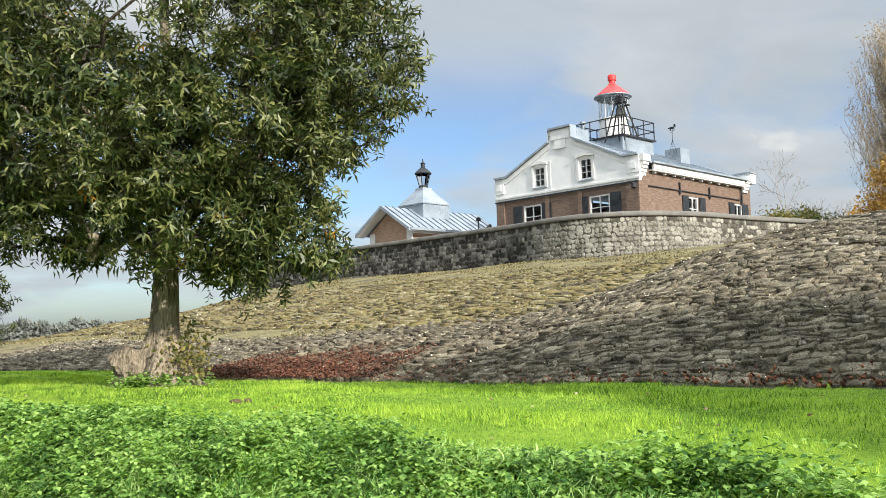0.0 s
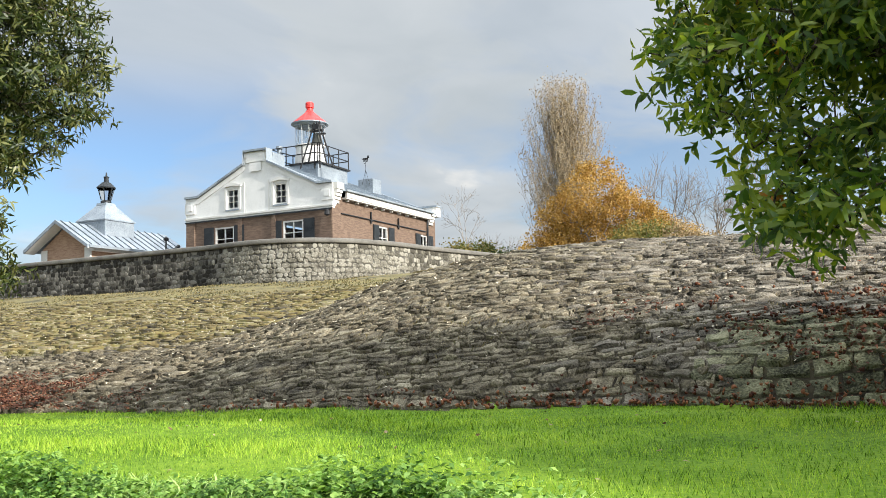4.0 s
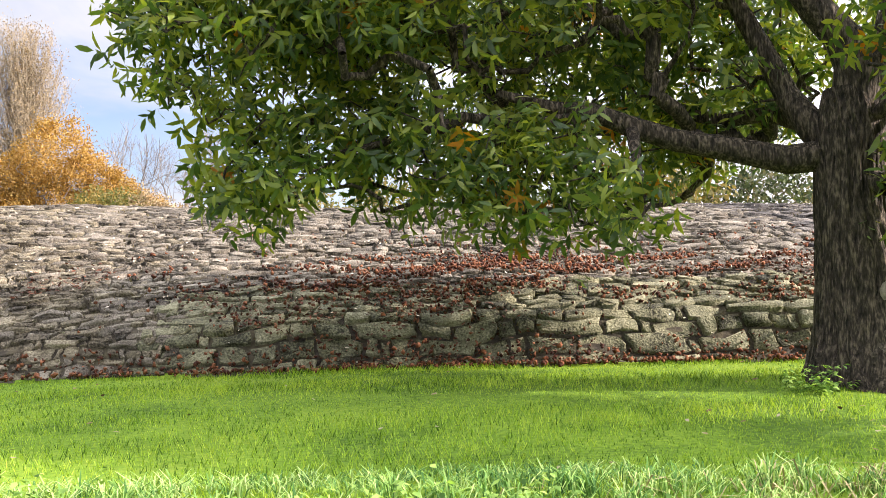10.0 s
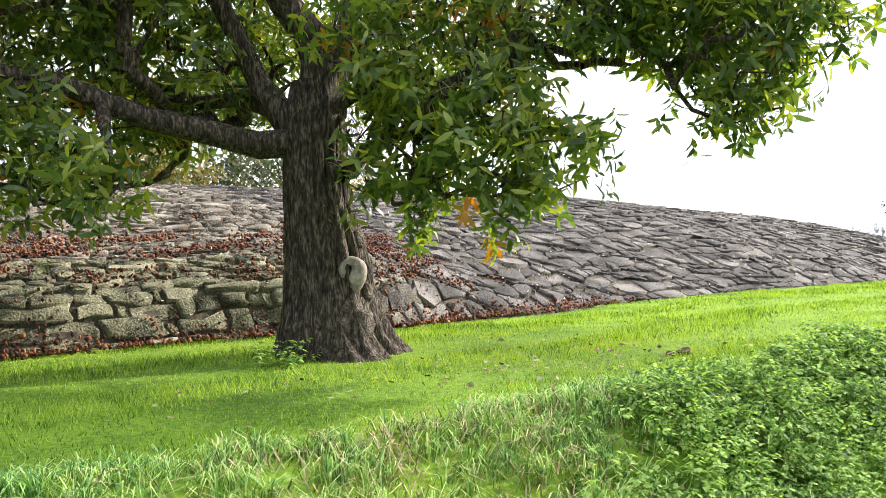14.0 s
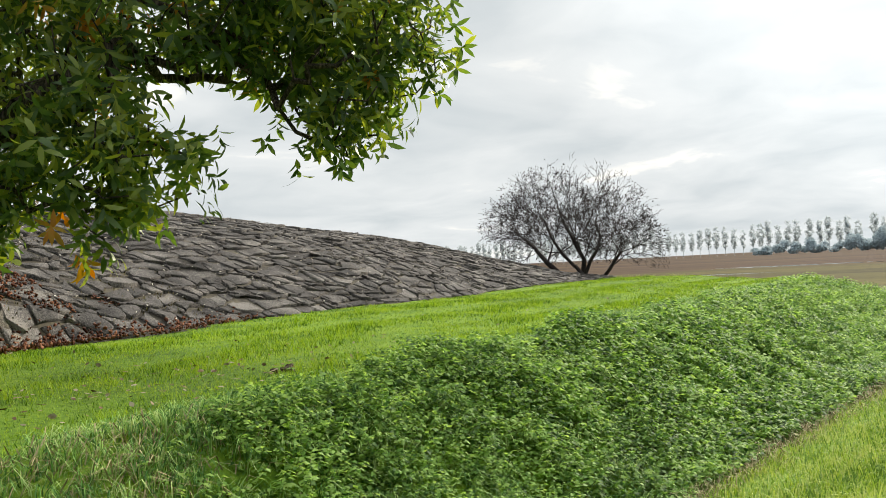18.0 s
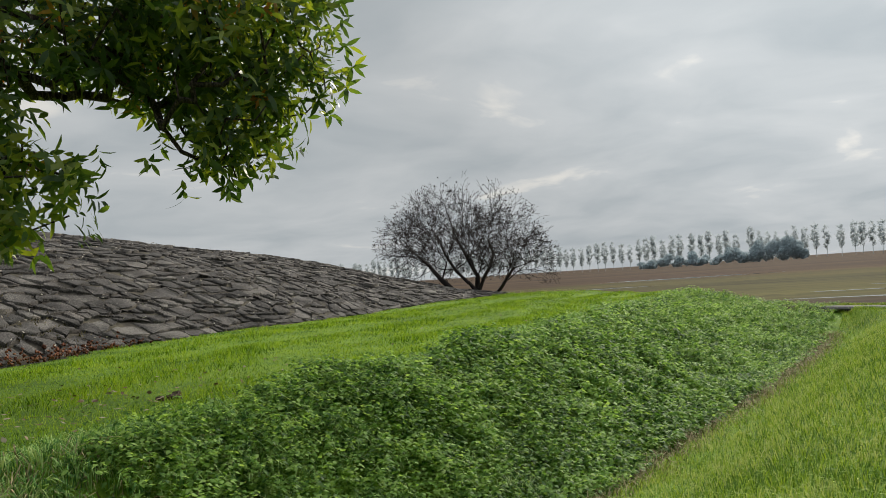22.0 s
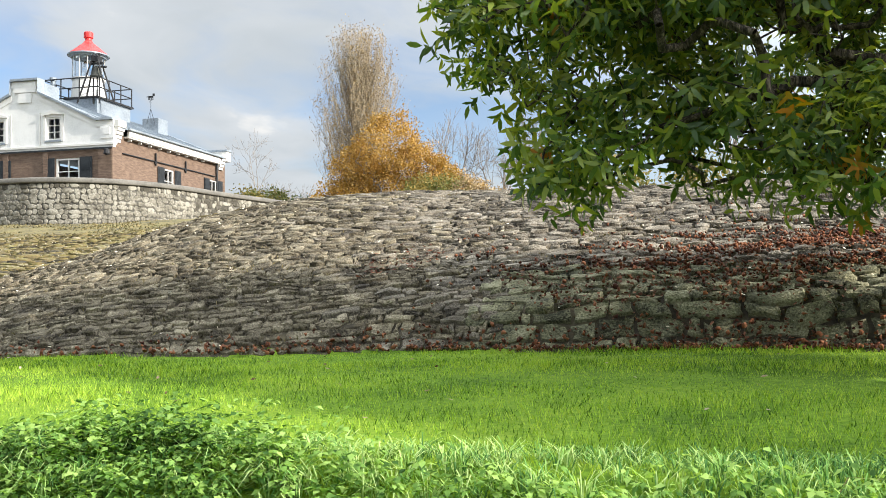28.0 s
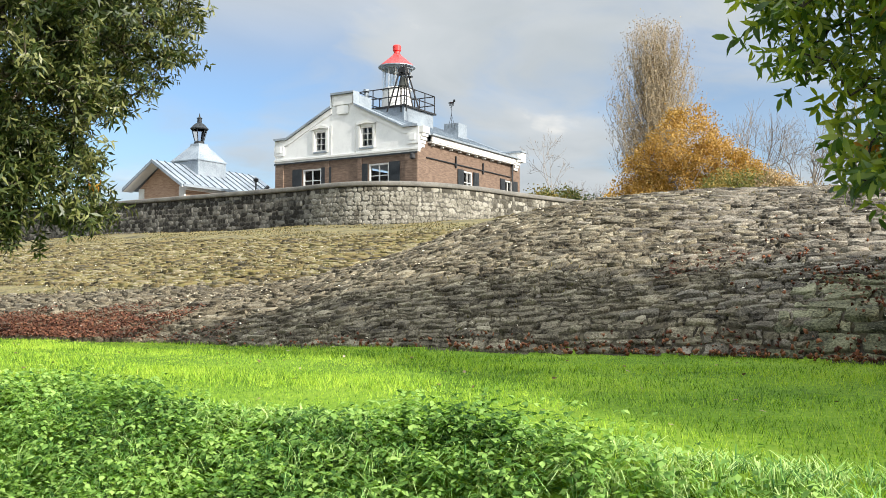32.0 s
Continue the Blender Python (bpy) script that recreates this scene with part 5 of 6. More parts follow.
bm = bmesh.new()
for a, b in zip(cuts, cuts[1:]):
    ta, tb = rake(a + 1e-4), rake(b - 1e-4)
    hole = [h for h in g_open if h[0] <= a + 1e-6 and h[1] >= b - 1e-6]
    if hole:
        strip(bm, a, b, -0.35, 0.02, ZT, ZT, hole[0][2], hole[0][2])
        strip(bm, a, b, -0.35, 0.02, hole[0][3], hole[0][3], ta, tb)
    else:
        strip(bm, a, b, -0.35, 0.02, ZT, ZT, ta, tb)
part("gable", bm, M_WHITE, house, "white rendered gable")
# raised border along the gable's edge
bm = bmesh.new()
for a, b in zip(cuts, cuts[1:]):
    ta, tb = rake(a + 1e-4), rake(b - 1e-4)
    strip(bm, a, b, 0.023, 0.06, ta - 0.34, tb - 0.34, ta - 0.02, tb - 0.02)
part("gable_border", bm, M_WHITE, house)
for s0, s1 in ((-0.14, 0.62), (GW - 0.62, GW + 0.14)):
    bm = bmesh.new()
    fbox(bm, front, s0, s1, 0.023, 0.09, ZT + 0.25, ZS - 0.35)
    fbox(bm, front, s0 + 0.2, s1 - 0.2, 0.09, 0.13, ZT + 0.45, ZT + 0.8)
    part("gable_pier", bm, M_WHITE, house)
bm = bmesh.new()
for a, b, z in ((-0.9, 0.9, 0), (-0.55, 0.55, -0.55)):
    fbox(bm, front, GW / 2 + a * 0.75, GW / 2 + b * 0.75, 0.063, 0.10, ZP - 0.62 + z, ZP - 0.10 + z * 1.02)
part("gable_panel", bm, M_WHITE, house)
# zinc capping on the gable
for a, b in zip(cuts, cuts[1:]):
    bm = bmesh.new()
    ta, tb = rake(a + 1e-4), rake(b - 1e-4)
    strip(bm, a - 0.001, b + 0.001, -0.42, 0.2, ta + 0.003, tb + 0.003, ta + 0.12, tb + 0.12)
    part("gable_capping", bm, M_ZINC, house)
bm = bmesh.new()
box(bm, GW / 2 - 0.86, GW / 2 + 0.86, -1.6, -0.425, ZR - 0.7, ZP - 0.05)
part("gable_buttress", bm, M_ZINC, house)
for s in (3.43, 6.85):
    window(front, s, 9.72, 0.84, 1.23, 2, 3, -0.04, house)
    bm = bmesh.new()
    for k in (-1, 1):
        fbox(bm, front, s + k * 0.53 - 0.07, s + k * 0.53 + 0.07, 0.023, 0.08, 9.66, 11.02)
    strip(bm, s - 0.66, s, 0.023, 0.13, 11.03, 11.12, 11.12, 11.32)
    strip(bm, s, s + 0.66, 0.023, 0.13, 11.12, 11.03, 11.32, 11.12)
    part("window_surround", bm, M_TRIM, house)
# tall mouldings on the gable
for s in (4.25, 6.02):
    bm = bmesh.new()
    fbox(bm, front, s - 0.04, s + 0.04, 0.023, 0.05, ZT + 0.02, 11.2)
    part("moulding", bm, M_TRIM, house)
# white string course, stepped
bm = bmesh.new()
fbox(bm, front, -0.1, GW + 0.1, -0.2, 0.06, ZB + 0.004, ZB + 0.12)
fbox(bm, front, -0.14, GW + 0.14, -0.2, 0.12, ZB + 0.12, ZT)
part("string_course", bm, M_TRIM, house)
bm = bmesh.new()
fbox(bm, front, -0.1, GW + 0.1, 0.093, 0.13, ZB - 0.09, ZB - 0.004)
part("dark_band", bm, M_SHUT, house)
# corbels at both ends of the side eaves
for y0 in (0.35, GL - 0.75):
    bm = bmesh.new()
    for k in range(4):
        fbox(bm, side, y0 - 0.3, y0 + 0.3, 0.0, 0.1 + 0.08 * k, ZB + 0.3 + 0.19 * k, ZB + 0.49 + 0.19 * k)
    fbox(bm, side, y0 - 0.35, y0 + 0.36, 0.0, 0.4, ZB + 1.06, ZS + (0.0 if y0 < 1 else -0.1))
    part("corbel", bm, M_TRIM, house)
# side fascia, gutter, brackets
bm = bmesh.new()
fbox(bm, side, 1.1, GL - 1.2, 0.003, 0.30, ZB + 0.62, ZB + 0.70)
fbox(bm, side, 1.1, GL - 1.2, 0.22, 0.34, ZB + 0.70, ZB + 1.02)
part("fascia", bm, M_TRIM, house)
bm = bmesh.new()
fbox(bm, side, 0.9, GL - 1.0, 0.30, 0.48, ZB + 1.02, ZB + 1.12)
part("gutter", bm, M_ZINC, house)
for k in range(9):
    bm = bmesh.new()
    y = 1.5 + k * 1.02
    fbox(bm, side, y - 0.035, y + 0.035, 0.003, 0.2, ZB + 0.5, ZB + 0.61)
    part("bracket", bm, M_TRIM, house)
bm = bmesh.new()
bar(bm, side(GL - 1.35, 0.12, Z0), side(GL - 1.35, 0.12, ZB + 0.6), 0.06, 8)
part("downpipe", bm, M_SHUT, house)
bm = bmesh.new()
bar(bm, side(0.9, 0.06, 8.98), side(GL - 1.5, 0.06, 8.98), 0.035, 6)
part("tie_bar", bm, M_SHUT, house)
for y in (4.2, 7.6):
    bm = bmesh.new()
    fbox(bm, side, y - 0.05, y + 0.05, 0.03, 0.1, 8.75, 9.45)
    fbox(bm, side, y - 0.11, y + 0.11, 0.03, 0.09, 8.85, 9.0)
    part("wall_anchor", bm, M_BLACK, house)
bm = bmesh.new()
lathe(bm, [(0.05, 0), (0.16, 0.08), (0.14, 0.3), (0.06, 0.36)], 10, (0.1, 0.3, 8.72))
bar(bm, (0.1, 0.0, 9.0), (0.1, 0.3, 9.1), 0.02)
part("wall_lamp", bm, M_BLACK, house)
# roof
bm = bmesh.new()
RZ0, RZ1 = ZB + 1.1, 12.6
for a, b, za, zb in ((-0.35, GW / 2, RZ0, RZ1), (GW / 2, GW + 0.35, RZ1, RZ0)):
    hexa(bm, [(a, -GL, za - 0.1), (b, -GL, zb - 0.1), (b, -0.36, zb - 0.1), (a, -0.36, za - 0.1), (a, -GL, za), (b, -GL, zb), (b, -0.36, zb), (a, -0.36, za)])
part("roof", bm, M_ZINC, house, "grey zinc roof")
for k in range(15):
    bm = bmesh.new()
    y = -0.9 - k * 0.72
    hexa(bm, [(-0.34, y - 0.02, RZ0), (GW / 2, y - 0.02, RZ1), (GW / 2, y + 0.02, RZ1), (-0.34, y + 0.02, RZ0), (-0.34, y - 0.02, RZ0 + 0.06), (GW / 2, y - 0.02, RZ1 + 0.06), (GW / 2, y + 0.02, RZ1 + 0.06), (-0.34, y + 0.02, RZ0 + 0.06)])
    part("roof_seam", bm, M_ZINC, house)
bm = bmesh.new()
box(bm, 2.4, 3.5, -9.8, -8.7, 10.7, 12.45)
part("roof_vent", bm, M_ZINC, house)
bm = bmesh.new()
box(bm, -0.4, 0.9, -GL - 0.1, -GL + 0.55, ZB + 0.9, ZS + 0.12)
part("rear_pier", bm, M_TRIM, house)
bm = bmesh.new()
box(bm, -0.46, 0.96, -GL - 0.16, -GL + 0.62, ZS + 0.124, ZS + 0.24)
part("rear_pier_cap", bm, M_ZINC, house)
# platform under the lantern
LX, LY, LZ = GW / 2 - 0.1, -5.4, 12.85
bm = bmesh.new()
box(bm, LX - 1.7, LX + 1.7, LY - 1.7, LY + 1.7, 10.6, LZ - 0.1)
part("platform_base", bm, M_ZINC, house)
bm = bmesh.new()
box(bm, LX - 1.85, LX + 1.85, LY - 1.85, LY + 1.85, LZ - 0.096, LZ)
part("platform_deck", bm, M_BLACK, house)
corner = [(LX - 1.76, LY - 1.76), (LX + 1.76, LY - 1.76), (LX + 1.76, LY + 1.76), (LX - 1.76, LY + 1.76)]
for k in range(4):
    a, b = Vector((*corner[k], LZ)), Vector((*corner[(k + 1) % 4], LZ))
    for h in (0.55, 1.12):
        bm = bmesh.new()
        bar(bm, a + Vector((0, 0, h)), b + Vector((0, 0, h)), 0.035, 6)
        part("rail", bm, M_BLACK, house)
    for f in (0, 0.33, 0.67):
        bm = bmesh.new()
        p = a.lerp(b, f)
        bar(bm, p, p + Vector((0, 0, 1.12)), 0.035, 6)
        part("rail_post", bm, M_BLACK, house)

# lantern on the roof
lantern = new("lantern_room", None)
lantern.parent = house
lantern.location = (LX, LY, LZ)
lantern.scale = (1.03, 1.03, 1.08)
bm = bmesh.new()
lathe(bm, [(1.02, 0), (1.02, 0.06), (0.97, 0.12), (0.86, 1.22), (0.93, 1.26), (0.93, 1.34)], 20)
part("lantern_base", bm, M_TRIM, lantern, "white painted drum")
for k in range(12):
    a0, a1 = 2 * math.pi * k / 12, 2 * math.pi * (k + 1) / 12
    bm = bmesh.new()
    bar(bm, (0.87 * math.cos(a0), 0.87 * math.sin(a0), 1.34), (0.87 * math.cos(a0), 0.87 * math.sin(a0), 2.5), 0.018, 4)
    part("glazing_bar", bm, M_TRIM, lantern)
    bm = bmesh.new()
    p = [(0.86 * math.cos(a), 0.86 * math.sin(a)) for a in (a0, a1)]
    q = [(0.85 * math.cos(a), 0.85 * math.sin(a)) for a in (a0, a1)]
    hexa(bm, [(*p[0], 1.34), (*p[1], 1.34), (*q[1], 1.34), (*q[0], 1.34), (*p[0], 2.5), (*p[1], 2.5), (*q[1], 2.5), (*q[0], 2.5)])
    part("pane", bm, M_GLASS, lantern)
bm = bmesh.new()
lathe(bm, [(0.98, 2.5), (1.0, 2.56), (1.16, 2.62), (1.16, 2.68), (1.08, 2.7)], 24)
part("eaves_ring", bm, M_ZINC, lantern)
bm = bmesh.new()
lathe(bm, [(1.1, 2.7), (1.02, 2.78), (0.62, 3.1), (0.3, 3.36), (0.2, 3.5), (0.19, 3.62), (0.26, 3.66), (0.26, 3.94), (0.2, 4.0), (0.02, 4.02)], 24)
part("lantern_cap", bm, M_RED, lantern, "red conical cap")
bm = bmesh.new()
lathe(bm, [(0.2, 1.34), (0.3, 1.5), (0.34, 1.9), (0.28, 2.25), (0.1, 2.4)], 12)
part("lens", bm, M_GLASS, lantern)
# bell in its iron frame, before the lantern
bell_frame = new("bell_frame", None)
bell_frame.parent = house
bell_frame.location = (LX - 1.7, LY + 1.75, LZ - 0.45)
bell_frame.scale = (0.88, 0.88, 0.93)
for x0, y0 in ((-1.1, -0.35), (1.1, -0.35), (-1.1, 0.45), (1.1, 0.45)):
    bm = bmesh.new()
    bar(bm, (x0 * 1.0, y0, 0.0), (x0 * 0.12, y0 * 0.3, 3.0), 0.055, 6)
    part("leg", bm, M_BLACK, bell_frame)
for x0 in (-0.22, 0.22):
    bm = bmesh.new()
    bar(bm, (x0, 0, 0), (x0, 0, 1.6), 0.05, 6)
    part("post", bm, M_BLACK, bell_frame)
bm = bmesh.new()
lathe(bm, [(0.42, 0), (0.40, 0.05), (0.30, 0.25), (0.24, 0.5), (0.2, 0.62), (0.08, 0.7)], 18, (0, 0, 1.65))
part("bell", bm, M_BELL, bell_frame, "dark bronze bell", True)
bm = bmesh.new()
box(bm, -0.5, 0.5, -0.08, 0.08, 2.42, 2.54)
box(bm, -0.7, -0.1, -0.1, 0.1, 2.2, 2.3)
part("yoke", bm, M_BLACK, bell_frame)
bm = bmesh.new()
box(bm, -0.28, 0.28, -0.2, 0.2, 2.6, 2.9)
for x0 in (-0.22, 0, 0.22):
    lathe(bm, [(0.06, 0), (0.08, 0.1), (0.03, 0.2)], 8, (x0, 0, 2.94))
part("striker", bm, M_BLACK, bell_frame)
# flue on the platform
bm = bmesh.new()
lathe(bm, [(0.14, 0), (0.14, 1.1), (0.2, 1.12), (0.2, 1.3), (0.05, 1.34)], 12, (LX + 1.3, LY + 1.5, LZ))
part("flue", bm, M_ZINC, house)
# weather vane on the roof
vane = new("weather_vane", None)
vane.parent = house
vane.location = (2.5, -8.0, 12.15)
vane.scale = (0.62, 0.62, 0.62)
for k in range(3):
    bm = bmesh.new()
    a = 2.1 * k
    bar(bm, (0.45 * math.cos(a), 0.45 * math.sin(a), -0.3), (0, 0, 1.2), 0.02, 5)
    part("stay", bm, M_SHUT, vane)
bm = bmesh.new()
bar(bm, (0, 0, 1.0), (0, 0, 2.35), 0.025, 5)
bar(bm, (-0.5, 0.5, 2.0), (0.5, -0.5, 2.0), 0.02, 5)
part("spindle", bm, M_SHUT, vane)
bm = bmesh.new()
box(bm, -0.28, 0.28, -0.02, 0.02, 2.3, 2.5)
box(bm, -0.42, -0.2, -0.02, 0.02, 2.46, 2.72)
for x0 in (-0.24, -0.1, 0.14, 0.24):
    box(bm, x0 - 0.025, x0 + 0.025, -0.02, 0.02, 2.1, 2.304)
box(bm, 0.28, 0.46, -0.02, 0.02, 2.38, 2.46)
part("pointer", bm, M_BLACK, vane, "animal-shaped pointer")

M_BRICKL = shader("annex_brick", [(0.24, 0.15, 0.10), (0.36, 0.235, 0.16), (0.44, 0.30, 0.21)], 2.5, 0.9, 0.4, 14, stretch=(1, 1, 5))
M_SEAM = shader("dark_zinc", [(0.09, 0.105, 0.12), (0.15, 0.17, 0.19)], 1.0, 0.5, 0.1, 12, metal=0.35)
# ---- the annex ----
AXX, AYY = -2.0, 57.9
annex = thing("annex_building", hpose(AXX, AYY, 0, -0.70, 0.714), "small brick annex with zinc roof and lantern cupola", "house")
AW, AL, AE, AR = 4.8, 8.6, 8.1, 9.75
bm = bmesh.new()
box(bm, 0.3, AW - 0.3, -AL, -0.35, 6.2, AE)
for a, b, za, zb in ((0.3, AW / 2, AE, AR - 0.25), (AW / 2, AW - 0.3, AR - 0.25, AE)):
    strip(bm, a, b, -0.7, -0.35, AE - 0.01, AE - 0.01, za, zb)
part("wall", bm, M_BRICKL, annex)
for s0 in (0.26, AW - 0.26 - 0.5):
    bm = bmesh.new()
    box(bm, s0, s0 + 0.5, -0.4, -0.3, 6.2, AE - 0.05)
    part("quoin", bm, M_TRIM, annex)
bm = bmesh.new()
for a, b, za, zb in ((-0.35, AW / 2, AE - 0.05, AR), (AW / 2, AW + 0.35, AR, AE - 0.05)):
    hexa(bm, [(a, -AL - 0.4, za - 0.12), (b, -AL - 0.4, zb - 0.12), (b, 0.45, zb - 0.12), (a, 0.45, za - 0.12), (a, -AL - 0.4, za), (b, -AL - 0.4, zb), (b, 0.45, zb), (a, 0.45, za)])
part("roof", bm, M_ZINC, annex, "standing-seam zinc roof")
for k in range(14):
    bm = bmesh.new()
    y = 0.1 - k * 0.64
    hexa(bm, [(-0.3, y - 0.025, AE - 0.04), (AW / 2, y - 0.025, AR + 0.003), (AW / 2, y + 0.025, AR + 0.003), (-0.3, y + 0.025, AE - 0.04), (-0.3, y - 0.025, AE + 0.05), (AW / 2, y - 0.025, AR + 0.07), (AW / 2, y + 0.025, AR + 0.07), (-0.3, y + 0.025, AE + 0.05)])
    part("roof_seam", bm, M_SEAM, annex)
for a, b, za, zb in ((-0.38, AW / 2, AE - 0.09, AR - 0.02), (AW / 2, AW + 0.38, AR - 0.02, AE - 0.09)):
    bm = bmesh.new()
    strip(bm, a, b, 0.453, 0.52, za - 0.16, zb - 0.16, za + 0.06, zb + 0.06)
    part("bargeboard", bm, M_ZINC, annex)
    bm = bmesh.new()
    strip(bm, a, b, -0.3, 0.45, za - 0.16, zb - 0.16, za - 0.1, zb - 0.1)
    part("soffit", bm, M_TRIM, annex, "white boarded soffit")
bm = bmesh.new()
box(bm, -0.5, -0.34, -AL - 0.4, 0.4, AE - 0.2, AE - 0.04)
part("gutter", bm, M_ZINC, annex)
bm = bmesh.new()
box(bm, 0.0, 0.28, -AL, -0.3, AE - 0.32, AE - 0.12)
part("eaves_board", bm, M_TRIM, annex)
CX, CY = AW / 2, -3.5
bm = bmesh.new()
box(bm, CX - 1.25, CX + 1.25, CY - 1.25, CY + 1.25, AR - 0.9, AR + 0.25)
part("cupola_base", bm, M_ZINC, annex)
bm = bmesh.new()
q4 = math.pi / 4
lathe(bm, [(1.85, 0.0), (1.85, 0.08), (1.78, 0.12), (0.62, 1.12), (0.56, 1.3), (0.1, 1.33)], 4, (CX, CY, AR + 0.254), q4)
part("cupola_roof", bm, M_ZINC, annex)
cup = new("roof_lantern", None)
cup.parent = annex
cup.location = (CX, CY, AR + 1.55)
bm = bmesh.new()
lathe(bm, [(0.32, 0), (0.34, 0.08), (0.34, 0.16), (0.28, 0.2)], 8)
part("lantern_foot", bm, M_SHUT, cup)
for k in range(6):
    a0 = math.pi * k / 3
    bm = bmesh.new()
    bar(bm, (0.3 * math.cos(a0), 0.3 * math.sin(a0), 0.2), (0.52 * math.cos(a0), 0.52 * math.sin(a0), 1.0), 0.035, 4)
    part("lantern_bar", bm, M_SHUT, cup)
bm = bmesh.new()
lathe(bm, [(0.26, 0.2), (0.48, 1.0)], 6)
part("lantern_glass", bm, M_GLASS, cup)
bm = bmesh.new()
lathe(bm, [(0.6, 1.0), (0.62, 1.06), (0.3, 1.38), (0.16, 1.46), (0.15, 1.75), (0.2, 1.78), (0.06, 1.86), (0.03, 2.1)], 12)
part("lantern_hood", bm, M_SHUT, cup)

# old gun or crane boom on the terrace, seen past the house corner
crane = thing("crane_boom", hpose(2.2, 57.6, 6.25, 0.7, 0.714), "dark iron crane with hook and inclined boom on terrace", "crane")
bm = bmesh.new()
box(bm, -0.9, 0.9, -0.4, 0.4, 0, 0.5)
part("base", bm, M_BLACK, crane)
bm = bmesh.new()
bar(bm, (-0.6, 0, 0.4), (1.5, 0, 1.9), 0.13, 6)
part("boom", bm, M_BLACK, crane)
bm = bmesh.new()
bar(bm, (0.3, 0, 0.4), (0.35, 0, 2.1), 0.05, 6)
lathe(bm, [(0.05, 0), (0.16, 0.06), (0.16, 0.2), (0.03, 0.3)], 8, (0.35, 0, 2.1))
part("lamp", bm, M_BLACK, crane)

M_TUFT = shader("moss_tuft", [(0.07, 0.065, 0.025), (0.14, 0.115, 0.045), (0.23, 0.185, 0.09)], 0.5, 0.95, 0, 4, island=0.8)


# ---- far trees across the marsh ----
def far_poplar(seed_pts, leaf_n):
    """A slim poplar with a bare stem and a thin crown, 19 m high."""
    t = thing("poplar_tree", pose(0, 0, 0), "distant slim poplar in a row along the far dike", "tree", "poplar row across the marsh")
    pts = in_blobs([(0, 0, 8.0, 1.7, 2.8), (0, 0, 12.5, 2.5, 3.8), (0, 0, 17.5, 2.0, 3.4)], seed_pts, 0.3)
    pts = pts[np.argsort(pts[:, 2])]
    NN, PP = grow([np.array([0.0, 0, 0]), np.array([0, 0, 5.0]), np.array([0.1, 0, 10.0])], [-1, 0, 1], pts, 1.5)
    R = pipe(NN, PP, 0.05, 2.2)
    e = np.array([(PP[k], k) for k in range(len(NN)) if PP[k] >= 0])
    v, q = tubes(e, NN, np.stack([R[e[:, 0]], R[e[:, 1]]], 1), 3)
    part_np("trunk", mesh_np("trunk", v, [q], M_FAR_HAZED), t)
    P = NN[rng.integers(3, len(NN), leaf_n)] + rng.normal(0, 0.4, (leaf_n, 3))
    part_np("crown", leaf_mesh("crown", P, rng.normal(size=(leaf_n, 3)), rng.normal(size=(leaf_n, 3)), rng.uniform(0.6, 1.1, leaf_n), rng.uniform(0.35, 0.6, leaf_n), M_FAR_HAZED, plain=True), t)
    return t


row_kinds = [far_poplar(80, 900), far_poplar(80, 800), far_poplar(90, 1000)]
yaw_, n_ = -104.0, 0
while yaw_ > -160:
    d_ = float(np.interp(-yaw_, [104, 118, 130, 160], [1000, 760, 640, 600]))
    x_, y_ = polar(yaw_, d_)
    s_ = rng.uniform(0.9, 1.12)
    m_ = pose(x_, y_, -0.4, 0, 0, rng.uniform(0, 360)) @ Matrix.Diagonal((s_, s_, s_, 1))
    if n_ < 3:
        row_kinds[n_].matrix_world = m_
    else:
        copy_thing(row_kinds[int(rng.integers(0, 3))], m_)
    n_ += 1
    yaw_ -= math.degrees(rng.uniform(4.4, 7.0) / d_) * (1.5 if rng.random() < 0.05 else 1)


def grove(base, blobs, label, leaf_n, size, mat=M_GROVE_HAZED):
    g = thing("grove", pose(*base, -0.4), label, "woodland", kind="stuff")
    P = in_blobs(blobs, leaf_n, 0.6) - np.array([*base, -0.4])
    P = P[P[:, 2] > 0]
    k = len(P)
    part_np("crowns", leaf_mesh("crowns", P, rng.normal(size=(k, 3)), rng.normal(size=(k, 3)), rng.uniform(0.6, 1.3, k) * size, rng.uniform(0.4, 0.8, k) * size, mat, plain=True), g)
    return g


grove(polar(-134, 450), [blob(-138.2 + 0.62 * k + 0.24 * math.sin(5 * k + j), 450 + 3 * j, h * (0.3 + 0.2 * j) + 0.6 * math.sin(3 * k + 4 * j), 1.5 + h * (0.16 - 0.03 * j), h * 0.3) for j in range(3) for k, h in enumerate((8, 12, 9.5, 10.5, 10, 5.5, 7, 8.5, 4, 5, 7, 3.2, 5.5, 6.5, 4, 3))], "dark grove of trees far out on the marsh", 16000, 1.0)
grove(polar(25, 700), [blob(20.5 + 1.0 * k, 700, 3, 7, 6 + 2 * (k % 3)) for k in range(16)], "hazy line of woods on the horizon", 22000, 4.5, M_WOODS)

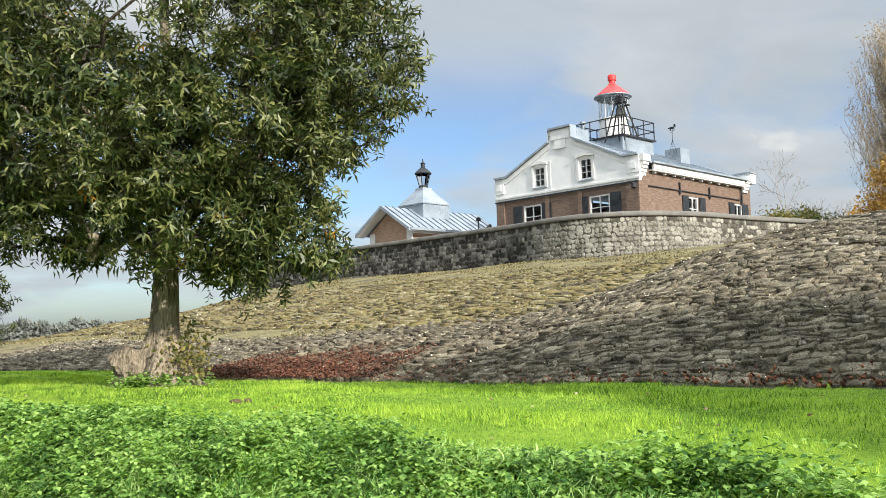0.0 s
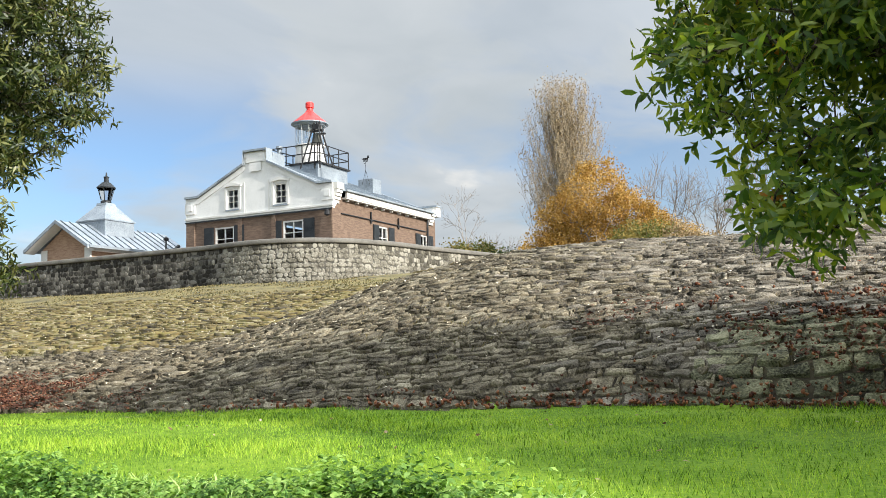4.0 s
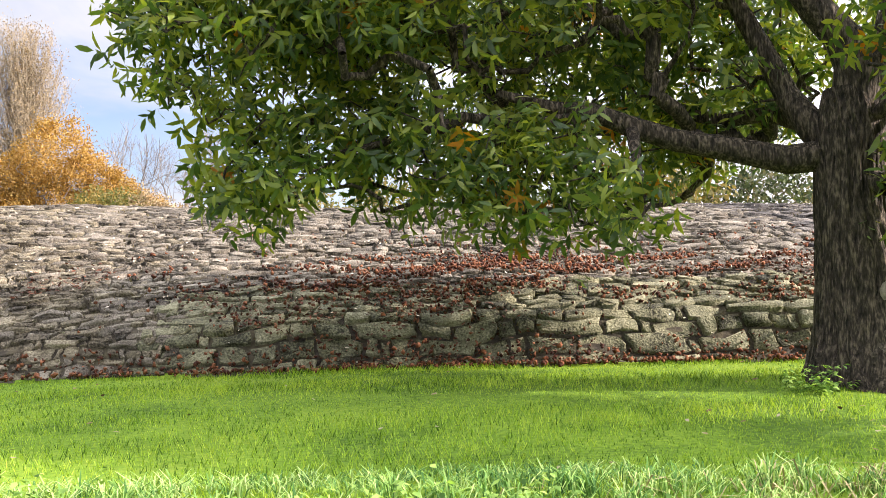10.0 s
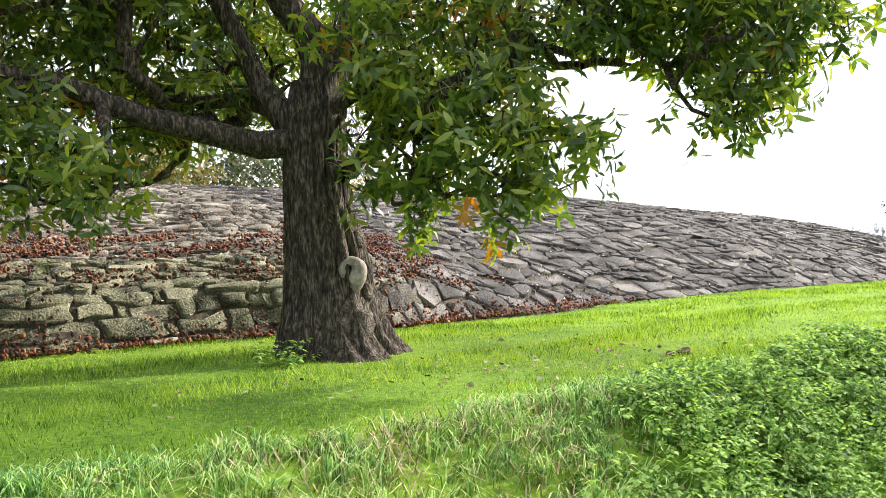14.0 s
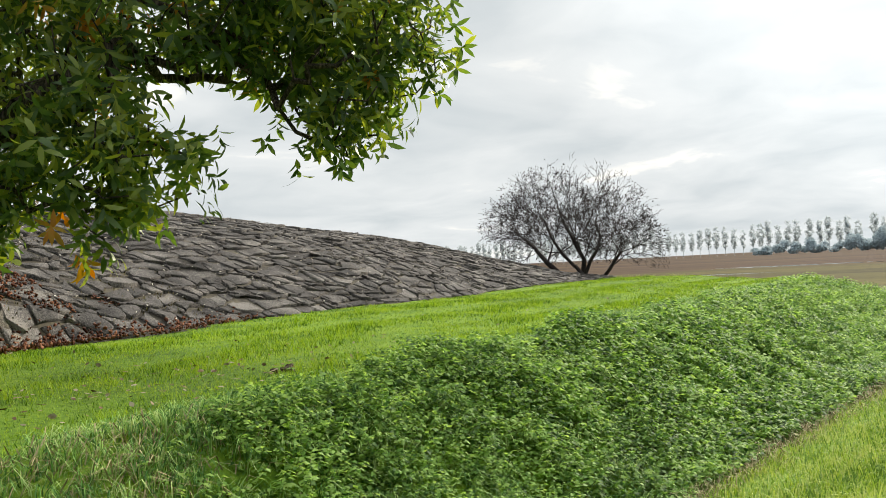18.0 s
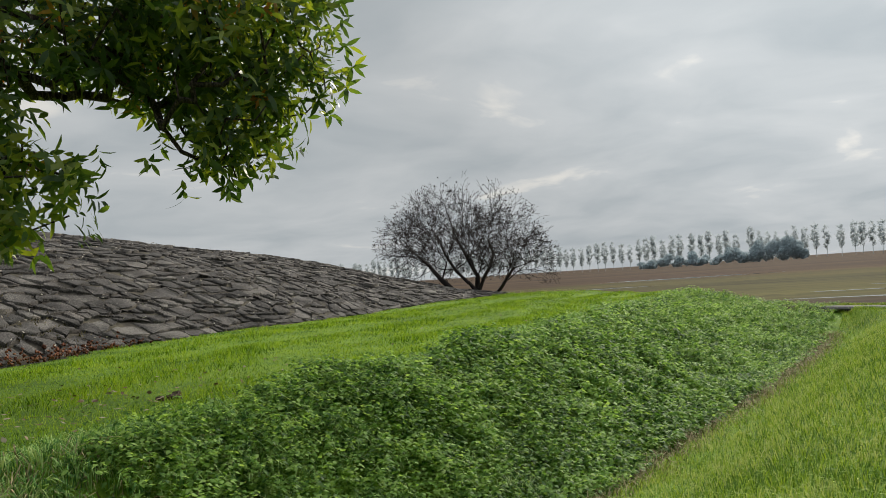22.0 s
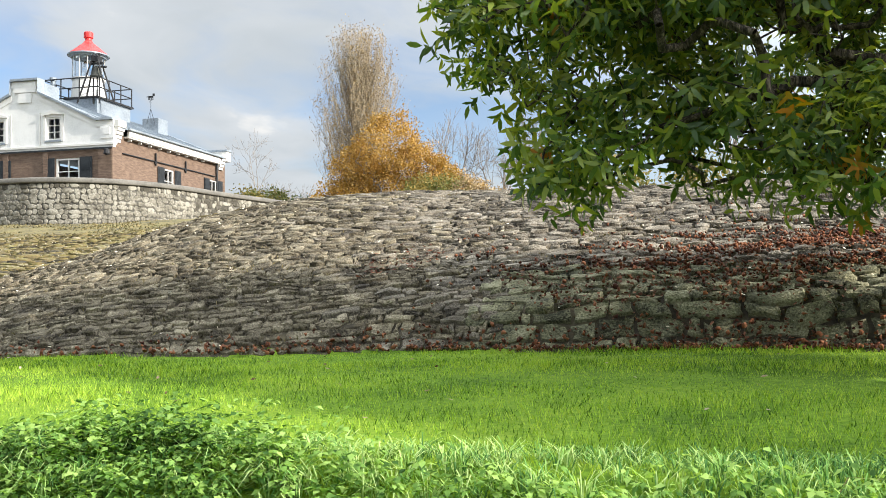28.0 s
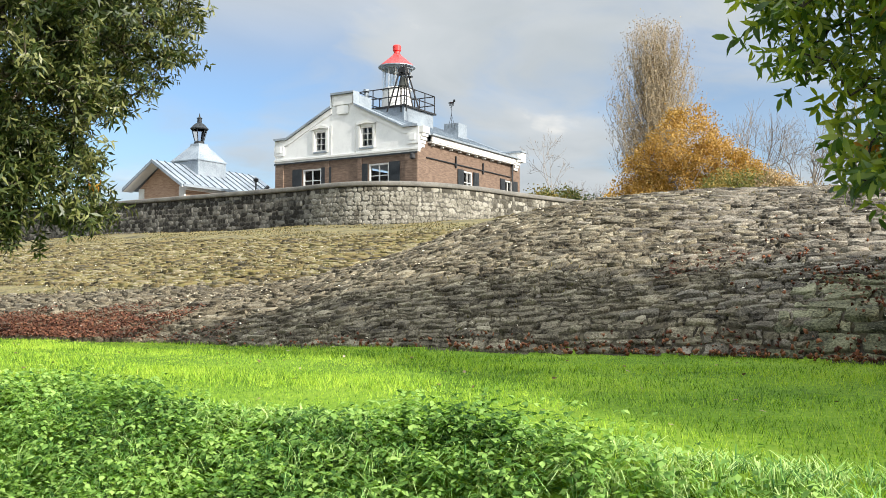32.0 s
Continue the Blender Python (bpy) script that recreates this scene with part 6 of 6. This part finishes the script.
# shallow pools on the marsh
for yw, d0, lx, ly in ((-151.5, 44, 9, 0.9), (-146, 52, 6, 0.5), (-123.5, 85, 7, 1.6), (-131, 120, 10, 2.5), (-155, 60, 14, 1.8)):
    x_, y_ = polar(yw, d0)
    ang = np.arange(26) * 2 * np.pi / 26
    rr = 1 + 0.25 * np.sin(3 * ang + yw) + 0.15 * np.sin(7 * ang + d0)
    loc = np.stack([lx * rr * np.cos(ang), ly * rr * np.sin(ang), 0 * ang], -1)
    pool = new("water_pool", mesh_np("water_pool", loc, [np.arange(26)[None]], M_WATER))
    pool.matrix_world = pose(x_, y_, ground_z(x_, y_) + 0.012 if d0 < 150 else -0.28, 0, 0, yw + 8)
    tagged(pool, "shallow muddy pool lying on the marsh", "water", kind="structure")

# ---- stones of the slope ----
slope = thing("stone_slope", pose(0, 0, 0), "sloping revetment of rough dark stones on the mound", "stone slope", kind="structure")


def on_slope(u, s, h):
    """A point of the mound: along its foot, up its face, and out from it."""
    v = foot(u) + s
    z = land(u, v)
    g = (land(u, v + 0.25) - land(u, v - 0.05)) / 0.3
    c = 1 / np.sqrt(1 + g * g)
    x, y = xy(u, v - h * g * c)
    return np.stack([x, y, z + h * c], -1)


ST_N = 8
kk = np.arange(ST_N)
k2 = (kk + 1) % ST_N
ST_Q = np.concatenate([np.stack([kk, k2, k2 + ST_N, kk + ST_N], -1), np.stack([kk + ST_N, k2 + ST_N, k2 + 2 * ST_N, kk + 2 * ST_N], -1)])
ST_C = np.stack([kk + 2 * ST_N, k2 + 2 * ST_N, np.full(ST_N, 3 * ST_N)], -1)


def stone_verts(C, lift, tilt, gap=0.012):
    """Corners of many slope stones at once: broken outlines, chipped edges, the lower lip standing proud."""
    C = np.array(C)
    n = len(C)
    mid = C.mean(1, keepdims=True)
    rel_ = C - mid
    size = np.abs(rel_).max(1, keepdims=True)
    rel_ = rel_ * (1 - gap / np.maximum(size, 0.05)) * rng.uniform(0.84, 1.02, (n, ST_N, 1))
    H = rng.uniform(0.1, 1.0, (n, 1)) ** 1.3 * lift + 0.015
    gu, gs = rng.normal(0, tilt, (n, 1)), -np.abs(rng.normal(tilt, tilt, (n, 1)))
    rings = []
    for f, h in ((1.0, None), (0.985, 0.85), (0.90, 1.0), (0.0, 1.0)):
        r_ = rel_ * f if f else rel_[:, :1] * 0
        p_ = mid + r_
        if h is None:
            hh = np.full((n, ST_N), -0.08)
        else:
            slant = (gu * r_[..., 0] + gs * r_[..., 1]) / np.maximum(size[:, :, 1], 0.08) * np.maximum(size[:, :, 1], 0.08)
            hh = H * h + slant + rng.normal(0, 0.011 if f else 0.02, r_.shape[:2])
        rings.append(on_slope(p_[..., 0], np.maximum(p_[..., 1], -0.02), hh))
    return np.concatenate(rings, 1)


# blocks of the low foot wall, each a piece of its own
near_cells = cells(-1.6, 6.6, 0.0, 0.5, 0.22, 0.52, 0.10, 0.16) + cells(-1.6, 6.6, 0.55, 1.25, 0.2, 0.46, 0.10, 0.19)
nv_ = stone_verts(near_cells, 0.055, 0.05, 0.012)
for k in range(min(300, len(near_cells))):
    part_np("stone", mesh_np("stone", nv_[k], [ST_Q, ST_C], M_STONEO), slope)
rest = cells(6.6, 7.6, 0, 1.3, 0.2, 0.42, 0.1, 0.2) + cells(-1.6, 7.6, 1.3, 6, 0.15, 0.42, 0.075, 0.175) + cells(-9.0, 7.6, 6.1, 13, 0.24, 0.55, 0.15, 0.27)
rest_far = cells(-9.0, -1.6, 0, 6, 0.12, 0.32, 0.07, 0.15)
pale = lambda c: c[0][0] > -2.5 - 0.5 * (c[0][1] - 1) + rng.normal(0, 1.1)
both = rest + rest_far
rest = [c for c in both if pale(c)]
taken = {id(c) for c in rest}
rest_far = [c for c in both if id(c) not in taken]
slabs = cells(7.6, 40, 0, 11.5, 0.26, 0.6, 0.18, 0.36)
small = cells(-34, -9.0, 0, 8, 0.15, 0.32, 0.11, 0.2)
slabs = [c for c in slabs if top_height(c[0][0]) > 0.05 and not (c[0][0] > 34 and c[0][1] > 2 + (40 - c[0][0]))]
mossy = cells(-44, -8.0, 5.6, 18, 0.26, 0.55, 0.2, 0.34)
edge = lambda c: c[0][1] < 5.2 + 1.2 * math.sin(c[0][0] * 0.35) + 0.16 * (c[0][0] + 10) * 0.8 + rng.normal(0, 0.7)
mossy = [c for c in mossy if c[0][1] > 7.8 or not edge(c)]
small = [c for c in small if edge(c) or c[0][1] < 4]


def join_stones(name, groups, mat, label):
    V = np.concatenate([g.reshape(-1, 3) for g in groups])
    n = len(V) // (3 * ST_N + 1)
    o = (np.arange(n) * (3 * ST_N + 1))[:, None, None]
    ob = part_np(name, mesh_np(name, V, [(ST_Q[None] + o).reshape(-1, 4), (ST_C[None] + o).reshape(-1, 3)], mat), slope, label)
    return tagged(ob, kind="stuff")


join_stones("slope_stones", [stone_verts(rest, 0.045, 0.05, 0.011)], M_STONEP, "rough pale slabs laid as a revetment")
join_stones("slope_stones", [stone_verts(rest_far, 0.045, 0.05, 0.011)], M_STONE, "rough dark slabs laid as a revetment")
join_stones("dark_slabs", [stone_verts(slabs, 0.04, 0.05, 0.018)], M_STONED, "dark grey slabs laid on the mound")
join_stones("cobbles", [stone_verts(small, 0.05, 0.12, 0.008)], M_STONE, "small mossy cobbles")
join_stones("mossy_cobbles", [stone_verts(mossy, 0.045, 0.09, 0.012)], M_MOSSST, "cobbles overgrown with olive moss")


# ---- litter ----
def scatter_husks(name, U, S, label):
    n = len(U)
    phi = (1 + 5 ** 0.5) / 2
    ico = np.array([(-1, phi, 0), (1, phi, 0), (-1, -phi, 0), (1, -phi, 0), (0, -1, phi), (0, 1, phi), (0, -1, -phi), (0, 1, -phi), (phi, 0, -1), (phi, 0, 1), (-phi, 0, -1), (-phi, 0, 1)]) / 1.9
    tri = np.array([(0, 11, 5), (0, 5, 1), (0, 1, 7), (0, 7, 10), (0, 10, 11), (1, 5, 9), (5, 11, 4), (11, 10, 2), (10, 7, 6), (7, 1, 8), (3, 9, 4), (3, 4, 2), (3, 2, 6), (3, 6, 8), (3, 8, 9), (4, 9, 5), (2, 4, 11), (6, 2, 10), (8, 6, 7), (9, 8, 1)])
    size = rng.uniform(0.013, 0.027, (n, 1, 1))
    V = ico[None] * size * rng.choice([0.35, 0.6, 1.5], (n, 12, 1)) + on_slope(U, S, 0.04 + rng.uniform(0, 0.05, n))[:, None]
    o = (np.arange(n) * 12)[:, None, None]
    ob = new(name, mesh_np(name, V.reshape(-1, 3), [(tri[None] + o).reshape(-1, 3)], M_CUP))
    return tagged(ob, label, "husks", kind="stuff")


U = rng.uniform(-2.8, 9, 16000)
S = np.abs(rng.normal(1.6, 0.9, 16000))
mask = 0.8 * np.sin(U * 0.9 + 1.3 * np.sin(S * 1.7)) + np.sin(S * 7.1 + U * 0.5 + np.sin(U * 1.9)) + 0.8 * np.sin(U * 3.1 - S * 5) + rng.normal(0, 0.7, 16000)
ok = (rng.random(16000) < np.interp(U, [-2.5, 0, 3, 8], [0.06, 0.35, 1, 0.6])) & (mask > 0.2) & (S < 4.3) & (S > 0.35)
U2 = rng.uniform(-10, 13, 3400)
S2 = rng.normal(0.03, 0.11, 3400)
ok2 = rng.random(3400) < np.interp(U2, [-10, -6, -1, 9, 13], [0.05, 0.2, 0.8, 1, 0.1])
scatter_husks("chestnut_husks", np.concatenate([U[ok][:6000], U2[ok2]]), np.concatenate([S[ok][:6000], S2[ok2]]), "fallen brown spiny chestnut husks heaped along the slope foot")


def flakes(name, P, size, mat, label, flat=0.35):
    n = len(P)
    ob = new(name, leaf_mesh(name, P, rng.normal(size=(n, 3)) * [1, 1, flat], rng.normal(size=(n, 3)) * [flat, flat, 1] + [0, 0, 0.8], rng.uniform(0.6, 1.3, n) * size, rng.uniform(0.35, 0.7, n) * size, mat, 0.15))
    return tagged(ob, label, "fallen leaves", kind="stuff")


U = rng.normal(-14.2, 2.0, 17000)
S = np.abs(rng.normal(0.3, 1.3, 17000))
ok = np.abs(U + 14.2) / 4.6 + S / 3.2 < 1 + 0.25 * np.sin(U * 3)
flakes("leaf_litter", on_slope(U[ok], S[ok], 0.06 + rng.uniform(0, 0.03, ok.sum())), 0.05, M_RED_LITTER, "drift of dark red fallen leaves at the slope foot")
U = rng.uniform(-3.5, 10, 9000)
S = np.abs(rng.normal(0.8, 1.2, 9000))
mask = np.sin(U * 1.1 + 1.3 * np.sin(S * 1.7)) + np.sin(S * 2.1 + U * 0.6)
ok = (mask > 0.4) & (S < 4.5)
flakes("leaf_litter", on_slope(U[ok], S[ok], 0.045 + rng.uniform(0, 0.03, ok.sum())), 0.06, M_RED_LITTER, "brown fallen leaves between the slope stones")
U, S = rng.uniform(-36, 32, 9000), rng.uniform(0, 17, 9000)
flakes("pale_leaves", on_slope(U, S, 0.07 + 0 * U), 0.048, M_PALE, "small pale fallen leaves scattered over the slope stones")
M_LAWNLEAF = shader("dry_leaf", [(0.10, 0.06, 0.03), (0.22, 0.15, 0.08), (0.34, 0.29, 0.2)], 4, 0.9, 0.3, 30, island=0.8)
U = np.concatenate([rng.uniform(-20, 24, 300), rng.normal(5.6, 1.3, 260)])
V_ = np.concatenate([rng.uniform(0, 1, 300) * (FOOT - crest(U[:300])) + crest(U[:300]), rng.normal(5.4, 0.7, 260)])
X, Y = xy(U, V_)
flakes("lawn_leaves", np.stack([X, Y, land(U, V_) + 0.045], -1), 0.055, M_LAWNLEAF, "few brown and pale leaves fallen on the lawn", 0.12)
U = rng.uniform(2, 26, 130)
V_ = path_left(U) - rng.uniform(0.05, 1.45, 130)
X, Y = xy(U, V_)
flakes("path_leaves", np.stack([X, Y, 0 * X + 0.068], -1), 0.055, M_LAWNLEAF, "small dry leaves scattered on the asphalt path", 0.08)


# ---- grass ----
def blades(name, U, V_, height, width, lean, mat, label, bent=False):
    n = len(U)
    X, Y = xy(U, V_)
    base = np.stack([X, Y, land(U, V_) - 0.01], -1)
    a = rng.uniform(0, 2 * np.pi, n)
    side_ = np.stack([np.cos(a), np.sin(a), 0 * a], -1) * (width / 2)[:, None]
    b = rng.uniform(0, 2 * np.pi, n)
    tipd = np.stack([np.cos(b), np.sin(b), 0 * b], -1) * (height * lean)[:, None]
    up = np.stack([0 * a, 0 * a, height], -1)
    if not bent:
        Vv = np.stack([base - side_, base + side_, base + up + tipd], 1)
        o = (np.arange(n) * 3)[:, None]
        polys = [o + [[0, 1, 2]]]
    else:
        mid = base + up * 0.62 + tipd * 0.3
        tip = base + up * 0.95 + tipd * 1.15
        tip[:, 2] -= height * lean * 0.35
        Vv = np.stack([base - side_, base + side_, mid + side_ * 0.8, mid - side_ * 0.8, tip], 1)
        o = (np.arange(n) * 5)[:, None]
        polys = [o + [[0, 1, 2, 3]], o + [[3, 2, 4]]]
    ob = new(name, mesh_np(name, Vv.reshape(-1, 3), polys, mat))
    return tagged(ob, label, "grass", kind="stuff")


def patchy(U, V_):
    return np.sin(U * 1.3 + 2 * np.sin(V_ * 0.9)) + np.sin(V_ * 2.3 + U * 0.8) + 0.7 * np.sin(U * 3.7 - V_ * 2.9)


N = 520000
U = rng.uniform(-24, 38, N)
V_ = rng.uniform(-0.15, 1.0, N) * (foot(U) - crest(U)) + crest(U)
d_ = np.hypot(U, V_)
keep = rng.random(N) < np.clip(9 / d_, 0.22, 1)
U, V_ = U[keep], V_[keep]
n = len(U)
blades("lawn_grass", U, V_, rng.uniform(0.022, 0.06, n) * (1 + 0.35 * np.sin(V_ * 3.3 + 0.6 * np.sin(U * 0.4)) + 0.25 * patchy(U * 0.7, V_ * 1.7)).clip(0.6, 1.8), rng.uniform(0.005, 0.010, n) * np.clip(np.hypot(U, V_) / 8, 1, 2.2), 0.5, M_BLADE, "short bright green mown lawn grass")
def tufts(name, U, V_, per, height, mat, label):
    """Clumps of long arching blades that spread outwards."""
    n = len(U)
    X, Y = xy(U, V_)
    c = np.stack([X, Y, land(U, V_) - 0.02], -1).repeat(per, 0)
    k = n * per
    a = rng.uniform(0, 2 * np.pi, k)
    out_ = np.stack([np.cos(a), np.sin(a), 0 * a], -1)
    H = (height * rng.uniform(0.6, 1.25, n)).repeat(per) * rng.uniform(0.55, 1.1, k)
    reach = H * rng.uniform(0.3, 1.5, k)
    b = c + out_ * rng.uniform(0, 0.05, k)[:, None]
    sd = np.stack([-np.sin(a), np.cos(a), 0 * a], -1) * rng.uniform(0.002, 0.0045, k)[:, None]
    lv = lambda f, z: b + out_ * (reach * f)[:, None] + np.array([0, 0, 1.0]) * (H * z)[:, None]
    m1, m2, tip = lv(0.2, 0.62), lv(0.65, 0.86), lv(1.2, 0.5)
    Vv = np.stack([b - sd, b + sd, m1 - sd, m1 + sd, m2 - sd * 0.7, m2 + sd * 0.7, tip], 1)
    o = (np.arange(k) * 7)[:, None]
    ob = new(name, mesh_np(name, Vv.reshape(-1, 3), [np.concatenate([o + [[0, 1, 3, 2]], o + [[2, 3, 5, 4]]]), o + [[4, 5, 6]]], mat))
    return tagged(ob, label, "grass", kind="stuff")


N = 15000
U = rng.uniform(-16, 31, N)
V_ = rng.uniform(0.04, 1.35, N) * (crest(U) - ditch(U)) + ditch(U)
dens = np.interp(U, [-16, -4, -2, 4.5, 7, 14, 31], [0.55, 0.75, 1, 1, 0.6, 0.8, 1.0]) * np.clip(9 / np.hypot(U, V_), 0.4, 1)
ok = (rng.random(N) < dens) & (V_ < crest(U) + np.interp(U, [-12, -8, -1, 2], [0.1, 0.55, 0.5, 0.2]) + 0.2 * np.sin(U * 1.7))
U, V_ = U[ok], V_[ok]
tufts("long_grass", U, V_, 13, 0.165 * np.clip(1.1 - 0.9 * np.maximum(V_ - crest(U) + 0.3, 0), 0.4, 1.1), M_TALL, "long tufted grass on the ditch bank")
N = 110000
U = rng.uniform(-1, 36, N)
V_ = rng.uniform(0, 1, N) * (ditch(U) - path_left(U) - 0.05) + path_left(U) - 0.05
keep = rng.random(N) < np.clip(8 / np.hypot(U, V_), 0.25, 1)
U, V_ = U[keep], V_[keep]
n = len(U)
blades("verge_grass", U, V_, rng.uniform(0.05, 0.17, n), rng.uniform(0.006, 0.012, n), 0.7, M_VERGE, "rough green grass on the verge between path and ditch", True)
N = 24000
U = rng.uniform(10, 34, N)
V_ = path_left(U) - 1.34 - rng.uniform(0, 1, N) * 2.6
blades("verge_grass", U, V_, rng.uniform(0.04, 0.13, N), rng.uniform(0.008, 0.014, N), 0.7, M_VERGE, "yellow-green grass on the outer verge of the path", True)
N = 6400
U = np.concatenate([rng.uniform(4, 26, 5000), rng.normal(3.2, 0.9, 1400)])
V_ = np.concatenate([ditch(U[:5000]) + rng.normal(0, 0.16, 5000), crest(U[5000:]) - np.abs(rng.normal(0.25, 0.4, 1400))])
blades("dry_grass", U, V_, rng.uniform(0.05, 0.22, N), rng.uniform(0.006, 0.012, N), 1.2, M_STRAW, "dead straw-coloured grass in the ditch bottom", True)


N = 60000
U = rng.uniform(-46, -4, N)
V_ = rng.uniform(13.5, 34, N)
ok = (patchy(U * 0.7, V_ * 0.7) > -0.5) & (U < -7 - 0.1 * (V_ - 15)) & (V_ > 15.5 + 1.2 * np.sin(U * 0.35) + 0.12 * (U + 10))
U, V_ = U[ok], V_[ok]
n = len(U)
blades("moss_tufts", U, V_, rng.uniform(0.02, 0.09, n), rng.uniform(0.03, 0.09, n), 0.6, M_TUFT, "low olive and straw-coloured moss tufts on the slope")

N = 42000
U = rng.uniform(-10, 12, N)
S = rng.uniform(0.0, 11, N)
ok = patchy(U * 0.8, S) > -0.2
U, S = U[ok], S[ok]
blades("moss_tufts", U, foot(U) + S, rng.uniform(0.02, 0.075, len(U)), rng.uniform(0.015, 0.05, len(U)), 0.6, M_TUFT, "small moss and dead grass tufts between the slope stones")

# ---- nettles ----
def nettles(name, U, V_, label):
    n = len(U)
    X, Y = xy(U, V_)
    Z = land(U, V_)
    H = rng.uniform(0.08, 0.22, n) * np.clip(1 + 0.2 * patchy(U * 1.6, V_ * 1.6), 0.65, 1.3)
    tiers, per = 4, 3
    lean = rng.normal(0, 0.10, (n, 2))
    P, W, S_ = [], [], []
    for t in range(tiers):
        f = 0.35 + 0.65 * (t + rng.uniform(-0.3, 0.3, n)) / (tiers - 1)
        for k in range(per):
            a = rng.uniform(0, 2 * np.pi, n)
            P.append(np.stack([X + lean[:, 0] * f, Y + lean[:, 1] * f, Z + H * f], -1))
            W.append(np.stack([np.cos(a), np.sin(a), rng.uniform(-0.35, 0.2, n)], -1))
            S_.append(np.clip(np.hypot(U, V_) / 7, 1, 1.7) * rng.uniform(0.030, 0.052, n) * (1.1 - 0.35 * np.abs(f - 0.6)))
    P, W, S_ = np.concatenate(P), np.concatenate(W), np.concatenate(S_)
    ups = np.array([0, 0, 1.0]) + rng.normal(0, 0.22, (len(P), 3))
    ob = new(name, leaf_mesh(name, P + W * S_[:, None] * 0.25, W, ups, S_, S_ * 0.72, M_NETTLE, 0.3, plain=True))
    return tagged(ob, label, "nettles", kind="stuff")


N = 90000
U = rng.uniform(-20, 30, N)
V_ = rng.uniform(0.02, 1.35, N) * (crest(U) - ditch(U)) + ditch(U)
lim = crest(U) + np.interp(U, [-20, -12, -8, -3, -1, 0, 3, 4, 5.3, 8, 12, 30], [-0.3, -0.2, 0.1, 0.1, 0.0, -0.15, -0.6, -0.4, 0.0, 0.1, -0.1, -0.3]) + 0.12 * np.sin(U * 1.9)
dens = np.interp(U, [-20, -2.5, -1, 3.5, 5, 12, 22, 30], [1, 1, 0.35, 0.15, 1, 1, 0.6, 0.35]) * np.clip(7.5 / np.hypot(U, V_), 0.2, 1)
ok = (V_ < lim) & (rng.random(N) < dens * np.where(patchy(U, V_) > -1.3, 1, 0.5)) & (V_ > ditch(U) + 0.1)
U, V_ = U[ok], V_[ok]
nettles("nettles", U, V_, "dense green stinging nettles covering the ditch bank")
U = np.concatenate([rng.normal(4.0, 0.12, 24), rng.normal(-13.3, 0.3, 110)])
V_ = np.concatenate([rng.normal(6.95, 0.1, 24), rng.normal(7.0, 0.35, 110)])
nettles("weeds", U, V_, "low leafy weeds growing at the foot of the chestnut trunks")

# bare soil patches on the lawn
for u_, v_, r_ in ((6.6, 4.75, 0.07), (6.48, 4.8, 0.04), (6.75, 4.83, 0.045), (-9.6, 6.1, 0.08), (-9.5, 6.2, 0.05)):
    x_, y_ = xy(u_, v_)
    bm = bmesh.new()
    bmesh.ops.create_icosphere(bm, subdivisions=3, radius=1)
    for vtx in bm.verts:
        k = 1 + 0.35 * noise.noise(vtx.co * 2.5 + Vector((u_, v_, 0)))
        vtx.co = Vector((vtx.co.x * r_ * k, vtx.co.y * r_ * k, vtx.co.z * 0.035 * k))
    me = bpy.data.meshes.new("soil_clod")
    bm.to_mesh(me)
    bm.free()
    me.materials.append(M_CLOD)
    ob = new("soil_clod", me)
    ob.location = (x_, y_, ground_z(x_, y_) + 0.01)
    tagged(ob, "crumbly brown patch of bare soil in the lawn", "soil", "soil patches on the lawn")
